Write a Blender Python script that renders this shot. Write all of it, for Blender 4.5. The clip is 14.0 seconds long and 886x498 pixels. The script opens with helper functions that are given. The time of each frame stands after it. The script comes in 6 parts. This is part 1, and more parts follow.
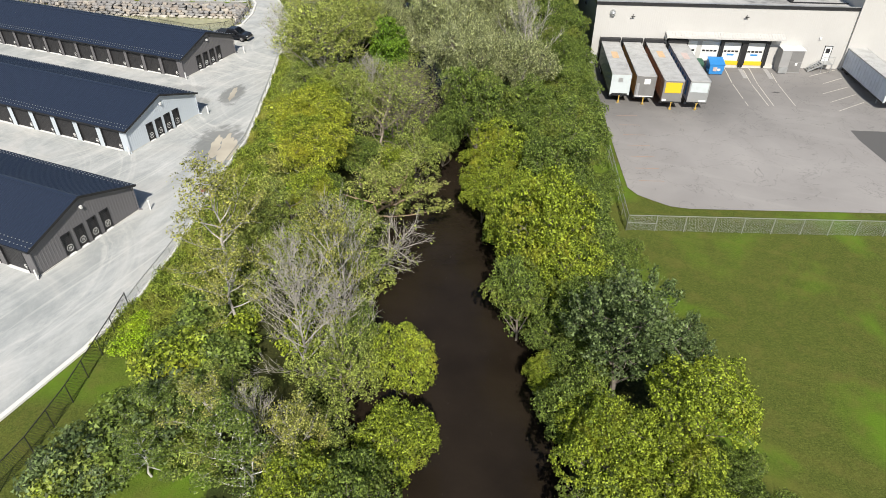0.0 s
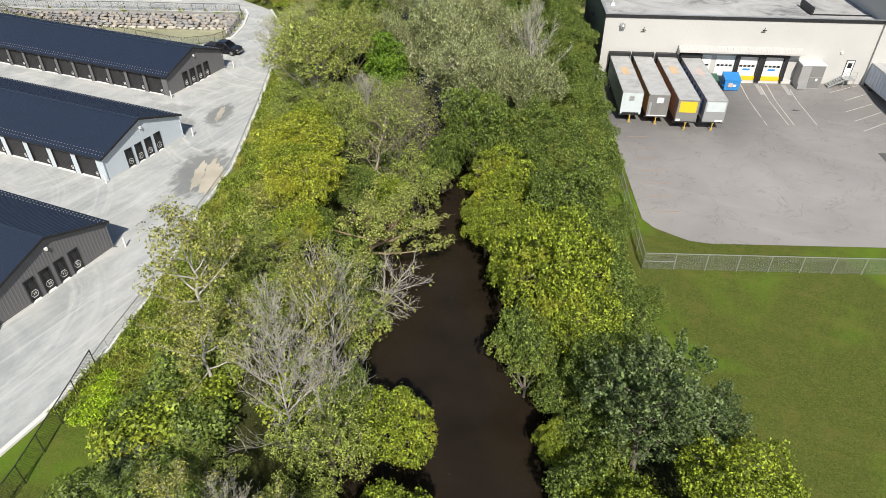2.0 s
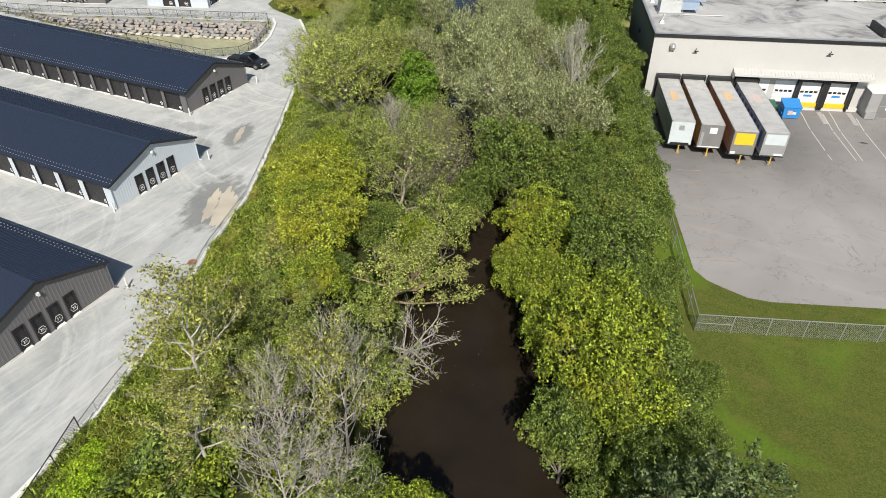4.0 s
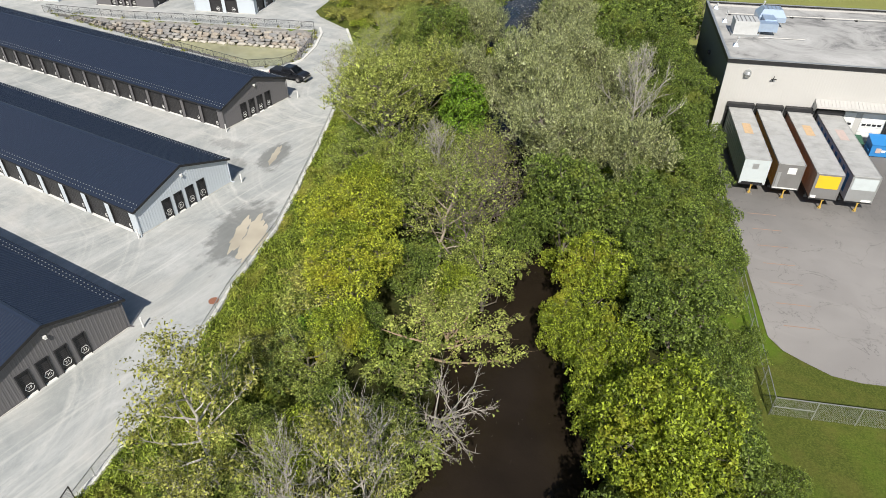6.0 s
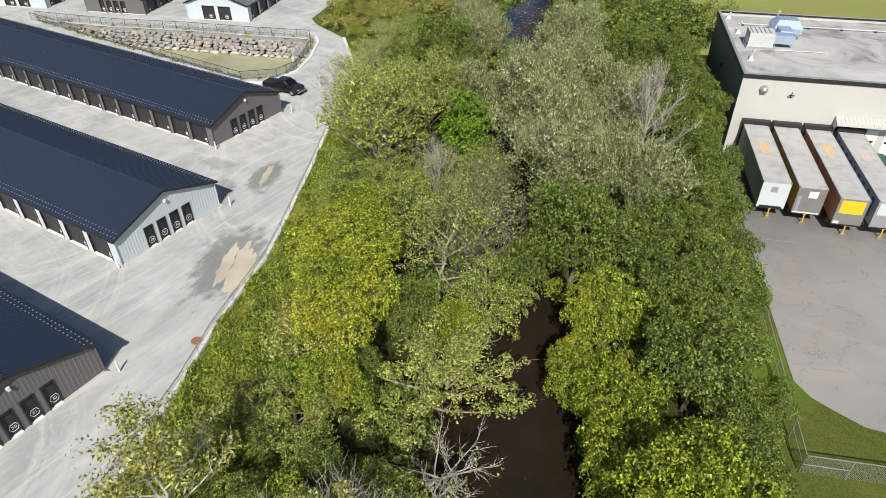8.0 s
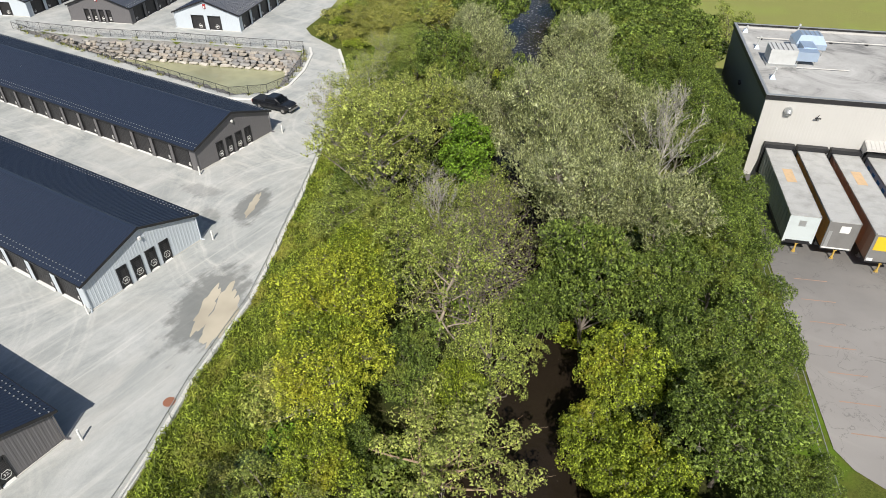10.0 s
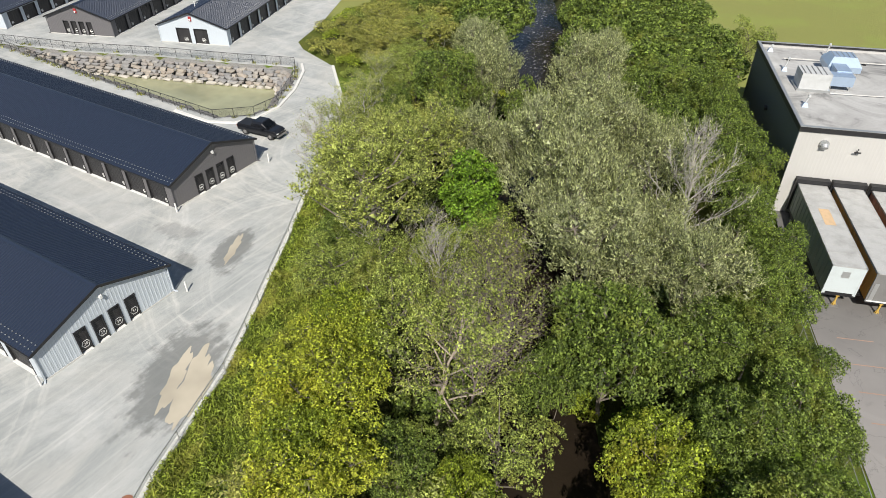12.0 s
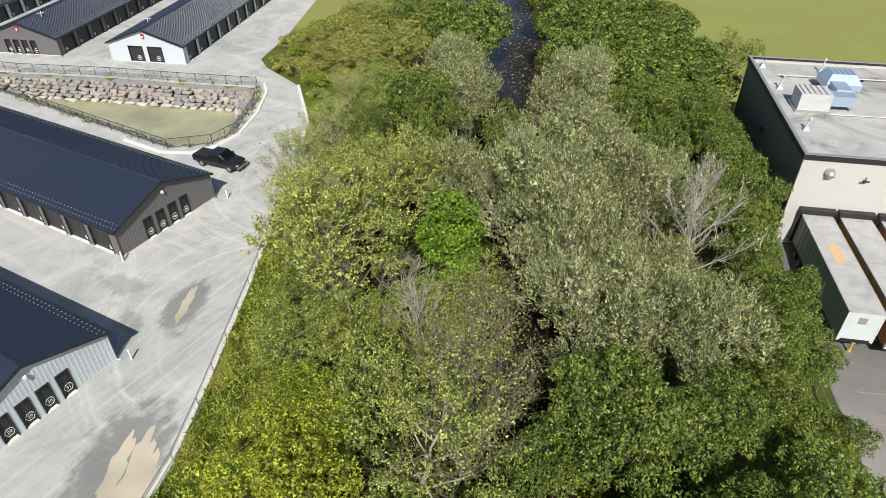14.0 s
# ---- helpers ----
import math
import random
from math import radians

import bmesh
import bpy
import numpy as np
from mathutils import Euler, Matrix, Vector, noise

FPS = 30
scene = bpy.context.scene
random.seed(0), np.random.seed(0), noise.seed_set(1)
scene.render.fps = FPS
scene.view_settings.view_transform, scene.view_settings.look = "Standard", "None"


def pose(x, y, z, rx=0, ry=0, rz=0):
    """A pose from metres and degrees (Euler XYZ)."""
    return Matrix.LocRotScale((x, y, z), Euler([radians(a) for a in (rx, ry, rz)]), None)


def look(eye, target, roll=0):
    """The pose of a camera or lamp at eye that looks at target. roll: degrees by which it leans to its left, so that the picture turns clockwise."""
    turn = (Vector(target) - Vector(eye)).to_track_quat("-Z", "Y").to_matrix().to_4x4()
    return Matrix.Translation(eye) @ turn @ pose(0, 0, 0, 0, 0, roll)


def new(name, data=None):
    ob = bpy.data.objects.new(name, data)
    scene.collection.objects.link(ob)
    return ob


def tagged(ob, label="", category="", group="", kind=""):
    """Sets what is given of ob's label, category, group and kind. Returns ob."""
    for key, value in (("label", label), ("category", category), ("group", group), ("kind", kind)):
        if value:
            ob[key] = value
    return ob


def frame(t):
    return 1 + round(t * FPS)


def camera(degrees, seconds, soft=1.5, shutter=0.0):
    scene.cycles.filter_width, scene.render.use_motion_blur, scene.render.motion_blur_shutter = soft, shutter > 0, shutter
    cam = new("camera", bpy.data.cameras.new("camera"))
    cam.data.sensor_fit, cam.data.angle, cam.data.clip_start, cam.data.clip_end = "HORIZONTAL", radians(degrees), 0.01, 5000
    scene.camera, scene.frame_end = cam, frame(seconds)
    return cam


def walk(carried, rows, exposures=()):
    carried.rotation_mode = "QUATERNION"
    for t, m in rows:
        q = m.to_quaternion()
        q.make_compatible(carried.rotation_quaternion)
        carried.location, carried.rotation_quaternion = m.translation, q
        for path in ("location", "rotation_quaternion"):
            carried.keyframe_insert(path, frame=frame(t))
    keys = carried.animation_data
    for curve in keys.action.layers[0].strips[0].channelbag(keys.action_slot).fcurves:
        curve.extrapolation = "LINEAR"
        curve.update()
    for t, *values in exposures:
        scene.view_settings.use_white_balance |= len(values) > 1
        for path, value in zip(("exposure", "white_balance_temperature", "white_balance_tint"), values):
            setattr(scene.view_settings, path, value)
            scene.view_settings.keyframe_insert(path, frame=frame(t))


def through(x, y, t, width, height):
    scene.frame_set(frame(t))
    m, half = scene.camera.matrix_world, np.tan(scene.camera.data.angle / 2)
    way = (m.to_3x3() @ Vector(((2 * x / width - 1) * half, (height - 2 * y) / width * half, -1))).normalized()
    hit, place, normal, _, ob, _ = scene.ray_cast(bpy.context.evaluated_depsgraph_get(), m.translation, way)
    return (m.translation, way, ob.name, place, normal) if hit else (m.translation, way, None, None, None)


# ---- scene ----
cam = camera(69.3, 14.0, soft=0.85, shutter=0.12)
METRES, EYE, TILT, LEAN, TURN = 44.5, 33.8, -3.2, 0.0, 25.5
ROWS = [
    (0.0, 0.0, 0.0, 0.0, 0.03, -33.13, -0.05),
    (0.5, 0.0002, 0.0341, 0.0011, 0.03, -33.12, -0.03),
    (1.0, 0.0005, 0.0678, 0.0026, 0.04, -33.1, 0.01),
    (1.5, 0.0005, 0.1016, 0.0046, 0.02, -33.09, 0.04),
    (2.0, 0.0011, 0.1367, 0.0066, 0.04, -33.08, 0.06),
    (2.5, 0.0004, 0.1737, 0.01, 0.76, -33.09, 0.05),
    (3.0, -0.0001, 0.2126, 0.0129, 0.96, -33.09, 0.06),
    (5.5, -0.009, 0.4072, 0.0274, 7.28, -33.21, -0.11),
    (6.0, -0.0125, 0.44, 0.0298, 7.61, -33.19, -0.12),
    (6.5, -0.016, 0.4668, 0.0317, 7.62, -33.2, -0.13),
    (7.0, -0.0191, 0.4901, 0.0328, 7.64, -33.2, -0.13),
    (9.5, -0.0388, 0.6379, 0.0416, 7.67, -33.26, -0.16),
    (10.0, -0.0442, 0.6745, 0.043, 7.67, -33.28, -0.17),
    (10.5, -0.0503, 0.7131, 0.045, 7.68, -33.3, -0.18),
    (11.0, -0.0561, 0.7526, 0.0476, 7.68, -33.35, -0.17),
    (11.5, -0.0623, 0.7935, 0.049, 7.66, -33.36, -0.2),
    (12.0, -0.0687, 0.8409, 0.0513, 7.67, -33.36, -0.22),
    (12.5, -0.0751, 0.8904, 0.0536, 7.68, -33.37, -0.2),
    (13.0, -0.0801, 0.935, 0.0554, 6.67, -33.38, -0.15),
    (13.5, -0.085, 0.9687, 0.0577, 6.68, -33.37, -0.18),
    (14.0, -0.0873, 0.9927, 0.0577, 5.25, -33.36, -0.14),
]
walk(cam, [(t, pose(0, 0, EYE, TILT, LEAN, TURN) @ pose(METRES * x, METRES * y, METRES * z, 90 + pitch, roll, yaw)) for t, x, y, z, yaw, pitch, roll in ROWS],
     [(0.0, 0.37), (3.0, 0.32), (6.0, 0.27), (14.0, 0.27)])

# ---------------- world, sun ----------------
SUN_FROM = Vector((0.345, -0.63, 0.70)).normalized()      # towards the sun
world = bpy.data.worlds.new("world")
scene.world = world
world.use_nodes = True
wn = world.node_tree.nodes
sky = wn.new("ShaderNodeTexSky")
sky.sky_type, sky.sun_disc = 'NISHITA', False
sky.sun_elevation = math.asin(SUN_FROM.z)
sky.sun_rotation = math.atan2(SUN_FROM.x, SUN_FROM.y)
world.node_tree.links.new(sky.outputs[0], wn["Background"].inputs[0])
wn["Background"].inputs[1].default_value = 0.074
sun_data = bpy.data.lights.new("sun", 'SUN')
sun_data.energy, sun_data.angle, sun_data.color = 5.0, radians(0.53), (1.0, 0.95, 0.86)
sun = new("sun", sun_data)
sun.matrix_world = look((0, 0, 80), Vector((0, 0, 80)) - SUN_FROM)


# ---------------- materials ----------------
def lin(r, g, b):
    """sRGB 0..255 to linear."""
    return tuple((v / 255 / 12.92 if v < 10.3 else ((v / 255 + 0.055) / 1.055) ** 2.4) for v in (r, g, b))


class Mat:
    """A node material with short ways to add nodes."""
    def __init__(self, name, rough=0.7, metal=0.0, spec=0.5):
        self.m = bpy.data.materials.new(name)
        self.m.use_nodes = True
        self.t = self.m.node_tree
        self.b = self.t.nodes["Principled BSDF"]
        self.b.inputs["Roughness"].default_value = rough
        self.b.inputs["Metallic"].default_value = metal
        self.b.inputs["Specular IOR Level"].default_value = spec

    def n(self, kind, **kw):
        node = self.t.nodes.new("ShaderNode" + kind)
        for k, v in kw.items():
            node.inputs[k.replace("_", " ")].default_value = v
        return node

    def l(self, a, b):
        self.t.links.new(a, b)

    def coords(self, scale=(1, 1, 1), rot=(0, 0, 0), local=False):
        mp = self.n("Mapping")
        mp.inputs["Scale"].default_value = scale
        mp.inputs["Rotation"].default_value = rot
        if local:
            self.l(self.n("TexCoord").outputs["Object"], mp.inputs["Vector"])
        else:
            self.l(self.n("NewGeometry").outputs["Position"], mp.inputs["Vector"])
        return mp.outputs[0]

    def noise(self, scale, detail=4, rough=0.55, vec=None, distort=0.0):
        nz = self.n("TexNoise", Scale=scale, Detail=detail, Roughness=rough, Distortion=distort)
        self.l(vec if vec is not None else self.coords(), nz.inputs["Vector"])
        return nz.outputs["Fac"]

    def ramp(self, fac, stops):
        r = self.n("ValToRGB")
        els = r.color_ramp.elements
        while len(els) < len(stops):
            els.new(0.5)
        for e, (p, c) in zip(els, stops):
            e.position, e.color = p, (*c, 1) if len(c) == 3 else c
        self.l(fac, r.inputs[0])
        return r.outputs[0]

    def mix(self, fac, a, b, mode='MIX'):
        x = self.t.nodes.new("ShaderNodeMix")
        x.data_type, x.blend_type = 'RGBA', mode
        for sock, v in ((x.inputs[0], fac), (x.inputs[6], a), (x.inputs[7], b)):
            if isinstance(v, bpy.types.NodeSocket):
                self.l(v, sock)
            elif isinstance(v, (int, float)):
                sock.default_value = v
            else:
                sock.default_value = (*v, 1)
        return x.outputs[2]

    def math(self, op, a, b=0.0):
        x = self.t.nodes.new("ShaderNodeMath")
        x.operation = op
        for sock, v in zip(x.inputs, (a, b)):
            if isinstance(v, bpy.types.NodeSocket):
                self.l(v, sock)
            else:
                sock.default_value = v
        return x.outputs[0]

    def band(self, fac, lo, hi):
        r = self.n("MapRange")
        r.inputs["From Min"].default_value, r.inputs["From Max"].default_value = lo, hi
        self.l(fac, r.inputs["Value"])
        return r.outputs[0]

    def bump(self, fac, strength=0.3, dist=0.02):
        bp = self.n("Bump", Strength=strength, Distance=dist)
        self.l(fac, bp.inputs["Height"])
        self.l(bp.outputs[0], self.b.inputs["Normal"])

    def color(self, sock):
        if isinstance(sock, bpy.types.NodeSocket):
            self.l(sock, self.b.inputs["Base Color"])
        else:
            self.b.inputs["Base Color"].default_value = (*sock, 1)
        return self


def paint(name, rgb, rough=0.5, metal=0.0, dirt=0.25, scale=0.6, spec=0.5, grime=(0.12, 0.11, 0.10)):
    """Painted or coated surface with faint stains at two scales."""
    m = Mat(name, rough, metal, spec)
    big = m.noise(scale, 5, 0.6)
    fine = m.noise(scale * 14, 3, 0.6)
    c = m.mix(m.math('MULTIPLY', m.band(big, 0.45, 0.8), dirt), rgb, tuple(0.5 * (a + b) for a, b in zip(rgb, grime)))
    c = m.mix(m.math('MULTIPLY', m.band(fine, 0.5, 0.75), dirt * 0.6), c, tuple(0.75 * v for v in rgb))
    m.color(c)
    return m.m


def leaf_material(name, dark, light, turn, turned=0.12, gloss=0.35, through=0.32):
    """Leaves: each leaf its own tone, spread wide to put light-and-dark crown contrast into the colour; each plant its
    own tone, and some of them turned to autumn colour.
    """
    m = Mat(name, 0.55, 0.0, gloss)
    geo = m.n("NewGeometry")
    obj = m.n("ObjectInfo")
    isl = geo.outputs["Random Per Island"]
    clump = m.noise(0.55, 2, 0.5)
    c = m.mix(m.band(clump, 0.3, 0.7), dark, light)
    # random blades doubled or near black: crown contrast put into the leaf colour
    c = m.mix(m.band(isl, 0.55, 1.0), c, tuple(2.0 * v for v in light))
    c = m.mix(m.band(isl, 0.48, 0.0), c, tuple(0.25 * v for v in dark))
    patch = m.band(m.noise(0.35, 2, 0.5, m.coords((1, 1, 1), (0.4, 0.2, 0.9))), 0.62 - turned, 0.9 - turned)
    c = m.mix(m.math('MULTIPLY', patch, 0.75), c, turn)
    c = m.mix(m.math('MULTIPLY', obj.outputs["Random"], 0.22), c, tuple(0.8 * v for v in dark))
    m.color(c)
    tr = m.n("BsdfTranslucent")
    m.l(m.mix(1.0, c, (1.3, 1.25, 0.55), 'MULTIPLY'), tr.inputs["Color"])
    mx = m.n("MixShader")
    mx.inputs[0].default_value = through
    m.l(m.b.outputs[0], mx.inputs[1])
    m.l(tr.outputs[0], mx.inputs[2])
    m.l(mx.outputs[0], m.t.nodes["Material Output"].inputs[0])
    return m.m


def bark(name, a, b):
    m = Mat(name, 0.85, 0.0, 0.2)
    v = m.coords((1, 1, 0.35), local=True)
    m.color(m.ramp(m.noise(5.0, 5, 0.7, v), [(0.3, a), (0.7, b)]))
    m.bump(m.noise(18, 3, 0.6, v), 0.5, 0.03)
    return m.m


def grass_material():
    m = Mat("grass", 0.9, 0.0, 0.15)
    fine = m.noise(9.0, 5, 0.75)
    mid = m.noise(0.7, 4, 0.6)
    big = m.noise(0.085, 4, 0.55, distort=0.6)
    stripe = m.noise(0.5, 3, 0.5, m.coords((0.06, 1, 1), (0, 0, radians(-20.5))))
    c = m.ramp(fine, [(0.25, (0.024, 0.036, 0.007)), (0.5, (0.080, 0.100, 0.017)), (0.72, (0.148, 0.168, 0.036))])
    c = m.mix(m.math('MULTIPLY', m.band(big, 0.50, 0.64), 0.75), c, (0.105, 0.195, 0.012))
    c = m.mix(m.math('MULTIPLY', m.band(mid, 0.50, 0.70), 0.42), c, (0.130, 0.120, 0.030))
    c = m.mix(m.math('MULTIPLY', m.band(stripe, 0.5, 0.75), 0.35), c, (0.150, 0.140, 0.032))
    sep = m.n("SeparateXYZ")
    m.l(m.coords(), sep.inputs[0])
    hay = m.band(m.math('ADD', sep.outputs["Y"], m.math('MULTIPLY', mid, 4.0)), 117.0, 121.0)
    c = m.mix(m.math('MULTIPLY', hay, 0.65), c, (0.31, 0.315, 0.105))
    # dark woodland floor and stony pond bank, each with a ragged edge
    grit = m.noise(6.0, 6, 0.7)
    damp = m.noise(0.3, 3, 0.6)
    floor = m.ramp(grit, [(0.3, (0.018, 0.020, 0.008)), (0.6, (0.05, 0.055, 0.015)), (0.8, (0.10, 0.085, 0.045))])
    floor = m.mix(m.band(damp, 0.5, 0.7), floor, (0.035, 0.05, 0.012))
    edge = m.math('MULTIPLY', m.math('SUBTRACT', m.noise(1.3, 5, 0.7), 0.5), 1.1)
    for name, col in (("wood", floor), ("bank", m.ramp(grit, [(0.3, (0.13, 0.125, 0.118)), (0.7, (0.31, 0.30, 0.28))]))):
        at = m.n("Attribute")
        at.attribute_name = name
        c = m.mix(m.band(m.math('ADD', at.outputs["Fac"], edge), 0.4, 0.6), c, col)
    m.color(c)
    m.bump(fine, 0.9, 0.08)
    return m.m


def gravel_material(wet):
    """Pale crushed stone with wheel tracks, damp fans and the dark rims of the puddles at wet (x, y, radius, stretch)."""
    m = Mat("gravel", 0.95, 0.0, 0.15)
    fine = m.noise(11, 8, 0.85)
    spots = m.noise(1.1, 8, 0.75)
    big = m.noise(0.12, 8, 0.68, distort=1.2)
    dust = m.noise(0.34, 9, 0.75, m.coords((1.0, 0.42, 1), (0, 0, radians(-27))), distort=0.5)
    lanes = m.noise(0.42, 9, 0.72, m.coords((0.22, 1.0, 1)), distort=0.8)
    ruts = m.noise(1.9, 3, 0.5, m.coords((1.0, 0.035, 1), (0, 0, radians(-27))), distort=0.35)
    sep = m.n("SeparateXYZ")
    m.l(m.coords(), sep.inputs[0])
    alley = m.band(sep.outputs["X"], -58.0, -66.0)
    c = m.ramp(big, [(0.34, (0.285, 0.304, 0.302)), (0.50, (0.358, 0.370, 0.362)), (0.66, (0.440, 0.436, 0.416))])
    c = m.mix(m.math('MULTIPLY', m.band(dust, 0.44, 0.70), 0.72), c, (0.548, 0.550, 0.540))
    c = m.mix(m.math('MULTIPLY', m.math('MULTIPLY', m.band(lanes, 0.50, 0.64), 0.6), alley), c, (0.555, 0.545, 0.512))
    c = m.mix(m.math('MULTIPLY', m.band(dust, 0.44, 0.30), 0.3), c, (0.24, 0.255, 0.255))
    c = m.mix(m.math('MULTIPLY', m.math('MULTIPLY', m.band(ruts, 0.56, 0.68), m.math('SUBTRACT', 1.0, alley)), 0.34), c, (0.62, 0.61, 0.58))
    c = m.mix(m.math('MULTIPLY', m.math('MULTIPLY', m.band(ruts, 0.43, 0.36), m.math('SUBTRACT', 1.0, alley)), 0.16), c, (0.26, 0.27, 0.27))
    c = m.mix(m.math('MULTIPLY', m.band(spots, 0.54, 0.74), 0.22), c, (0.27, 0.27, 0.26))
    c = m.mix(m.math('MULTIPLY', m.band(fine, 0.48, 0.72), 0.35), c, (0.21, 0.21, 0.205))
    pos = m.n("NewGeometry").outputs["Position"]
    # curved wheel tracks where the lanes turn into the road
    for x, y, r0, r1 in ((-70.0, 28.0, 12.0, 21.0), (-52.5, 62.5, 7.0, 17.0), (-80.0, 48.0, 13.0, 22.0), (-63.5, 82.0, 6.0, 16.0), (-54.0, 20.0, 9.0, 15.0)):
        sh = m.n("VectorMath")
        sh.operation = 'SUBTRACT'
        m.l(pos, sh.inputs[0])
        sh.inputs[1].default_value = (x, y, 0)
        ln = m.n("VectorMath")
        ln.operation = 'LENGTH'
        m.l(sh.outputs[0], ln.inputs[0])
        cv = m.n("CombineXYZ")
        m.l(m.math('ADD', ln.outputs["Value"], m.math('MULTIPLY', big, 2.0)), cv.inputs[0])
        ring = m.band(m.noise(0.95, 5, 0.7, cv.outputs[0]), 0.50, 0.64)
        win = m.math('MULTIPLY', m.band(ln.outputs["Value"], r0, r0 + 2.5), m.band(ln.outputs["Value"], r1, r1 - 3.0))
        c = m.mix(m.math('MULTIPLY', m.math('MULTIPLY', ring, win), m.math('MULTIPLY', m.band(spots, 0.30, 0.62), 0.7)), c, (0.60, 0.59, 0.56))
    rag = m.noise(0.8, 5, 0.65)
    streak = m.noise(1.5, 4, 0.6, m.coords((1.2, 0.2, 1), (0, 0, radians(-27))))
    for x, y, r, ang, s, dark in wet:
        mp = m.n("Mapping")
        mp.vector_type = 'TEXTURE'
        mp.inputs["Location"].default_value = (x, y, 0)
        mp.inputs["Rotation"].default_value = (0, 0, radians(ang))
        mp.inputs["Scale"].default_value = (r, r * s, 1000)
        m.l(pos, mp.inputs["Vector"])
        ln = m.n("VectorMath")
        ln.operation = 'LENGTH'
        m.l(mp.outputs[0], ln.inputs[0])
        d = m.math('ADD', ln.outputs["Value"], m.math('MULTIPLY', m.math('SUBTRACT', rag, 0.5), 1.3))
        d = m.math('ADD', d, m.math('MULTIPLY', m.math('SUBTRACT', streak, 0.5), 1.0))
        c = m.mix(m.math('MULTIPLY', m.band(d, 1.18, 0.80), dark), c, (0.15, 0.155, 0.15))
    m.color(c)
    m.bump(fine, 0.45, 0.03)
    return m.m


def asphalt_material():
    m = Mat("asphalt", 0.9, 0.0, 0.25)
    fine = m.noise(22, 4, 0.8)
    big = m.noise(0.09, 4, 0.6, m.coords((1, 1, 1), (0, 0, radians(-20.5))), distort=0.5)
    streak = m.noise(0.5, 4, 0.6, m.coords((0.10, 1.0, 1), (0, 0, radians(-12))))
    c = m.ramp(big, [(0.3, (0.252, 0.238, 0.229)), (0.6, (0.305, 0.289, 0.277)), (0.75, (0.350, 0.331, 0.316))])
    c = m.mix(m.math('MULTIPLY', m.band(streak, 0.55, 0.75), 0.35), c, (0.375, 0.355, 0.335))
    c = m.mix(m.math('MULTIPLY', m.band(m.noise(0.7, 5, 0.7), 0.62, 0.8), 0.4), c, (0.13, 0.125, 0.12))
    c = m.mix(m.math('MULTIPLY', m.band(fine, 0.55, 0.8), 0.3), c, (0.10, 0.098, 0.095))
    ridge = m.math('ABSOLUTE', m.math('SUBTRACT', m.noise(0.22, 7, 0.6, distort=0.8), 0.5))
    c = m.mix(m.math('MULTIPLY', m.band(ridge, 0.006, 0.001), 0.45), c, (0.09, 0.088, 0.085))
    # darker, oily strip in front of the docks
    sep = m.n("SeparateXYZ")
    m.l(m.coords((1, 1, 1), (0, 0, radians(-20.5))), sep.inputs[0])
    v = m.math('ADD', sep.outputs["Y"], m.math('MULTIPLY', m.noise(0.25, 3, 0.6), 6.0))
    west = m.math('SUBTRACT', 1.0, m.math('MULTIPLY', m.band(sep.outputs["X"], 28.0, 37.0), 0.55))
    c = m.mix(m.math('MULTIPLY', m.math('MULTIPLY', m.band(v, 75.0, 90.0), 0.80), west), c, (0.085, 0.083, 0.08))
    m.color(c)
    m.bump(fine, 0.3, 0.01)
    return m.m


def water_material(name, rgb, rough, ripple, scale, foam=False):
    m = Mat(name, rough, 0.0, 0.5)
    n1 = m.noise(scale, 4, 0.6, m.coords((1, 1, 1), (0, 0, 0.5)), distort=0.6)
    n2 = m.noise(0.25, 3, 0.5)
    c = m.mix(m.band(n2, 0.35, 0.7), rgb, tuple(0.7 * v for v in rgb))
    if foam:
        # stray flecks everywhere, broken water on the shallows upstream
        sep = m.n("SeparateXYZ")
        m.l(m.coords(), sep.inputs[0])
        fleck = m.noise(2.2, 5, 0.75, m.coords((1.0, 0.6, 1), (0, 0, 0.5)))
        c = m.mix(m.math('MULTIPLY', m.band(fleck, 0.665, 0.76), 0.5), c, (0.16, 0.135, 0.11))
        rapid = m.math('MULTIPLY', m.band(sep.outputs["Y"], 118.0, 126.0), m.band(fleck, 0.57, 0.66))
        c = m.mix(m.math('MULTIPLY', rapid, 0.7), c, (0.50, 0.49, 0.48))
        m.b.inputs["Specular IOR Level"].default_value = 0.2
    m.color(c)
    m.bump(n1, ripple, 0.05)
    return m.m


def roof_material():
    """Weathered membrane: pale sheets, long dark drainage stains."""
    m = Mat("weathered_flat_roof", 0.9, 0.0, 0.2)
    big = m.noise(0.16, 5, 0.65, distort=1.2)
    fine = m.noise(3.0, 5, 0.7)
    c = m.ramp(big, [(0.34, (0.17, 0.17, 0.17)), (0.46, (0.36, 0.355, 0.345)), (0.58, (0.43, 0.425, 0.415)), (0.70, (0.50, 0.495, 0.485))])
    c = m.mix(m.math('MULTIPLY', m.band(m.noise(0.4, 5, 0.7, m.coords((0.3, 1, 1), (0, 0, radians(-20.5)))), 0.55, 0.70), 0.6), c, (0.16, 0.155, 0.15))
    c = m.mix(m.math('MULTIPLY', m.band(fine, 0.5, 0.8), 0.25), c, (0.22, 0.22, 0.21))
    m.color(c)
    return m.m


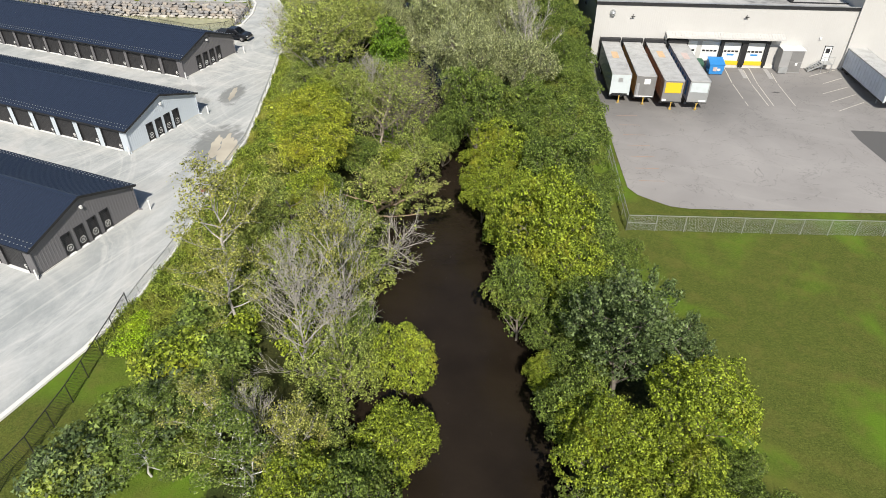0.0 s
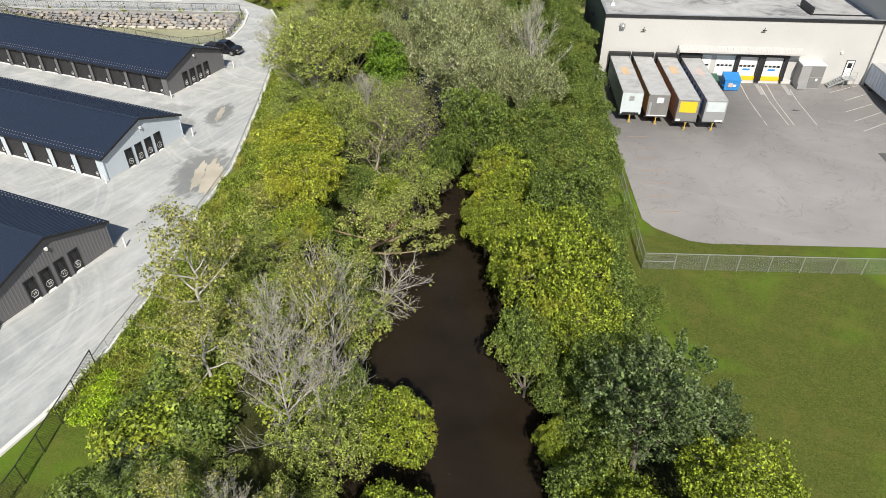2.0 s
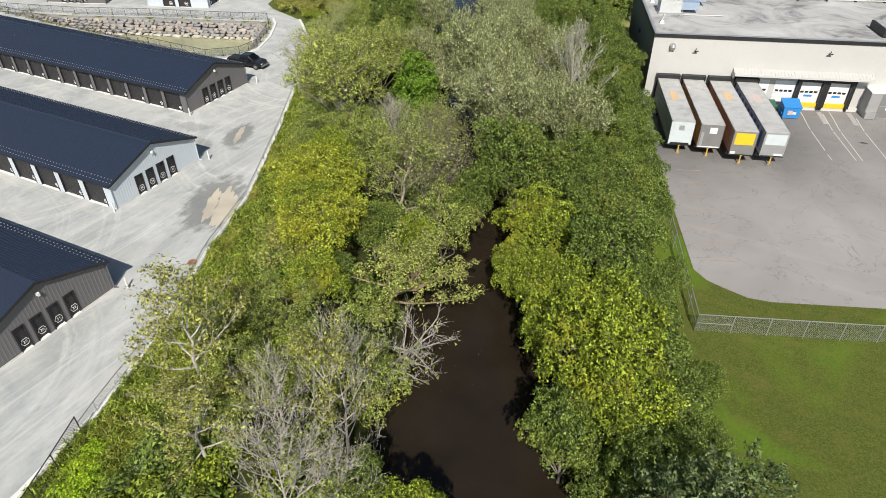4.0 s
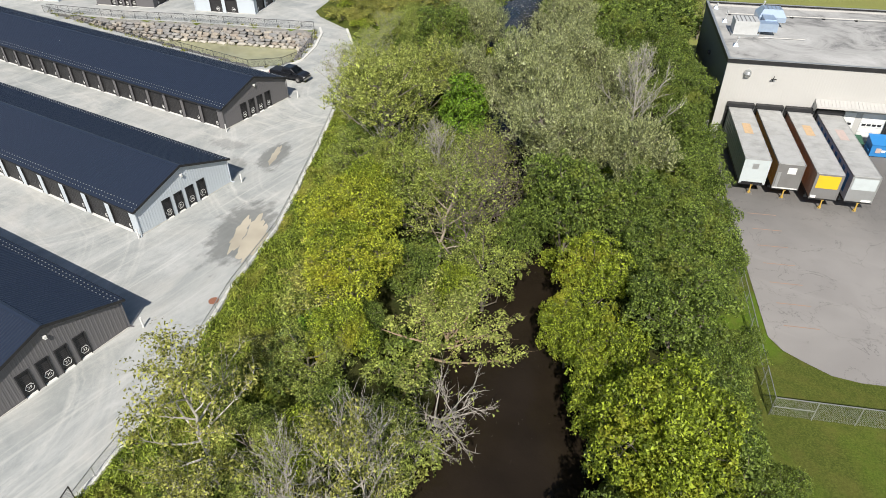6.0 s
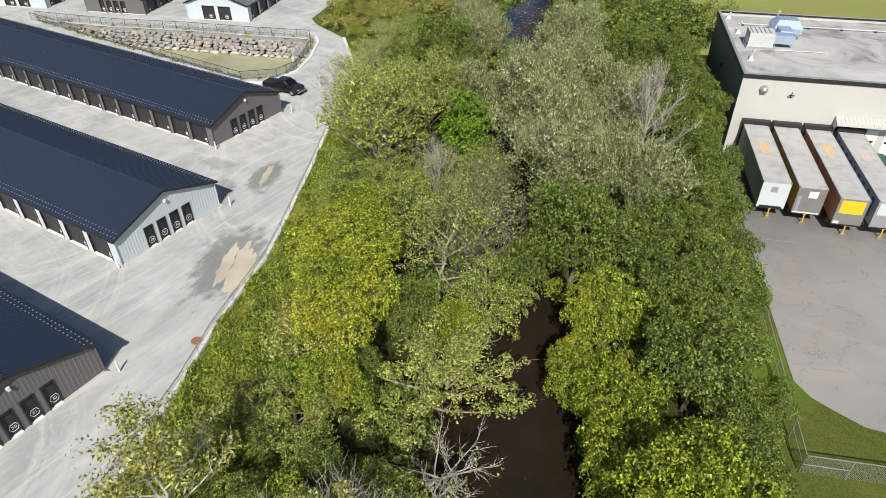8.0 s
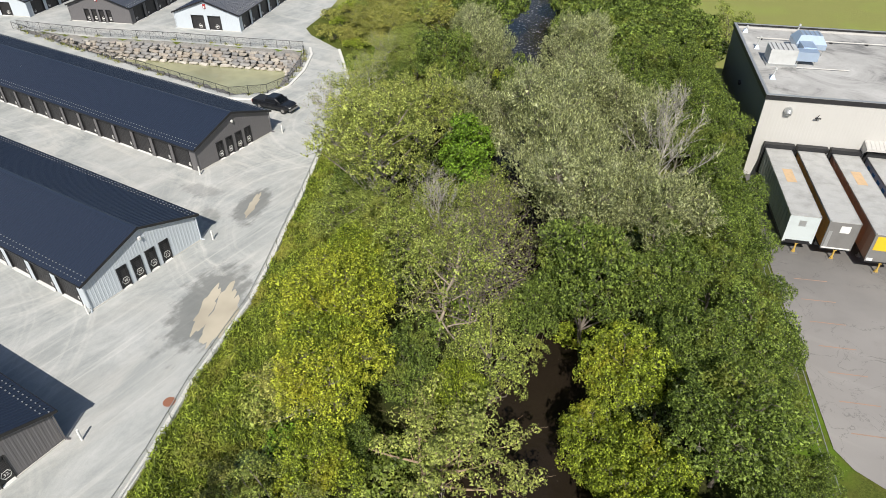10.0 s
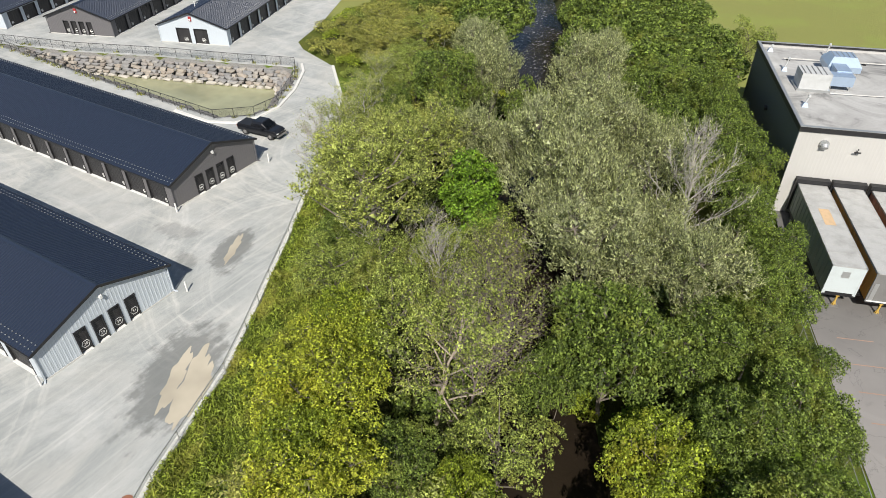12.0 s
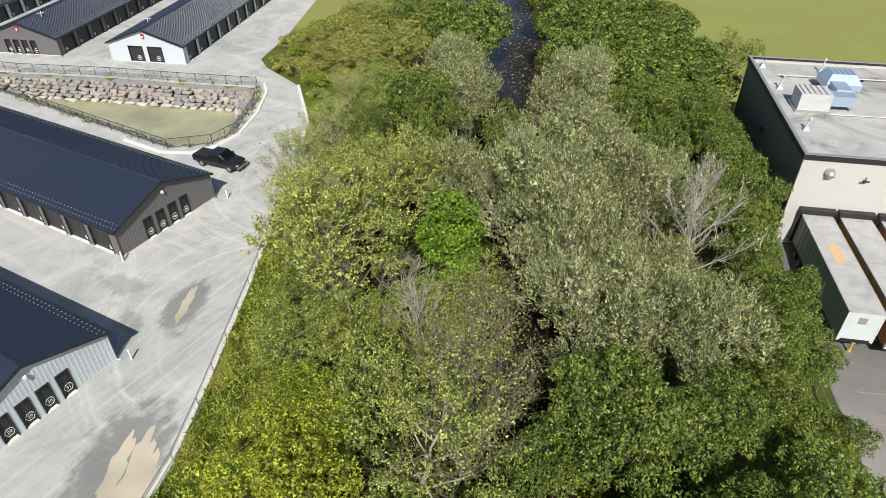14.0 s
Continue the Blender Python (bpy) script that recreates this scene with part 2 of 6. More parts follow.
M = {}
M["grass"] = grass_material()
PUDDLES = [(-51.6, 48.2, 5.0, -62, 0.54, 0.72), (-59.8, 60.6, 3.2, -62, 0.45, 0.72), (-66.5, 59.8, 2.2, 10, 0.5, 0.40),
           (-56.5, 66.0, 1.6, -60, 0.5, 0.25), (-62.0, 57.2, 1.4, -30, 0.6, 0.45)]
M["gravel"] = gravel_material(PUDDLES)
M["asphalt"] = asphalt_material()
M["patch"] = paint("asphalt_patch", (0.105, 0.103, 0.102), 0.9, dirt=0.4, scale=1.5, spec=0.2)
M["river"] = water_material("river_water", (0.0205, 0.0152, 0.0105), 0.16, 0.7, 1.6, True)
M["pond"] = water_material("pond_water", (0.36, 0.36, 0.22), 0.12, 0.05, 2.0)
M["mud"] = water_material("puddle_water", (0.53, 0.475, 0.375), 0.15, 0.02, 2.0)
M["concrete"] = paint("concrete", (0.55, 0.54, 0.51), 0.85, dirt=0.4, scale=1.2, spec=0.3)
M["kerb"] = paint("kerb_concrete", (0.66, 0.65, 0.62), 0.85, dirt=0.35, scale=1.5, spec=0.3)
M["navy"] = paint("navy_roof_metal", (0.017, 0.025, 0.046), 0.42, 0.0, 0.10, 0.25, 0.5, (0.03, 0.035, 0.05))
M["charcoal"] = paint("charcoal_cladding", (0.128, 0.123, 0.128), 0.5, 0.0, 0.15, 0.5)
M["pale_blue"] = paint("pale_blue_grey_cladding", (0.50, 0.545, 0.59), 0.5, 0.0, 0.12, 0.5)
M["door_dark"] = paint("dark_door", (0.022, 0.021, 0.022), 0.45, 0.0, 0.2, 1.0)
M["black"] = paint("black_trim", (0.014, 0.014, 0.016), 0.5, 0.0, 0.2, 1.0)
M["white"] = paint("white_paint", (0.72, 0.72, 0.70), 0.5, 0.0, 0.25, 1.0)
M["unit_white"] = paint("weathered_white_paint", (0.50, 0.51, 0.51), 0.55, 0.0, 0.5, 1.2)
M["cream"] = paint("cream_cladding", (0.475, 0.464, 0.445), 0.55, 0.0, 0.12, 0.35)
M["slate"] = paint("slate_cladding", (0.105, 0.115, 0.125), 0.55, 0.0, 0.2, 0.4)
M["roof_grey"] = roof_material()
M["galv"] = paint("galvanised_steel", (0.46, 0.47, 0.47), 0.45, 0.6, 0.2, 2.0)
M["fence_black"] = paint("black_coated_steel", (0.025, 0.025, 0.025), 0.5, 0.0, 0.1, 2.0)
M["red"] = paint("red_paint", (0.35, 0.03, 0.03), 0.5)
M["yellow"] = paint("yellow_paint", (0.72, 0.47, 0.02), 0.5, dirt=0.2)
M["orange"] = paint("orange_paint", (0.60, 0.27, 0.045), 0.5, dirt=0.3)
M["blue"] = paint("blue_paint", (0.03, 0.22, 0.55), 0.5, dirt=0.2)
M["green"] = paint("green_paint", (0.03, 0.10, 0.06), 0.5, dirt=0.3)
M["line_white"] = paint("worn_line_paint", (0.50, 0.47, 0.42), 0.9, dirt=0.8, scale=3.0)
M["line_orange"] = paint("worn_orange_line", (0.36, 0.24, 0.18), 0.9, dirt=0.9, scale=3.0)
M["bark_grey"] = bark("grey_bark", (0.10, 0.085, 0.07), (0.27, 0.235, 0.20))
M["bark_pale"] = bark("pale_bark", (0.26, 0.235, 0.205), (0.55, 0.52, 0.47))
M["bark_twig"] = bark("dry_twig_bark", (0.25, 0.225, 0.20), (0.50, 0.47, 0.43))
M["bark_tan"] = bark("tan_bark", (0.20, 0.14, 0.09), (0.42, 0.32, 0.23))
M["bark_limb"] = bark("pale_tan_bark", (0.20, 0.165, 0.125), (0.43, 0.375, 0.30))
M["bark_white"] = bark("white_poplar_bark", (0.42, 0.40, 0.37), (0.72, 0.70, 0.66))
M["bark_brown"] = bark("dark_brown_twig_bark", (0.105, 0.085, 0.080), (0.27, 0.225, 0.205))
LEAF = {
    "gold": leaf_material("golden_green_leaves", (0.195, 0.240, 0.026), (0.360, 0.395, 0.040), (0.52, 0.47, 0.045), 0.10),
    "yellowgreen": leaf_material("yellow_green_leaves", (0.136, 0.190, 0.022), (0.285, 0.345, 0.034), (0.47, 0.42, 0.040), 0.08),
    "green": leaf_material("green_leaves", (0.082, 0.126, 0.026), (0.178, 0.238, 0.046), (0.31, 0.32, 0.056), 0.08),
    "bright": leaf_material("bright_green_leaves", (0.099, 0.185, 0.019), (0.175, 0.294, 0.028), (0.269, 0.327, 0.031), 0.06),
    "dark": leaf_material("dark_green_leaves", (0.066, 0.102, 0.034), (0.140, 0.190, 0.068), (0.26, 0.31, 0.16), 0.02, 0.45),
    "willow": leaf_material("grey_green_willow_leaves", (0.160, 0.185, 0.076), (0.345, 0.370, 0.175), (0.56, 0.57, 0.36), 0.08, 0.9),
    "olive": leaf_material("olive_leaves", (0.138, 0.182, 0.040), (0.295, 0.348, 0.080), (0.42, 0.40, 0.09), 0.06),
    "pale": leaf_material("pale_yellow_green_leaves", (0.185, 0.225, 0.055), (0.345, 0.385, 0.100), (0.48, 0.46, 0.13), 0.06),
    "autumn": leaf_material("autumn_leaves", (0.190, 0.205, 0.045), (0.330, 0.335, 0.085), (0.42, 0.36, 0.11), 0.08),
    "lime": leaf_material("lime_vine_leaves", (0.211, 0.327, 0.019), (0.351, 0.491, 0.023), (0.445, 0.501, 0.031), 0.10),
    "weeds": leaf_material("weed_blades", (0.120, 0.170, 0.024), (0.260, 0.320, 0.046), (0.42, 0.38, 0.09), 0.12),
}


# ---------------- mesh helpers ----------------
def mesh_of(name, verts, faces, mats, index=None):
    me = bpy.data.meshes.new(name)
    me.from_pydata([tuple(v) for v in verts], [], [tuple(f) for f in faces])
    for m in (mats if isinstance(mats, (list, tuple)) else [mats]):
        me.materials.append(m)
    if index is not None:
        me.polygons.foreach_set("material_index", list(index))
    me.update()
    return me


class B:
    """Collects boxes, prisms and tubes of one mesh."""
    def __init__(self):
        self.v, self.f = [], []

    def add(self, verts, faces):
        k = len(self.v)
        self.v += [tuple(p) for p in verts]
        self.f += [tuple(i + k for i in f) for f in faces]
        return self

    def box(self, x0, x1, y0, y1, z0, z1):
        return self.add([(x0, y0, z0), (x1, y0, z0), (x1, y1, z0), (x0, y1, z0), (x0, y0, z1), (x1, y0, z1), (x1, y1, z1), (x0, y1, z1)],
                        [(3, 2, 1, 0), (4, 5, 6, 7), (0, 1, 5, 4), (1, 2, 6, 5), (2, 3, 7, 6), (3, 0, 4, 7)])

    def bar(self, p, q, w, h=None):
        """A square bar from p to q."""
        p, q = Vector(p), Vector(q)
        d = (q - p).normalized()
        s = d.cross(Vector((0, 0, 1)))
        s = Vector((1, 0, 0)) if s.length < 1e-4 else s.normalized()
        u = s.cross(d)
        s, u = s * w / 2, u * (h or w) / 2
        return self.add([p - s - u, p + s - u, p + s + u, p - s + u, q - s - u, q + s - u, q + s + u, q - s + u],
                        [(3, 2, 1, 0), (4, 5, 6, 7), (0, 1, 5, 4), (1, 2, 6, 5), (2, 3, 7, 6), (3, 0, 4, 7)])

    def tube(self, pts, radii, n=6, cap=True):
        """A tapered tube along pts."""
        k, rings = len(self.v), len(pts)
        for i, (p, r) in enumerate(zip(pts, radii)):
            a, b = Vector(pts[max(0, i - 1)]), Vector(pts[min(rings - 1, i + 1)])
            d = (b - a).normalized()
            s = d.cross(Vector((0.31, 0.17, 0.93)))
            s = s.normalized() if s.length > 1e-3 else Vector((1, 0, 0))
            u = d.cross(s)
            for j in range(n):
                w = 2 * math.pi * j / n
                self.v.append(tuple(Vector(p) + (s * math.cos(w) + u * math.sin(w)) * r))
        for i in range(rings - 1):
            for j in range(n):
                self.f.append((k + i * n + j, k + i * n + (j + 1) % n, k + (i + 1) * n + (j + 1) % n, k + (i + 1) * n + j))
        if cap:
            self.f.append(tuple(k + (rings - 1) * n + j for j in range(n)))
            self.f.append(tuple(k + n - 1 - j for j in range(n)))
        return self

    def mesh(self, name, mat):
        return mesh_of(name, self.v, self.f, mat)


def thing(name, m=None, label="", category="", group="", kind=""):
    e = new(name)
    e.empty_display_size = 0.3
    if m is not None:
        e.matrix_world = m
    return tagged(e, label, category, group, kind)


def part(name, b, mat, parent, label="", m=None):
    """Links one mesh under a thing or a part."""
    ob = new(name, b.mesh(name, mat) if isinstance(b, B) else b)
    ob.parent = parent
    if m is not None:
        ob.matrix_local = m
    return tagged(ob, label)


def smooth(e0, e1, x):
    k = np.clip((x - e0) / (e1 - e0), 0, 1)
    return k * k * (3 - 2 * k)


# ---------------- ground plan ----------------
RIVER = np.array([(12, -40), (3, -2), (-4, 12), (-9.5, 22), (-13.8, 30), (-18, 39), (-22, 47), (-26.5, 55), (-31.5, 64), (-38, 77), (-44, 89),
                  (-50, 101), (-57, 115), (-65, 131.5), (-76, 150), (-92, 175), (-118, 212), (-160, 270)], float)
HALF = np.array([6.5, 6.5, 6.3, 6.2, 6.1, 5.6, 4.2, 3.2, 2.8, 2.9, 3.0, 3.3, 3.6, 4.2, 4.6, 4.8, 5, 5], float)
KERB = [(-37.4, -60), (-37.7, 0), (-37.9, 12.1), (-38.2, 19.0), (-39.3, 25.0), (-41.0, 30.4), (-43.7, 36.8), (-46.2, 42.0), (-49.3, 50.4), (-51.3, 54.2), (-57.3, 65.0), (-62.2, 73.3),
        (-66.5, 81.0), (-73.5, 91.5), (-82.0, 99.5), (-90.4, 102.4), (-93.5, 104.5), (-97, 114), (-106.5, 133), (-125, 168), (-160, 230)]
POND = [(-134.6, 78.0), (-99.3, 78.1), (-82.6, 78.3), (-79.2, 81.5), (-79.0, 85.1), (-83.4, 92.8), (-86.6, 96.2), (-94.6, 92.9), (-106.6, 88.5), (-119.5, 82.9)]
POND_WATER, RIVER_WATER, LOT = -2.2, -4.2, -1.55
WH_O, WH_A = Vector((-20.96, 95.4, 0)), radians(20.5)
WM = Matrix.Translation(WH_O) @ Matrix.Rotation(WH_A, 4, 'Z')


def poly_dist(x, y, pts, closed=False):
    """Distance to a polyline, and the width found along the river if asked."""
    p = np.array(pts, float)
    n = len(p)
    best = np.full(np.shape(x), 1e9)
    at = np.zeros(np.shape(x))
    side = np.zeros(np.shape(x))
    for i in range(n if closed else n - 1):
        a, b = p[i], p[(i + 1) % n]
        d = b - a
        k = np.clip(((x - a[0]) * d[0] + (y - a[1]) * d[1]) / (d @ d), 0, 1)
        r = np.hypot(x - a[0] - k * d[0], y - a[1] - k * d[1])
        s = d[0] * (y - a[1]) - d[1] * (x - a[0])
        hit = r < best
        best = np.where(hit, r, best)
        at = np.where(hit, i + k, at)
        side = np.where(hit, s, side)
    return best, at, side


def inside(x, y, pts):
    p = np.array(pts, float)
    c = np.zeros(np.shape(x), bool)
    for i in range(len(p)):
        a, b = p[i - 1], p[i]
        cond = ((a[1] > y) != (b[1] > y)) & (x < (b[0] - a[0]) * (y - a[1]) / (b[1] - a[1] + 1e-12) + a[0])
        c ^= cond
    return c


def height(x, y):
    x, y = np.asarray(x, float), np.asarray(y, float)
    d, at, side = poly_dist(x, y, RIVER)
    w = np.interp(at, range(len(HALF)), HALF)
    level = np.where(side > 0, -0.05, LOT - 0.06)
    wob = 0.25 * np.sin(0.9 * x + 0.4 * y) * np.sin(0.5 * y - 0.3 * x)
    reach = np.where(side > 0, 9.0, 6.5)
    k = smooth(0.0, 1.0, (d - w) / reach)
    h = (RIVER_WATER - 0.6) + (level - RIVER_WATER + 0.6) * k + wob * k * (1 - k) * 4
    h = h - 0.9 * (1 - smooth(-3.0, 0.0, d - w))
    pd, _, _ = poly_dist(x, y, POND, True)
    ins = inside(x, y, POND)
    h = np.where(ins, np.minimum(h, -0.05 - 2.9 * smooth(0.3, 2.9, pd)), h)
    return h


def axis(lo, hi, step, far):
    inner = list(np.arange(lo, hi + step / 2, step))
    left = [lo - s for s in (far, far * 0.5, far * 0.22, far * 0.1, far * 0.05, far * 0.02)]
    right = [hi + s for s in (far * 0.02, far * 0.05, far * 0.1, far * 0.22, far * 0.5, far)]
    return np.array(left + inner + right)


gx, gy = axis(-150, 45, 1.25, 1500), axis(-20, 200, 1.25, 1500)
GX, GY = np.meshgrid(gx, gy)
GZ = height(GX, GY)
nx = len(gx)
verts = np.stack([GX.ravel(), GY.ravel(), GZ.ravel()], 1)
ii, jj = np.meshgrid(np.arange(len(gy) - 1), np.arange(nx - 1), indexing="ij")
k0 = (ii * nx + jj).ravel()
faces = np.stack([k0, k0 + 1, k0 + nx + 1, k0 + nx], 1)
vx, vy = GX.ravel(), GY.ravel()
rd, rat, rside = poly_dist(vx, vy, RIVER)
rim = np.interp(rat, range(len(HALF)), HALF)
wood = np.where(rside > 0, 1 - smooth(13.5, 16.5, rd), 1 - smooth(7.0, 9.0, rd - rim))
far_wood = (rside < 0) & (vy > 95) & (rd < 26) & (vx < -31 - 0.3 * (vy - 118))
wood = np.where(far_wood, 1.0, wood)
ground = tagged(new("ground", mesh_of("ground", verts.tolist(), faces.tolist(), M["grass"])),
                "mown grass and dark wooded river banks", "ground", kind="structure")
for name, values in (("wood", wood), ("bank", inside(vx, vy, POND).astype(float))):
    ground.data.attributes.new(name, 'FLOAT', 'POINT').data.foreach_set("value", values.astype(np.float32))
for p in ground.data.polygons:
    p.use_smooth = True


def sheet(name, outer, z, mat, label, category, holes=(), kind="structure", thick=0.0):
    """A flat sheet with an outline, holes and a skirt."""
    bm = bmesh.new()
    edges = []
    for ring in (outer, *holes):
        vs = [bm.verts.new((x, y, z)) for x, y in ring]
        edges += [bm.edges.new((vs[i - 1], vs[i])) for i in range(len(vs))]
    bmesh.ops.triangle_fill(bm, edges=edges, use_beauty=True, normal=(0, 0, 1))
    for f in bm.faces:
        if f.normal.z < 0:
            f.normal_flip()
    if thick:
        rim = [e for e in bm.edges if e.is_boundary]
        r = bmesh.ops.extrude_edge_only(bm, edges=rim)
        for v in r["geom"]:
            if isinstance(v, bmesh.types.BMVert):
                v.co.z -= thick
    me = bpy.data.meshes.new(name)
    bm.to_mesh(me)
    bm.free()
    me.materials.append(mat)
    return tagged(new(name, me), label, category, kind=kind)


yard = sheet("gravel_yard", KERB + [(-400, 230), (-400, -60)], 0.0, M["gravel"], "pale crushed-stone yard with wheel tracks", "yard", [POND], thick=0.3)


def W(u, v, z=0.0):
    p = WM @ Vector((u, v, z))
    return p


LOT_EDGE = [(0.2, 2.0), (0.15, -10), (0.5, -28), (0.75, -36.0), (1.6, -37.4), (3.0, -38.4), (4.6, -39.4), (6.5, -39.7), (11, -39.5), (26, -38.8), (120, -34.5), (120, 4)]
def lot_z(u, v):
    """The yard rises a little towards the docks."""
    return LOT + 0.45 * float(smooth(-6.0, -0.3, np.array(v))) + 0.016 * min(30, max(0, u - 14)) * float(smooth(-20.0, 0.0, np.array(v)))


lot = sheet("parking_lot", [W(*p)[:2] for p in LOT_EDGE], LOT, M["asphalt"], "worn pale asphalt loading yard", "parking lot")
bm = bmesh.new()
bm.from_mesh(lot.data)
for u in (14, 24, 34, 44):
    bmesh.ops.bisect_plane(bm, geom=bm.verts[:] + bm.edges[:] + bm.faces[:], plane_co=W(u, 0), plane_no=WM.to_3x3() @ Vector((1, 0, 0)))
for v in (-20, -14, -9, -6, -4.5, -3, -1.7, -0.3):
    bmesh.ops.bisect_plane(bm, geom=bm.verts[:] + bm.edges[:] + bm.faces[:], plane_co=W(0, v), plane_no=WM.to_3x3() @ Vector((0, 1, 0)))
back = WM.inverted()
for p in bm.verts:
    q = back @ p.co
    p.co.z = lot_z(q.x, q.y)
bm.to_mesh(lot.data)
bm.free()
sheet("asphalt_patch", [W(*p)[:2] for p in ((30.5, -16.4), (37, -15.9), (60, -14), (60, -40), (31.2, -30.0), (30.3, -22))], LOT + 0.006, M["patch"], "darker square of newer asphalt", "patch")


def ribbon(name, line, half, z, mat, label, category):
    v, f = [], []
    for i, (x, y) in enumerate(line):
        a, b = line[max(0, i - 1)], line[min(len(line) - 1, i + 1)]
        d = Vector((b[0] - a[0], b[1] - a[1], 0)).normalized()
        n = Vector((-d.y, d.x, 0))
        for s in (-1, -0.33, 0.33, 1):
            v.append(Vector((x, y, z)) + n * s * half[i])
    for i in range(len(line) - 1):
        for j in range(3):
            f.append((i * 4 + j + 1, i * 4 + j, i * 4 + 4 + j, i * 4 + 5 + j))
    return tagged(new(name, mesh_of(name, v, f, mat)), label, category, kind="structure")


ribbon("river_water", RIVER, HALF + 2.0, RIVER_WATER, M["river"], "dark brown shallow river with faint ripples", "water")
sheet("pond_water", POND, POND_WATER, M["pond"], "still murky green retention pond", "water")


def kerb_line(name, pts, w, h, z, mat, label):
    """A raised concrete strip along a line."""
    v, f = [], []
    for i, (x, y) in enumerate(pts):
        a, b = pts[max(0, i - 1)], pts[min(len(pts) - 1, i + 1)]
        d = Vector((b[0] - a[0], b[1] - a[1], 0)).normalized()
        n = Vector((-d.y, d.x, 0)) * w / 2
        p = Vector((x, y, z))
        v += [p - n, p + n, p + n * 0.85 + Vector((0, 0, h)), p - n * 0.85 + Vector((0, 0, h))]
    for i in range(len(pts) - 1):
        k = 4 * i
        f += [(k + 1, k + 5, k + 6, k + 2), (k + 2, k + 6, k + 7, k + 3), (k + 3, k + 7, k + 4, k)]
    f += [(0, 1, 2, 3), (len(v) - 1, len(v) - 2, len(v) - 3, len(v) - 4)]
    return tagged(new(name, mesh_of(name, v, f, mat)), label, "kerb", kind="structure")


kerb_line("kerb", [(-88.5, 77.0), (-82.4, 77.1), (-79.4, 78.6), (-78.2, 81.2), (-78.2, 84.8), (-80.4, 90.0), (-84.0, 95.6), (-86.2, 97.6)], 0.42, 0.16, 0.0, M["kerb"], "white concrete kerb round the pond")
kerb_line("kerb", [(x + 0.1, y) for x, y in KERB[1:15]], 0.42, 0.16, 0.0, M["kerb"], "white concrete kerb along the gravel road")


# ---------------- storage buildings ----------------
def ribbed_wall(length, top, openings, pitch=0.30, thick=0.15, rib=0.009):
    """A clad wall along +x from 0 to length, outer face at y = 0 looking to -y; top(x) its height; openings (x0, x1, z1) reach the ground."""
    cuts = sorted({0.0, length, *[o[0] for o in openings], *[o[1] for o in openings]})
    cols = []                                              # (x, y of the front, bottom to the right of it)
    for a, c in zip(cuts, cuts[1:]):
        z0 = 0.0
        for o0, o1, oz in openings:
            if o0 - 1e-6 < 0.5 * (a + c) < o1 + 1e-6:
                z0 = oz
        n = max(1, round((c - a) / pitch))
        for i in range(n):
            x, s = a + (c - a) * i / n, (c - a) / n
            cols += [(x, 0.0, z0), (x + 0.35 * s - 0.02, 0.0, z0), (x + 0.35 * s, -rib, z0), (x + 0.65 * s, -rib, z0), (x + 0.65 * s + 0.02, 0.0, z0)]
    cols.append((length, 0.0, None))
    b, seen = B(), {}

    def vert(x, y, z):
        key = (round(x, 4), round(y, 4), round(z, 4))
        if key not in seen:
            seen[key] = len(b.v)
            b.v.append(key)
        return seen[key]

    last = None
    for (x0, y0, z0), (x1, y1, _) in zip(cols, cols[1:]):
        f0, f1, t1, t0 = vert(x0, y0, z0), vert(x1, y1, z0), vert(x1, y1, top(x1)), vert(x0, y0, top(x0))
        g0, g1, h1, h0 = vert(x0, thick, z0), vert(x1, thick, z0), vert(x1, thick, top(x1)), vert(x0, thick, top(x0))
        b.f += [(f0, f1, t1, t0), (g1, g0, h0, h1), (t0, t1, h1, h0), (f1, f0, g0, g1)]
        if last is not None and last != z0:
            lo, hi = min(last, z0), max(last, z0)
            q = (vert(x0, 0, lo), vert(x0, 0, hi), vert(x0, thick, hi), vert(x0, thick, lo))
            b.f.append(q if z0 > last else q[::-1])
        last = z0
    for x in (0.0, length):
        b.f.append((vert(x, 0, 0), vert(x, 0, top(x)), vert(x, thick, top(x)), vert(x, thick, 0)))
    return b


def roll_door(w, h):
    """A roll-up door of ribbed slats, outer face looking to -y."""
    b = B()
    n = max(3, int(h / 0.16))
    prof = []
    for i in range(n):
        z0, s = h * i / n, h / n
        prof += [(0.02, z0), (0.0, z0 + 0.25 * s), (0.0, z0 + 0.85 * s)]
    prof += [(0.02, h), (0.06, h), (0.06, 0.0)]
    for y, z in prof:
        b.v += [(0, y, z), (w, y, z)]
    k = len(prof)
    for i in range(k):
        j = (i + 1) % k
        b.f.append((2 * i, 2 * i + 1, 2 * j + 1, 2 * j))
    return b


def hex_ring(r, t):
    """A hexagonal ring in the xz plane."""
    b = B()
    for i in range(6):
        c, q = math.cos(math.pi / 3 * i), math.sin(math.pi / 3 * i)
        b.v += [(c * r, 0, q * r), (c * (r - t), 0, q * (r - t)), (c * r, 0.006, q * r), (c * (r - t), 0.006, q * (r - t))]
    for i in range(6):
        a, d = 4 * i, 4 * ((i + 1) % 6)
        b.f += [(a, d, d + 1, a + 1), (a, a + 2, d + 2, d), (a + 1, d + 1, d + 3, a + 3)]
    return b


def number_mesh(text, size):
    cu = bpy.data.curves.new("number", 'FONT')
    cu.body, cu.size, cu.align_x, cu.align_y, cu.extrude = text, size, 'CENTER', 'CENTER', 0.004
    cu.resolution_u = 2
    tmp = bpy.data.objects.new("number", cu)
    me = bpy.data.meshes.new_from_object(tmp)
    bpy.data.objects.remove(tmp)
    me.materials.clear()
    me.materials.append(M["white"])
    return me


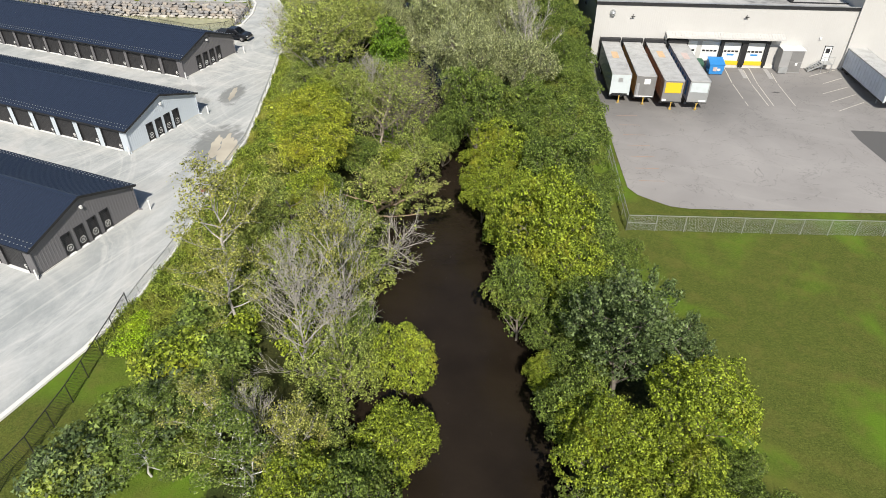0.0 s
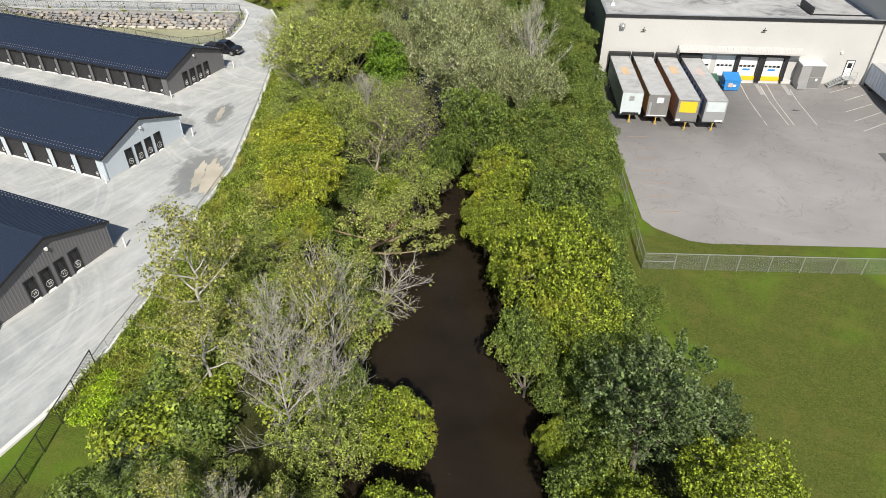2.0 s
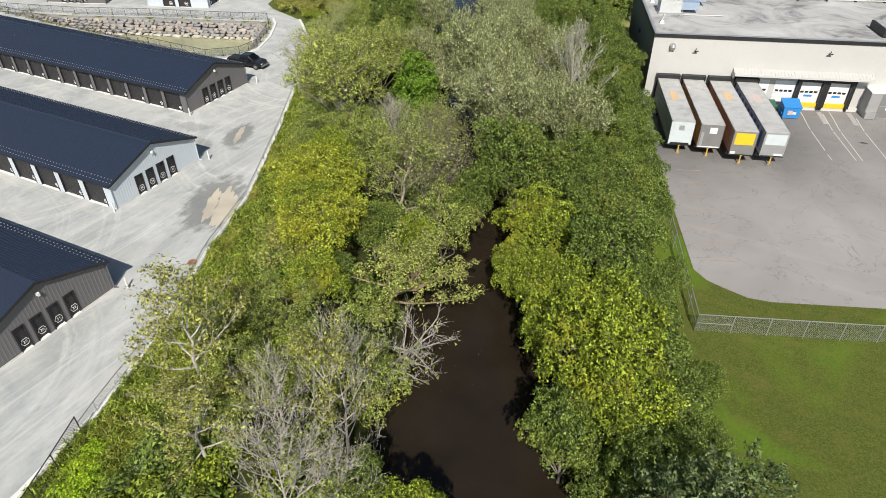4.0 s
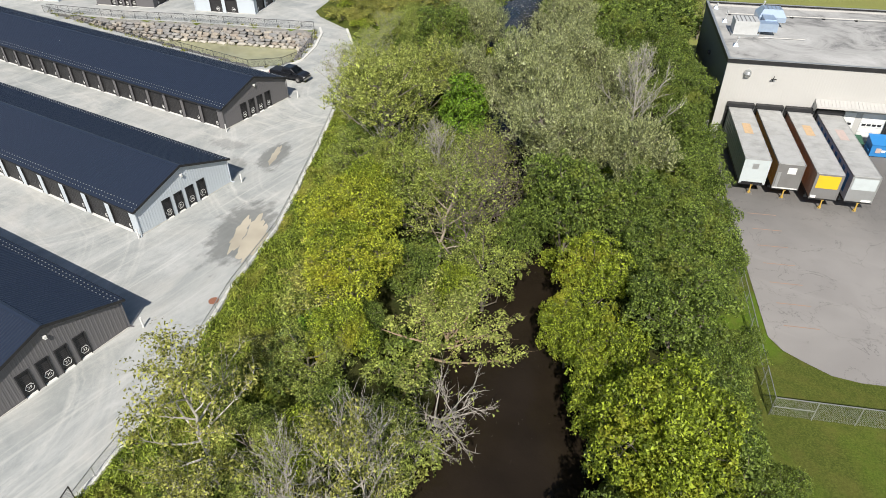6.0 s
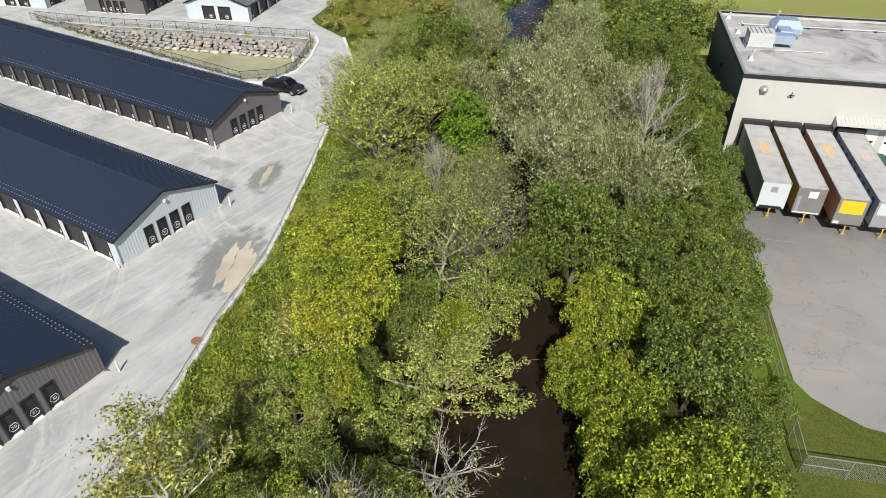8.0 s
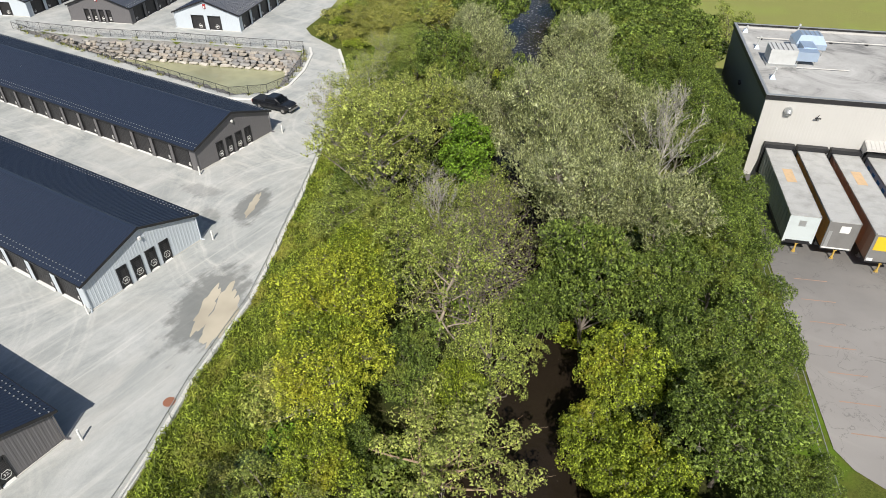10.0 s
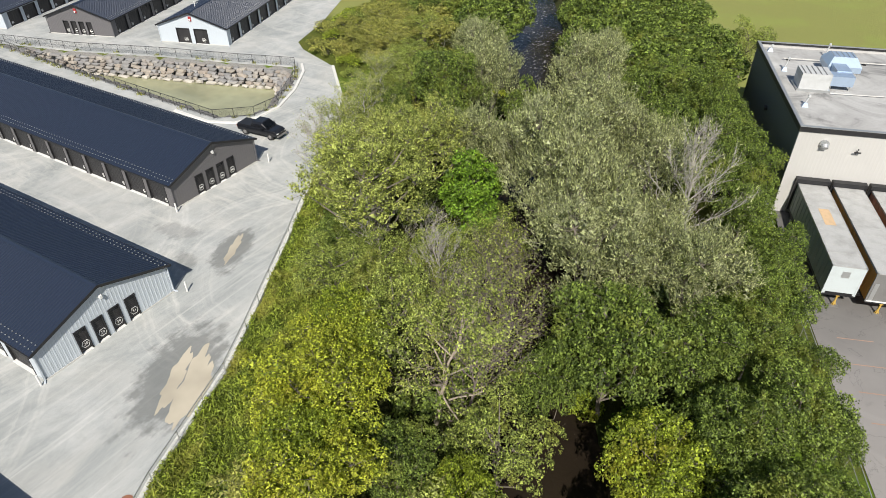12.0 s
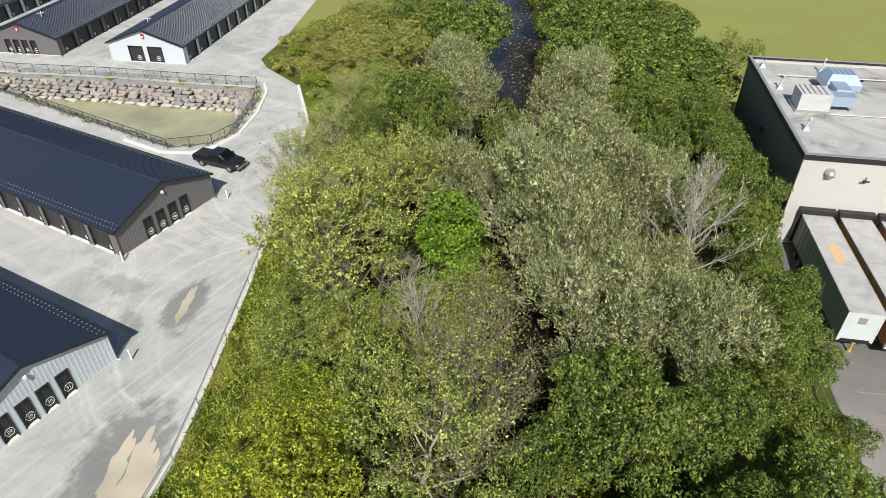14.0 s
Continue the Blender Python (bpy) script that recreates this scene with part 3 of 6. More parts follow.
def unit_door(parent, m, w, h, text=None, side=0.5, big=0.36):
    """A dark roll-up door with its white sill and hexagonal number sign, in an opening."""
    door = part("door", roll_door(w, h), M["door_dark"], parent, "dark roll-up door", m)
    part("sill", B().box(0.02, w - 0.02, -0.26, 0.10, 0.0, 0.05), M["white"], door, "white concrete sill")
    fr = B().box(-0.05, 0.03, -0.16, 0.0, 0, h).box(w - 0.03, w + 0.05, -0.16, 0.0, 0, h).box(-0.05, w + 0.05, -0.16, 0.0, h - 0.03, h + 0.05)
    part("door_frame", fr, M["black"], door)
    r = min(big, 0.42 * w)
    cx, cz = (w * side, 0.25 + r)
    part("sign_ring", hex_ring(r, 0.06), M["white"], door, "white hexagonal sign ring", Matrix.Translation((cx, -0.012, cz)))
    if text:
        part("sign_number", number_mesh(text, r * 0.95), M["white"], door, "white unit number", Matrix.Translation((cx, -0.012, cz)) @ Matrix.Rotation(radians(90), 4, 'X'))
    else:
        part("sign_number", B().box(-0.5 * r, 0.5 * r, -0.006, 0, -0.22 * r, 0.22 * r), M["white"], door, "white unit number", Matrix.Translation((cx, -0.012, cz)))
    return door


def metal_roof(length, width, eave, ridge, over=0.30, pitch=0.30):
    """Two ribbed slopes; the gable stands at x = 0, the building runs to -length, y from 0 to width."""
    b = B()
    slope = (ridge - eave) / (width / 2)
    for sgn in (0, 1):
        def at(x, k, lift):
            # k from 0 at the eave to 1 at the ridge
            y = -over + (width / 2 + over) * k
            z = eave - over * slope + slope * (width / 2 + over) * k + 0.10 + lift
            return (x, y if sgn == 0 else width - y, z)
        n = int((length + 2 * over) / pitch)
        prof = []
        for i in range(n):
            x = over - i * pitch
            prof += [(x, 0.0), (x - 0.03, 0.045), (x - 0.08, 0.045), (x - 0.11, 0.0)]
        prof.append((over - n * pitch, 0.0))
        base = len(b.v)
        for x, lift in prof:
            b.v += [at(x, 0, lift), at(x, 1, lift)]
        for i in range(len(prof) - 1):
            q = (base + 2 * i, base + 2 * i + 1, base + 2 * i + 3, base + 2 * i + 2)
            b.f.append(q if sgn == 1 else q[::-1])
        # deck under the sheets
        x0, x1 = over, over - n * pitch
        b.add([at(x0, 0, -0.01), at(x0, 1, -0.01), at(x1, 1, -0.01), at(x1, 0, -0.01), at(x0, 0, -0.16), at(x0, 1, -0.16), at(x1, 1, -0.16), at(x1, 0, -0.16)],
              [(0, 1, 5, 4), (1, 2, 6, 5), (2, 3, 7, 6), (3, 0, 4, 7), (4, 5, 6, 7)])
    return b


def snow_guards(length, width, eave, ridge, far_side, over=0.30, pitch=0.45):
    b = B()
    slope = (ridge - eave) / (width / 2)
    for row in (0.35, 0.75):
        for i in range(int(length / pitch)):
            x = 0.2 - i * pitch - (0.2 if row > 0.5 else 0)
            y = -over + row
            z = eave - over * slope + slope * row + 0.145
            if far_side:
                y = width - y
            b.box(x - 0.05, x + 0.05, y - 0.035, y + 0.035, z, z + 0.05)
    return b


def storage(name, m, length, width, eave, ridge, clad, gable_doors, near_doors, far_doors, label, door_h=2.1, near_h=2.3, texts=(), sign=False, rowname=""):
    """A long gabled storage building: gable at x = 0 looking to +x, y from 0 (near side) to width (far side)."""
    t = thing(name, m, label, "storage building", rowname)
    slope = (ridge - eave) / (width / 2)
    top = lambda y: eave + slope * (width / 2 - abs(y - width / 2))
    gm = Matrix.Rotation(radians(90), 4, 'Z')
    part("gable_wall", ribbed_wall(width, top, [(a, b, door_h) for a, b in gable_doors]), clad, t, "", gm)
    fm = Matrix.Translation((-length, width, 0)) @ Matrix.Rotation(radians(-90), 4, 'Z')
    part("gable_wall", ribbed_wall(width, top, []), clad, t, "", fm)
    flat = lambda x: eave
    nm = Matrix.Translation((-length, 0, 0))
    part("side_wall", ribbed_wall(length - 0.16, flat, [(length - b, length - a, near_h) for a, b in near_doors]), clad, t, "", nm)
    om = Matrix.Translation((-0.16, width, 0)) @ Matrix.Rotation(radians(180), 4, 'Z')
    part("side_wall", ribbed_wall(length - 0.32, flat, [(a - 0.16, b - 0.16, near_h) for a, b in far_doors]), clad, t, "", om)
    part("roof", metal_roof(length, width, eave, ridge), M["navy"], t, "ribbed navy metal roof")
    cap = B()
    for sgn in (-1, 1):
        cap.add([(0.32, width / 2, ridge + 0.17), (-length - 0.32, width / 2, ridge + 0.17), (-length - 0.32, width / 2 + sgn * 0.22, ridge + 0.17 - 0.22 * slope - 0.005), (0.32, width / 2 + sgn * 0.22, ridge + 0.17 - 0.22 * slope - 0.005)],
                [(0, 1, 2, 3) if sgn < 0 else (3, 2, 1, 0)])
    part("ridge_cap", cap, M["navy"], t)
    fa = B()
    for sgn in (0, 1):
        y = lambda v: v if sgn == 0 else width - v
        fa.bar((0.32, y(-0.30), eave - 0.30 * slope + 0.06), (0.32, y(width / 2), ridge + 0.06), 0.05, 0.22)
        fa.bar((0.30, y(-0.32), eave - 0.30 * slope + 0.03), (-length - 0.30, y(-0.32), eave - 0.30 * slope + 0.03), 0.10, 0.14)
    part("fascia", fa, M["black"], t, "black fascia and gutter")
    tagged(part("snow_guard_strip", snow_guards(length, width, eave, ridge, False), M["galv"], t, "small bright snow guards"), kind="stuff")
    tagged(part("snow_guard_strip", snow_guards(length, width, eave, ridge, True), M["galv"], t, "small bright snow guards"), kind="stuff")
    lamp = part("wall_lamp", B().box(0.03, 0.17, width / 2 - 0.12, width / 2 + 0.12, ridge - 1.05, ridge - 0.85).box(0.17, 0.24, width / 2 - 0.09, width / 2 + 0.09, ridge - 1.12, ridge - 0.87), M["white"], t, "white wall lamp")
    for x in (0.06,):
        part("downspout", B().bar((x, -0.06, 0.05), (x, -0.06, eave - 0.15), 0.09).bar((x, -0.06, 0.12), (x + 0.25, -0.25, 0.02), 0.09), clad, t)
        part("downspout", B().bar((x, width + 0.06, 0.05), (x, width + 0.06, eave - 0.15), 0.09).bar((x, width + 0.06, 0.12), (x + 0.25, width + 0.25, 0.02), 0.09), clad, t)
    part("plinth", B().box(0.040, 0.09, 0, gable_doors[0][0], 0, 0.10), M["concrete"], t, "pale concrete plinth")
    part("plinth", B().box(0.040, 0.09, gable_doors[-1][1], width, 0, 0.10), M["concrete"], t, "pale concrete plinth")
    for i, (a, b) in enumerate(gable_doors):
        dm = Matrix.Translation((-0.10, a, 0)) @ gm
        unit_door(t, dm, b - a, door_h, texts[i] if i < len(texts) else None, 0.62)
    for a, b in near_doors:
        unit_door(t, Matrix.Translation((-b, 0.12, 0)), b - a, near_h, None, 0.85, 0.24)
    for a, b in far_doors:
        unit_door(t, Matrix.Translation((-a, width - 0.12, 0)) @ Matrix.Rotation(radians(180), 4, 'Z'), b - a, near_h, None, 0.2, 0.26)
    if sign:
        part("wall_sign", B().box(0.03, 0.10, width / 2 - 0.24, width / 2 + 0.24, ridge - 1.2, ridge - 0.5), M["red"], t, "small red wall sign")
    return t


def doors_along(first, width, pitch, count):
    return [(first + i * pitch, first + i * pitch + width) for i in range(count)]


ROW = "storage buildings"
TURNED = Matrix.Rotation(radians(2.4), 4, 'Z')
GD = [(2.90, 3.75), (4.30, 5.15), (5.70, 6.55), (7.10, 7.95)]
storage("storage_building", Matrix.Translation((-48.7, 23.4, 0)) @ TURNED, 62, 11.1, 2.72, 4.62, M["charcoal"], GD, doors_along(1.1, 2.65, 3.5, 17), doors_along(1.1, 2.65, 3.5, 17),
        "charcoal clad storage building with a navy metal roof", texts=("29", "30", "31", "32"), rowname=ROW)
storage("storage_building", Matrix.Translation((-59.0, 42.85, 0)) @ TURNED, 66, 11.1, 2.72, 4.62, M["pale_blue"], GD, doors_along(1.1, 2.65, 3.5, 18), doors_along(1.1, 2.65, 3.5, 18),
        "pale blue-grey storage building with a navy metal roof", texts=("28", "29", "30", "31"), rowname=ROW)
storage("storage_building", Matrix.Translation((-69.6, 62.3, 0)) @ TURNED, 76, 11.0, 2.72, 4.66, M["charcoal"], GD, doors_along(1.0, 2.55, 3.2, 23), doors_along(1.0, 2.55, 3.2, 23),
        "charcoal storage building with a navy roof beside the pond", rowname=ROW)
HROT = Matrix.Rotation(radians(-68.5), 4, 'Z')
storage("storage_building", Matrix.Translation((-112.0, 93.1, 0)) @ HROT, 60, 11.5, 2.7, 4.7, M["pale_blue"], [(3.0, 5.2), (6.0, 8.2)], doors_along(1.2, 2.75, 3.6, 16), doors_along(1.2, 2.75, 3.6, 16),
        "pale blue-grey storage building with a red sign beyond the pond", door_h=2.3, sign=True, rowname=ROW)
storage("storage_building", Matrix.Translation((-131.0, 86.0, 0)) @ HROT, 60, 11.6, 2.7, 4.7, M["charcoal"], GD, doors_along(1.2, 2.75, 3.6, 16), doors_along(1.2, 2.75, 3.6, 16),
        "charcoal storage building with a red sign beyond the pond", sign=True, rowname=ROW)
storage("storage_building", Matrix.Translation((-150.0, 78.8, 0)) @ HROT, 60, 11.6, 2.7, 4.7, M["pale_blue"], [(3.0, 5.2), (6.0, 8.2)], doors_along(1.2, 2.75, 3.6, 16), doors_along(1.2, 2.75, 3.6, 16),
        "pale storage building at the far end of the row", door_h=2.3, sign=True, rowname=ROW)


# ---------------- warehouse ----------------
def wall_in(p, q, tops, openings, z0=LOT):
    """A clad wall from p to q (plan), base at z0, top height(s) above it; outer face on its right-hand side."""
    p, q = Vector((*p, z0)), Vector((*q, z0))
    d = q - p
    m = Matrix.Translation(p) @ Matrix.Rotation(math.atan2(d.y, d.x), 4, 'Z')
    return ribbed_wall(d.length, tops, openings, 0.32, 0.25, 0.004), m


def warehouse():
    t = thing("warehouse", WM, "cream warehouse with truck docks and a flat grey roof", "warehouse")
    H = 7.75 - LOT
    UW, VD, WING = 36.3, 23.6, 34.0
    south, m = wall_in((0, 0), (UW, 0), lambda x: H, [(12.7, 15.4, 0), (15.9, 18.5, 0)])
    part("south_wall", south, M["cream"], t, "cream ribbed cladding", m)
    west, m = wall_in((0, VD), (0, 0.26), lambda x: H, [])
    part("west_wall", west, M["slate"], t, "dark slate ribbed cladding", m)
    north, m = wall_in((UW + WING, VD), (0.26, VD - 0.0), lambda x: H, [])
    part("north_wall", north, M["cream"], t, "", m)
    part("foundation", B().box(-0.03, UW, -0.05, 0.0, LOT, LOT + 0.35).box(17.0, 28.0, -0.28, -0.05, LOT, LOT + 1.15), M["concrete"], t, "concrete base and dock wall")
    part("roof", B().box(0.2, UW, 0.2, VD - 0.2, 7.35, 7.55), M["roof_grey"], t, "stained grey flat roof")
    par = B().box(-0.10, UW, -0.10, 0.28, 7.55, 8.0).box(-0.10, 0.22, 0.28, VD, 7.55, 8.0).box(-0.10, UW, VD, VD + 0.3, 7.55, 8.0)
    part("parapet", par, M["black"], t, "black metal parapet band")
    part("coping", B().box(-0.06, UW, -0.06, 0.30, 8.0, 8.04).box(-0.06, 0.26, 0.30, VD, 8.0, 8.04).box(-0.06, UW, VD, VD + 0.32, 8.0, 8.04), M["galv"], t, "thin metal coping")
    wing, m = wall_in((UW, -0.35), (UW + WING, -0.35), lambda x: 12.2 - LOT, [])
    part("wing_wall", wing, M["cream"], t, "taller cream wing", m)
    side, m = wall_in((UW, VD), (UW, -0.1), lambda x: 12.2 - LOT, [])
    part("wing_wall", side, M["cream"], t, "", m)
    part("wing_roof", B().box(UW, UW + WING, -0.4, VD, 12.1, 12.4), M["roof_grey"], t)
    part("roof_screen", B().box(28.0, 28.3, 3.2, 7.4, 7.55, 8.55).box(28.3, 36.0, 3.2, 3.4, 7.55, 7.7), M["black"], t, "low dark roof wall")
    # canopy over the docks
    can = B().add([(10.4, 0, 4.05), (27.1, 0, 4.05), (27.1, -1.35, 3.65), (10.4, -1.35, 3.65), (10.4, 0, 3.85), (27.1, 0, 3.85), (27.1, -1.35, 3.45), (10.4, -1.35, 3.45)],
                  [(3, 2, 1, 0), (4, 5, 6, 7), (0, 4, 7, 3), (1, 2, 6, 5), (2, 3, 7, 6)])
    for i in range(42):
        u = 10.5 + i * 0.4
        can.bar((u, -0.02, 4.06), (u, -1.34, 3.67), 0.05, 0.04)
    can.add([(10.4, 0, 2.2), (10.4, -1.35, 3.5), (10.4, 0, 3.9), (10.5, 0, 2.2), (10.5, -1.35, 3.5), (10.5, 0, 3.9)], [(0, 1, 2), (5, 4, 3), (0, 3, 4, 1)])
    part("canopy", can, M["cream"], t, "cream ribbed dock canopy")
    # dock doors
    for u0, clear in ((12.75, False), (15.95, False), (19.05, True), (22.45, True)):
        w = 2.5
        d = part("dock_door", B().box(u0, u0 + w, -0.05, 0.10, -0.05, 2.75), M["white"], t, "white sectional dock door")
        for k in range(1, 5):
            part("door_joint", B().box(u0, u0 + w, -0.060, -0.05, -0.05 + k * 0.56, -0.03 + k * 0.56), M["galv"], d)
        for k in range(4):
            part("window", B().box(u0 + 0.2 + k * 0.55, u0 + 0.62 + k * 0.55, -0.062, -0.05, 1.25, 1.52), M["black"], d, "small dark window")
        if clear:
            part("sticker", B().box(u0 + 0.75, u0 + 1.75, -0.062, -0.05, 0.75, 1.02), M["blue"], d, "blue sticker")
            part("dock_leveller", B().box(u0 - 0.05, u0 + w + 0.05, -0.32, -0.05, -0.55, 0.0), M["yellow"], t, "yellow dock leveller lip")
            sh = B().box(u0 - 0.5, u0 - 0.05, -0.55, -0.02, -0.5, 3.1).box(u0 + w + 0.05, u0 + w + 0.5, -0.55, -0.02, -0.5, 3.1).box(u0 - 0.5, u0 + w + 0.5, -0.6, -0.02, 2.85, 3.35)
            part("dock_shelter", sh, M["black"], t, "black padded dock shelter")
            part("bumper", B().box(u0 - 0.4, u0 - 0.15, -0.45, -0.28, -0.85, -0.5), M["black"], t)
            part("bumper", B().box(u0 + w + 0.15, u0 + w + 0.4, -0.45, -0.28, -0.85, -0.5), M["black"], t)
    for u0 in (1.2, 4.4, 7.65, 10.95):
        sh = B().box(u0 - 0.1, u0 + 0.15, -0.5, -0.02, -0.5, 2.6).box(u0 + 2.6, u0 + 2.85, -0.5, -0.02, -0.5, 2.6).box(u0 - 0.1, u0 + 2.85, -0.65, -0.02, 2.55, 2.95)
        part("dock_shelter", sh, M["black"], t, "black padded dock shelter")
    # wall fittings
    part("exhaust_fan", B().tube([(2.4, -0.02, 6.5), (2.4, -0.25, 6.5)], [0.42, 0.42], 14).tube([(2.4, -0.25, 6.45), (2.4, -0.5, 6.25)], [0.36, 0.30], 14), M["galv"], t, "round metal exhaust hood")
    for u, z in ((5.3, 6.05), (21.2, 6.4)):
        part("floodlight", B().bar((u, 0, z - 0.35), (u, -0.3, z + 0.35), 0.06).box(u - 0.28, u + 0.28, -0.40, -0.28, z - 0.05, z + 0.05), M["black"], t, "dark wall floodlight on a bracket")
    part("wall_lamp", B().box(32.1, 32.4, -0.2, 0, 3.5, 3.75), M["white"], t, "small white wall lamp")
    part("pipe_outlet", B().tube([(-0.05, 12.0, 4.6), (-0.30, 12.0, 4.55)], [0.28, 0.28], 10), M["black"], t, "dark round vent")
    pd = part("person_door", B().box(33.4, 34.35, -0.06, 0.05, 0.35, 2.5), M["white"], t, "white steel door")
    part("door_frame", B().box(33.32, 33.40, -0.09, 0.03, 0.35, 2.58).box(34.35, 34.43, -0.09, 0.03, 0.35, 2.58).box(33.32, 34.43, -0.09, 0.03, 2.5, 2.58), M["black"], pd)
    part("window", B().box(33.6, 34.15, -0.07, -0.06, 1.5, 2.2), M["black"], pd)
    return t


wh = warehouse()


# ---------------- trailers ----------------
def wheel(parent, x, y):
    """A dual wheel under a trailer."""
    w = part("wheel", B().tube([(x - 0.3, y, 0.5), (x + 0.3, y, 0.5)], [0.5, 0.5], 16), M["black"], parent, "black tyre")
    part("rim", B().tube([(x - 0.32, y, 0.5), (x - 0.29, y, 0.5)], [0.26, 0.26], 12), M["galv"], w)


def trailer(u, v_nose, length, side_mat, nose_mat, roof_mat, panel, label, roof_spot=None, stripes=None):
    """A box trailer backed up to a dock: nose at v_nose looking to -y, width 2.55 from u, height 4.0."""
    t = thing("box_trailer", WM @ Matrix.Translation((u, v_nose, LOT)), label, "trailer", "trailers at the dock")
    L, w, h, b0 = length, 2.55, 4.0, 1.15
    body = B().box(0.03, w - 0.03, 0.03, L, b0, h - 0.06)
    part("body", body, side_mat, t)
    post = B().box(0, 0.03, 0, 0.07, b0 + 0.12, h - 0.12).mesh("side_post", side_mat)
    for x in (0.0, w - 0.03):
        for i in range(int(L / 0.8)):
            part("side_post", post, None, t, "", Matrix.Translation((x, 0.25 + i * 0.8, 0)))
    part("nose", B().box(0.02, w - 0.02, -0.04, 0.03, b0 + 0.02, h - 0.08).box(0.0, 0.10, -0.06, 0.06, b0, h).box(w - 0.10, w, -0.06, 0.06, b0, h), nose_mat, t, "flat front wall with corner posts")
    rf = B().box(0.0, w, -0.06, L, h - 0.06, h)
    for i in range(int(L / 1.2)):
        rf.box(0.05, w - 0.05, 0.6 + i * 1.2, 0.66 + i * 1.2, h, h + 0.012)
    part("roof", rf, roof_mat, t, "pale ribbed roof")
    part("top_rail", B().box(-0.02, 0.03, -0.06, L, h - 0.14, h + 0.02).box(w - 0.03, w + 0.02, -0.06, L, h - 0.14, h + 0.02), M["galv"], t)
    part("bottom_rail", B().box(-0.01, 0.05, 0, L, b0 - 0.12, b0 + 0.05).box(w - 0.05, w + 0.01, 0, L, b0 - 0.12, b0 + 0.05).box(0, w, -0.05, 0.08, b0 - 0.12, b0 + 0.04), M["black"], t)
    for kind, x0, x1, z0, z1 in panel:
        part("nose_panel", B().box(x0, x1, -0.055, -0.04, z0, z1), M[kind], t)
    if roof_spot:
        part("roof_mark", B().box(0.8, 1.7, roof_spot[1], roof_spot[1] + 2.6, h + 0.013, h + 0.019), M[roof_spot[0]], t, "faded rectangle on the roof")
    for x in (0.45, w - 0.60):
        leg = part("landing_leg", B().box(x, x + 0.15, 2.2, 2.35, 0.08, b0 - 0.12).box(x - 0.1, x + 0.25, 2.1, 2.45, 0.0, 0.08), M["galv"], t)
    for y in (L - 1.4, L - 2.7):
        wheel(t, 0.35, y)
        wheel(t, w - 0.35, y)
    part("axle_frame", B().box(0.7, 0.85, L - 4, L - 0.3, 0.7, b0 - 0.12).box(w - 0.85, w - 0.7, L - 4, L - 0.3, 0.7, b0 - 0.12), M["black"], t)
    if stripes:
        for i in range(9):
            part("side_panel", B().box(-0.035, -0.02, 0.9 + i * 1.5, 1.6 + i * 1.5, b0 + 0.5, h - 0.4), M[stripes], t)
    return t


M["trailer_white"] = paint("chalky_white_panel", (0.52, 0.57, 0.58), 0.5, 0.0, 0.35, 0.9)
M["trailer_grey"] = paint("weathered_trailer_roof", (0.44, 0.44, 0.43), 0.6, 0.0, 1.0, 0.9)
M["trailer_greygreen"] = paint("grey_green_trailer_side", (0.24, 0.28, 0.275), 0.5, 0.0, 0.4, 0.8)
M["steel_dark"] = paint("dull_steel", (0.24, 0.235, 0.23), 0.5, 0.3, 0.6, 0.9)
M["brown"] = paint("faded_red_brown", (0.40, 0.24, 0.165), 0.55, 0.0, 0.4, 0.9)
M["pale_side"] = paint("dirty_pale_blue_side", (0.56, 0.61, 0.69), 0.5, 0.0, 0.5, 0.8)
M["faded_orange"] = paint("faded_orange_mark", (0.60, 0.42, 0.25), 0.8, 0.0, 0.5, 2.0)
M["faded_pink"] = paint("faded_pink_mark", (0.55, 0.44, 0.40), 0.8, 0.0, 0.5, 2.0)
trailer(1.30, -13.5, 13.0, M["trailer_greygreen"], M["trailer_white"], M["trailer_grey"], [("galv", 0.9, 1.5, 2.9, 3.5), ("black", 0.25, 2.3, 1.2, 1.38)], "grey box trailer with a white front backed to a dock", ("faded_orange", 6.0))
trailer(4.45, -13.9, 13.4, M["orange"], M["steel_dark"], M["trailer_grey"], [("white", 1.05, 1.85, 2.9, 3.6), ("galv", 0.2, 0.5, 1.3, 3.0), ("white", 0.1, 2.45, 1.16, 1.30)], "orange-sided box trailer with a dull steel front")
trailer(7.75, -15.2, 14.7, M["brown"], M["steel_dark"], M["trailer_grey"], [("yellow", 0.25, 2.3, 2.35, 3.75), ("white", 0.05, 0.6, 1.2, 1.5)], "red-brown box trailer with a yellow panel on its front", ("faded_orange", 8.5))
trailer(11.05, -15.1, 14.6, M["pale_side"], M["galv"], M["trailer_grey"], [("trailer_white", 0.2, 2.4, 2.5, 3.75), ("white", 1.5, 2.4, 1.2, 1.45)], "pale blue box trailer with a white panel on its front", ("faded_pink", 8.0), "blue")
trailer(36.5, -13.2, 14.3, M["pale_side"], M["trailer_white"], M["trailer_grey"], [("black", 0.25, 2.3, 1.2, 1.38)], "dirty white box trailer parked by the taller wing")


# ---------------- trees ----------------
def unit(v):
    return v / (np.linalg.norm(v, axis=-1, keepdims=True) + 1e-9)


def soup(name, v, mat):
    """One mesh of loose three-cornered blades."""
    count = len(v)
    me = bpy.data.meshes.new(name)
    me.vertices.add(3 * count)
    me.vertices.foreach_set("co", v.ravel())
    me.loops.add(3 * count)
    me.loops.foreach_set("vertex_index", np.arange(3 * count))
    me.polygons.add(count)
    me.polygons.foreach_set("loop_start", np.arange(0, 3 * count, 3))
    me.materials.append(mat)
    me.update(calc_edges=True)
    return me


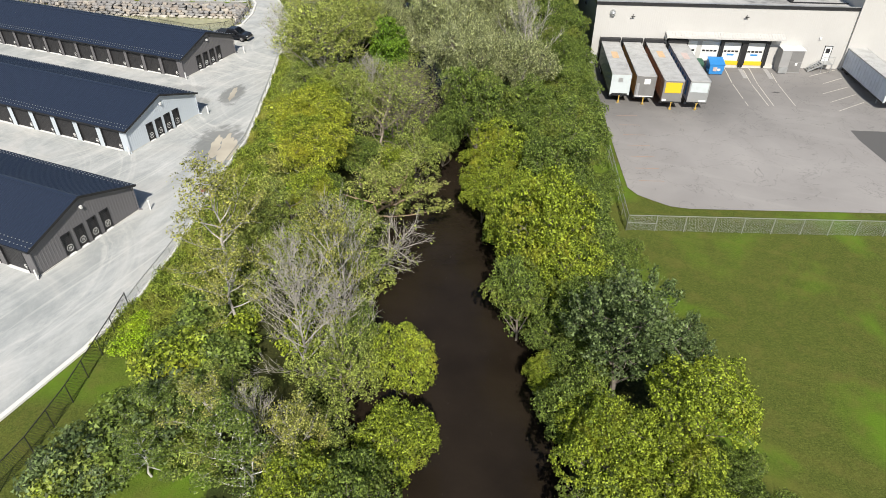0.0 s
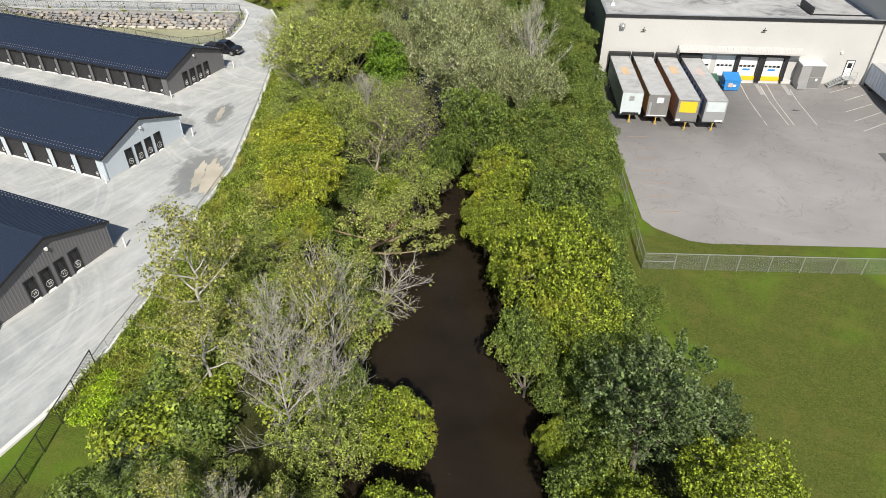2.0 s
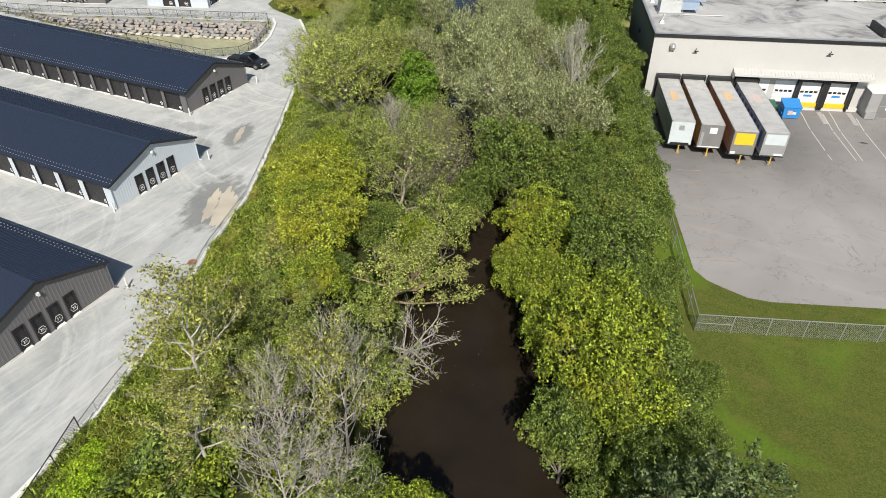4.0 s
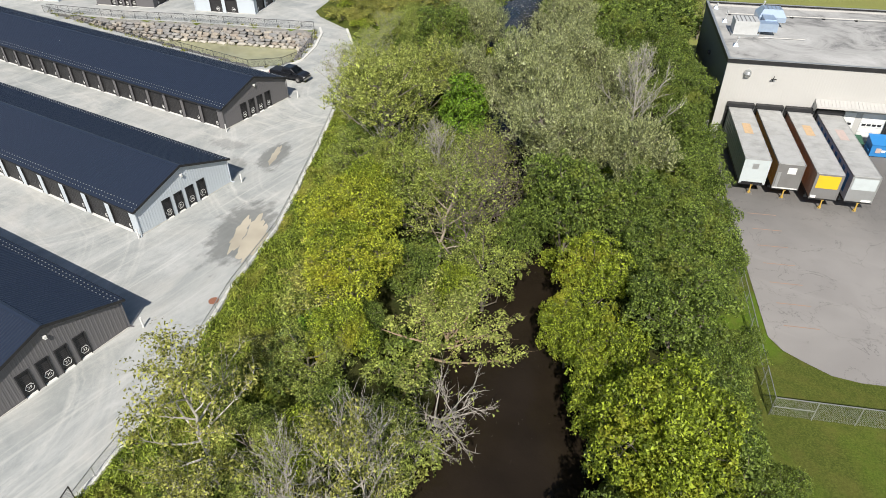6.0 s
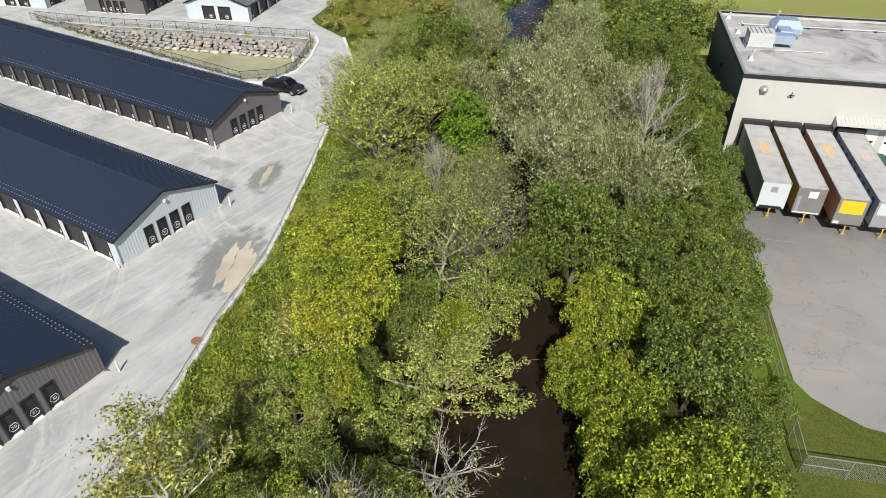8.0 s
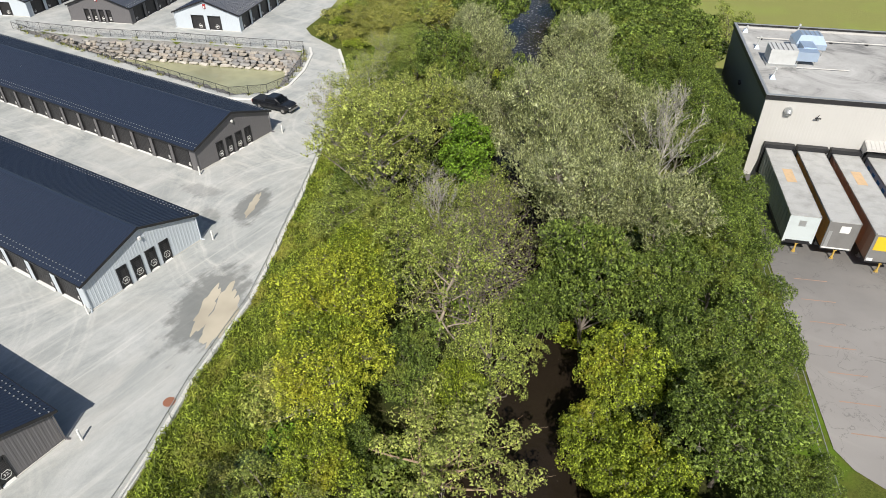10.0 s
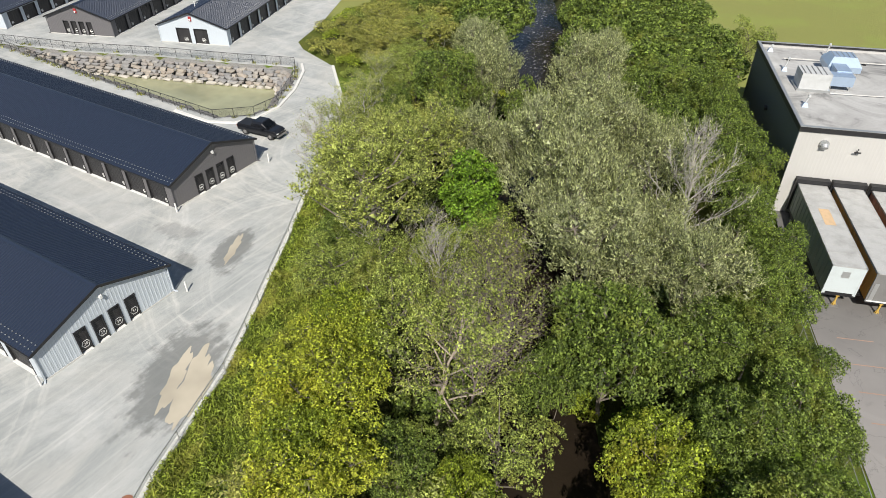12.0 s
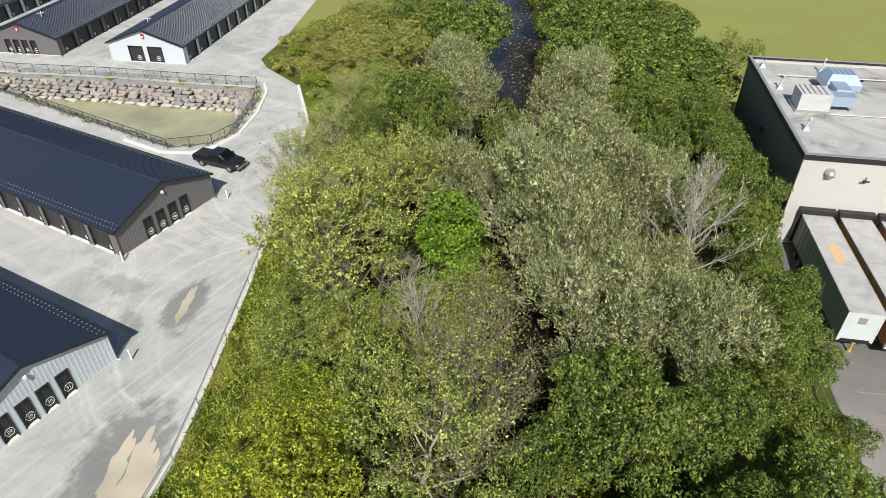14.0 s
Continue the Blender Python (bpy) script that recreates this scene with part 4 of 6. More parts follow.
def leaf_mesh(name, centres, radii, axes, count, size, aspect, mat, rng, flat=0.8, up=0.55, align=0.0, hollow=0.62):
    """Small leaves scattered over clumps."""
    n = len(centres)
    k = rng.integers(0, n, count)
    d = unit(rng.normal(size=(count, 3)))
    d[:, 2] = np.where(d[:, 2] < -0.35, -d[:, 2], d[:, 2])
    rad = radii[k] * (hollow + (1 - hollow) * rng.random(count) ** 0.6)
    off = d * rad[:, None]
    off[:, 2] *= flat
    if align > 0:                                        # stretch the clump along its shoot
        ax = axes[k]
        off = off * 0.6 + ax * (rng.random(count)[:, None] * 2 - 0.7) * radii[k][:, None] * 1.25
    p = centres[k] + off
    nrm = unit(0.95 * d + np.array([0, 0, up * 0.7]) + 0.42 * rng.normal(size=(count, 3)))
    tan = unit(np.cross(nrm, rng.normal(size=(count, 3))))
    if align > 0:
        tan = unit(axes[k] * align + 0.45 * rng.normal(size=(count, 3)))
        nrm = unit(np.cross(tan, rng.normal(size=(count, 3))) + np.array([0, 0, 0.2]) + 1.1 * d)
    bit = np.cross(nrm, tan)
    s = size * (0.65 + 0.7 * rng.random(count))[:, None]
    droop = nrm * s * 0.12
    v = np.empty((count, 3, 3))
    skew = (rng.random(count)[:, None] - 0.5) * 0.5
    v[:, 0] = p + tan * s * 0.62 - droop
    v[:, 1] = p - tan * s * (0.38 + skew * 0.4) + bit * s * 0.62 * aspect
    v[:, 2] = p - tan * s * (0.38 - skew * 0.4) - bit * s * 0.62 * aspect
    return soup(name, v, mat)


def limb(b, rng, p, d, length, r, bend=0.25, segs=4, sides=5, rise=0.15):
    """A bent, tapered branch; gives back its points."""
    pts, radii = [Vector(p)], [r]
    d = Vector(d).normalized()
    for i in range(segs):
        d = (d + Vector(rng.normal(size=3)) * bend + Vector((0, 0, rise))).normalized()
        pts.append(pts[-1] + d * length / segs)
        radii.append(r * (1 - 0.82 * (i + 1) / segs))
    b.tube(pts, radii, sides, cap=False)
    return pts, d


def make_tree(seed, H, R, leaf="green", bark_mat="bark_grey", leaves=11500, size=0.175, aspect=0.62, low=0.28, lean=(0, 0), clump=0.75,
              limbs=13, twigs=5, align=0.0, squash=1.0, fine_twigs=0, trunk_r=None, wild=1.0):
    """Trunk with limbs and twigs, and a crown of clumps at the twigs' ends. Meshes at the origin, foot at z = 0."""
    rng = np.random.default_rng(seed)
    wood = B()
    tr = trunk_r or 0.035 * H ** 0.95 * 0.55
    top = Vector((lean[0], lean[1], H * 0.80))
    tp = [Vector((0, 0, -0.4))]
    for i in range(1, 7):
        k = i / 6
        tp.append(Vector((top.x * k ** 1.3, top.y * k ** 1.3, top.z * k)) + Vector(rng.normal(size=3)) * 0.12 * (1 if i < 6 else 0))
    wood.tube(tp, [tr * (1.25 - 1.12 * (i / 6)) for i in range(7)], 8)
    ends, dirs = [], []
    for i in range(limbs):
        k = low + (0.97 - low) * (i + rng.random() * 0.8) / limbs
        j = min(5, int(k * 6))
        base = tp[j].lerp(tp[j + 1], k * 6 - j)
        az = i * 2.399 + rng.normal() * 0.35
        mid = (k - low) / (1 - low)
        reach = R * (0.55 + 0.45 * math.sin(math.pi * min(1, 0.22 + 0.78 * mid))) * (1.0 - 0.45 * mid ** 2)
        elev = 0.15 + 0.75 * mid + rng.normal() * 0.12
        d = Vector((math.cos(az) * math.cos(elev), math.sin(az) * math.cos(elev), math.sin(elev) * squash))
        pts, dd = limb(wood, rng, base, d, reach * (0.8 + 0.35 * rng.random()), tr * (0.55 - 0.30 * mid), 0.16 * wild, 4, 5, 0.06)
        for q in range(twigs):
            a = pts[1 + q % 4].lerp(pts[min(4, 2 + q % 4)], rng.random())
            td = Vector(rng.normal(size=3)) * 0.75 * wild + dd * 0.8 + Vector((0, 0, 0.25))
            tw, te = limb(wood, rng, a, td, R * (0.22 + 0.16 * rng.random()), tr * 0.14, 0.22 * wild, 3, 3, 0.1)
            ends += [tw[-1], tw[-2]]
            dirs += [te, te]
            for z in range(fine_twigs):
                ft, fe = limb(wood, rng, tw[1 + z % 3], Vector(rng.normal(size=3)) * 0.7 * wild + te, R * 0.19, max(0.012, tr * 0.05), 0.2, 2, 3, 0.05)
        ends.append(pts[-1])
        dirs.append(dd)
    wm = wood.mesh("trunk", M[bark_mat])
    lm = None
    if leaves:
        c = np.array([tuple(e) for e in ends])
        c = c + rng.normal(size=c.shape) * 0.12 * clump
        rad = clump * (0.40 + 0.55 * rng.random(len(c)))
        ax = unit(np.array([tuple(e) for e in dirs]) + np.array([0, 0, 0.5]))
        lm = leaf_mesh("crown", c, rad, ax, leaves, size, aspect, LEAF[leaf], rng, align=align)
    return wm, lm


def make_dense(seed, H, R, leaf="green", bark_mat="bark_grey", leaves=14000, size=0.15, aspect=0.62, low=0.22, lobes=9, clump=0.62, gap=1.22,
               plume=0.0, narrow=1.0, lean=(0, 0), strays=0.24, trunk_r=None, bulk=(0.24, 0.17)):
    """A full crown: a few large lobes, each set with leaf sprays, or with upright plumes on a willow."""
    rng = np.random.default_rng(seed)
    half = H * (1 - low) / 2
    mid = np.array([lean[0], lean[1], H - half])
    k = (np.arange(lobes) + 0.5) / lobes
    el = np.arcsin(-0.35 + 1.32 * k)
    az = np.arange(lobes) * 2.399 + rng.normal(size=lobes) * 0.3
    way = np.stack([np.cos(az) * np.cos(el), np.sin(az) * np.cos(el), np.sin(el)], 1)
    rad = R * (bulk[0] + bulk[1] * rng.random(lobes))
    tall = np.array([1.0, 1.0, half / R * narrow])
    core = mid + way * (R - rad)[:, None] * np.array([1, 1, half / R]) * (0.55 + 0.80 * rng.random(lobes))[:, None]
    # spray centres spread over the lobes' outsides
    pick, found, face, home = rng.integers(0, lobes, 5000), [], [], []
    out = unit(rng.normal(size=(5000, 3)))
    for j, d in zip(pick, out):
        if d[2] < -0.4:
            continue
        p = core[j] + d * rad[j] * tall * (0.70 + 0.55 * rng.random() ** 1.5)
        q = np.linalg.norm((p - core) / tall, axis=1) / rad
        q[j] = 9
        if q.min() < 0.62 or (found and ((np.array(found) - p) ** 2).sum(1).min() < (gap * clump) ** 2):
            continue
        found.append(p)
        face.append(unit(d + np.array([0, 0, 0.35 + plume * 0.8])))
        home.append(j)
    c, n = np.array(found), np.array(face)
    m = len(c)
    r = clump * (0.50 + 0.65 * rng.random(m))
    i = rng.choice(m, leaves, p=r ** 2 / (r ** 2).sum())
    d = unit(rng.normal(size=(leaves, 3)))
    back = (d * n[i]).sum(1)
    d = np.where((back < -0.15)[:, None], d - 2 * back[:, None] * n[i], d)
    reach = r[i] * (0.68 + 0.38 * rng.random(leaves))
    reach = np.where(rng.random(leaves) < strays, reach * (1.0 + 0.75 * rng.random(leaves)), reach)
    along_n = (d * n[i]).sum(1)[:, None] * n[i]
    off = (d - along_n) * (0.62 if plume else 1.0) + along_n * ((1.0 + plume) if plume else 0.8)
    p = c[i] + off * reach[:, None]
    nrm = unit(0.9 * d + np.array([0, 0, 0.2]) + 0.75 * rng.normal(size=(leaves, 3)))
    if plume:
        tan = unit(n[i] + 0.5 * rng.normal(size=(leaves, 3)))
        nrm = unit(nrm - (nrm * tan).sum(1)[:, None] * tan)
    else:
        tan = unit(np.cross(nrm, rng.normal(size=(leaves, 3))))
    bit = np.cross(nrm, tan)
    s = size * (0.65 + 0.85 * rng.random(leaves))[:, None]
    skew = (rng.random(leaves)[:, None] - 0.5) * 0.2
    v = np.empty((leaves, 3, 3))
    v[:, 0] = p + tan * s * 0.62 - nrm * s * 0.12
    v[:, 1] = p - tan * s * (0.38 + skew) + bit * s * 0.62 * aspect
    v[:, 2] = p - tan * s * (0.38 - skew) - bit * s * 0.62 * aspect
    # larger inner sprays that close the lobes
    z = np.concatenate([np.repeat(np.arange(m), 6), rng.integers(0, m, lobes * 26)])
    f = len(z)
    d = unit(rng.normal(size=(f, 3)))
    inner = np.where(np.arange(f) < 6 * m, 1.0, 0.0)[:, None]
    hub = inner * c[z] + (1 - inner) * core[np.array(home)[z]]
    w = hub + d * (inner * r[z][:, None] * 0.42 + (1 - inner) * rad[np.array(home)[z]][:, None] * 0.55) * (tall * (1 - inner) + inner)
    face_in = unit(d + np.array([0, 0, 0.3]) + 0.3 * rng.normal(size=(f, 3)))
    t1 = unit(np.cross(face_in, rng.normal(size=(f, 3))))
    t2 = np.cross(face_in, t1)
    g = (inner * 0.28 * r[z][:, None] + (1 - inner) * 0.15 * rad[np.array(home)[z]][:, None]) * (0.7 + 0.5 * rng.random((f, 1)))
    v = np.concatenate([v, np.stack([w + t1 * g, w - t1 * g * 0.5 + t2 * g * 0.8, w - t1 * g * 0.5 - t2 * g * 0.8], 1)])
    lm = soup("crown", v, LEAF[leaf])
    # trunk, a limb to each lobe, twigs out to the sprays
    wood = B()
    tr = trunk_r or 0.019 * H ** 0.95
    top = Vector(mid) + Vector((0, 0, half * 0.5))
    tp = [Vector((0, 0, -0.4))] + [Vector((top.x * q ** 1.3, top.y * q ** 1.3, top.z * q)) + Vector(rng.normal(size=3)) * 0.1 for q in (0.2, 0.4, 0.6, 0.8, 1.0)]
    wood.tube(tp, [tr * (1.25 - 0.21 * q) for q in range(6)], 7)
    for j in range(lobes):
        a = tp[1 + min(3, j * 4 // lobes)]
        e = Vector(core[j])
        wood.tube([a, a.lerp(e, 0.5) + Vector(rng.normal(size=3)) * 0.25, e], [tr * 0.5, tr * 0.34, tr * 0.16], 5, False)
    for q in range(0, m, 3):
        e, a = Vector(c[q]), Vector(core[home[q]])
        wood.tube([a, a.lerp(e, 0.55) + Vector(rng.normal(size=3)) * 0.12, e + Vector(n[q]) * r[q] * 0.5], [tr * 0.15, tr * 0.09, 0.012], 3, False)
    return wood.mesh("trunk", M[bark_mat]), lm


TREES = {
    "maple_a": make_dense(1, 9.5, 3.9, "yellowgreen", leaves=16000, size=0.160, clump=0.62, lobes=17),
    "maple_b": make_dense(2, 8.5, 3.5, "yellowgreen", leaves=14000, size=0.155, clump=0.58, lobes=15),
    "gold": make_dense(22, 8.5, 3.6, "gold", leaves=14500, size=0.145, aspect=0.5, clump=0.52, lobes=17, strays=0.25),
    "leaner": make_tree(3, 7.5, 5.2, "pale", "bark_tan", leaves=11000, size=0.15, low=0.35, lean=(2.6, 0.8), twigs=7, fine_twigs=3, squash=1.0, trunk_r=0.21, wild=0.8),
    "green_a": make_dense(4, 9.0, 3.8, "green", leaves=15000, size=0.155, clump=0.60, lobes=17),
    "green_b": make_dense(5, 8.0, 3.4, "green", leaves=12500, size=0.150, clump=0.56, lobes=15),
    "bright_a": make_dense(6, 10.0, 2.0, "bright", leaves=11000, size=0.165, clump=0.52, lobes=14, low=0.0, bulk=(0.30, 0.20), narrow=0.5),
    "dark_a": make_dense(7, 10.0, 3.2, "dark", leaves=14500, size=0.150, clump=0.52, lobes=15, low=0.12, plume=0.6),
    "willow_a": make_dense(8, 13.5, 5.0, "willow", leaves=23000, size=0.22, aspect=0.27, plume=0.8, clump=0.62, gap=1.0, lobes=14, strays=0.25, bulk=(0.23, 0.12), narrow=1.25),
    "willow_b": make_dense(9, 12.0, 4.4, "willow", leaves=18500, size=0.22, aspect=0.27, plume=0.8, clump=0.60, gap=1.0, lobes=12, strays=0.25, bulk=(0.24, 0.12), narrow=1.25),
    "olive_a": make_dense(10, 10.0, 4.2, "olive", leaves=11500, size=0.14, aspect=0.5, clump=0.50, gap=1.4, lobes=18, strays=0.4, bulk=(0.18, 0.14)),
    "sparse": make_tree(11, 11.0, 3.4, "autumn", "bark_pale", leaves=5200, size=0.135, twigs=7, fine_twigs=3, clump=0.75, limbs=16, trunk_r=0.13, wild=0.6),
    "feather": make_dense(12, 12.5, 4.6, "pale", leaves=15500, size=0.15, aspect=0.45, plume=0.4, clump=0.50, gap=1.35, lobes=20, strays=0.35, bulk=(0.18, 0.14)),
    "brush": make_tree(21, 10.5, 4.8, "pale", "bark_twig", leaves=8500, size=0.14, aspect=0.45, twigs=7, fine_twigs=4, clump=0.75, limbs=20, low=0.15, trunk_r=0.10, squash=1.6, wild=0.5),
    "dead": make_tree(13, 8.5, 3.6, "olive", "bark_twig", leaves=450, size=0.14, twigs=8, fine_twigs=4, limbs=22, low=0.08, trunk_r=0.085, squash=2.0, wild=0.45),
    "tangle": make_tree(23, 7.0, 4.4, "olive", "bark_brown", leaves=2600, size=0.13, twigs=8, fine_twigs=5, limbs=20, low=0.05, trunk_r=0.10, squash=0.9, wild=0.6),
    "dead_tall": make_tree(14, 12.5, 3.6, "willow", "bark_twig", leaves=900, size=0.25, aspect=0.25, align=1.0, twigs=8, fine_twigs=5, limbs=24, low=0.22, trunk_r=0.10, squash=2.6, wild=0.35),
    "forked": make_tree(24, 10.5, 5.0, "olive", "bark_limb", leaves=6200, size=0.13, twigs=7, fine_twigs=4, clump=0.7, limbs=14, low=0.25, lean=(1.8, 1.2), trunk_r=0.15, squash=1.2, wild=0.6),
    "poplar": make_tree(15, 8.5, 2.6, "green", "bark_white", leaves=4300, size=0.14, twigs=6, fine_twigs=2, clump=0.65, trunk_r=0.085, wild=0.6),
    "snag": make_tree(19, 5.0, 3.0, "olive", "bark_twig", leaves=150, size=0.16, low=0.3, lean=(2.6, -0.6), twigs=6, fine_twigs=5, limbs=11, squash=0.5, trunk_r=0.12, wild=0.6),
    "autumn_a": make_tree(16, 6.5, 3.4, "autumn", "bark_twig", leaves=8000, size=0.165, twigs=6, fine_twigs=2, trunk_r=0.09, wild=0.7),
    "far_green": make_dense(17, 9.0, 4.4, "green", leaves=7500, size=0.27, clump=0.8, lobes=14),
}
TREE_LABEL = {
    "gold": "dense tree with fine golden yellow-green leaves", "tangle": "leafless tangle of dark brown branches over the water", "forked": "half-bare forked tree with pale tan limbs",
    "brush": "half-bare tree with grey twigs and pale yellow-green leaves", "maple_a": "broad maple with yellow-green leaves", "maple_b": "maple turning yellow on the river bank", "leaner": "old tan-barked tree leaning over the river",
    "green_a": "full dark-green broadleaf tree on the river bank", "green_b": "rounded green broadleaf tree", "bright_a": "slim bright green young tree",
    "dark_a": "tall dark silvery-green tree", "willow_a": "large grey-green willow beside the river", "willow_b": "grey-green willow with upright plumes",
    "olive_a": "thin olive-leaved tree with pale branches", "sparse": "sparse pale-barked tree with few leaves", "feather": "feathery light yellow-green tree by the gravel road",
    "dead": "leafless grey tree full of fine twigs", "dead_tall": "tall bare grey willow with dead twigs", "poplar": "young white-barked poplar with green leaves",
    "snag": "fallen bare tree hanging over the water",
    "autumn_a": "small tree in brownish yellow leaf", "far_green": "green tree in the far wood",
}


def plant(kind, x, y, top, spread=1.0, turn=None, rng=random.Random(5)):
    """A tree of that kind whose crown reaches the height top."""
    wm, lm = TREES[kind]
    spread *= {"willow": 0.84, "green": 0.86, "maple": 0.88}.get(kind.split("_")[0], 1.0)
    q = WM.inverted() @ Vector((x, y, 0))
    if q.x < 1.5 and -43 < q.y < -1:                       # the crowns keep clear of the yard's fence
        q.x = min(q.x, -1.0 - 3.1 * spread)
        x, y = (WM @ q)[:2]
    zs = max(v.co.z for v in (lm or wm).vertices) if kind not in plant.tall else plant.tall[kind]
    plant.tall[kind] = zs
    z0 = float(height(x, y)) - 0.15
    s = (top - z0) / zs
    m = Matrix.Translation((x, y, z0)) @ Matrix.Rotation(rng.random() * 6.283 if turn is None else turn, 4, 'Z') @ Matrix.Diagonal((1.12 * spread * s ** 0.45, 1.12 * spread * s ** 0.45, s, 1))
    t = thing("tree", m, TREE_LABEL[kind], "tree", "river bank trees")
    part("trunk", wm, None, t)
    if lm:
        part("crown", lm, None, t)
    return t


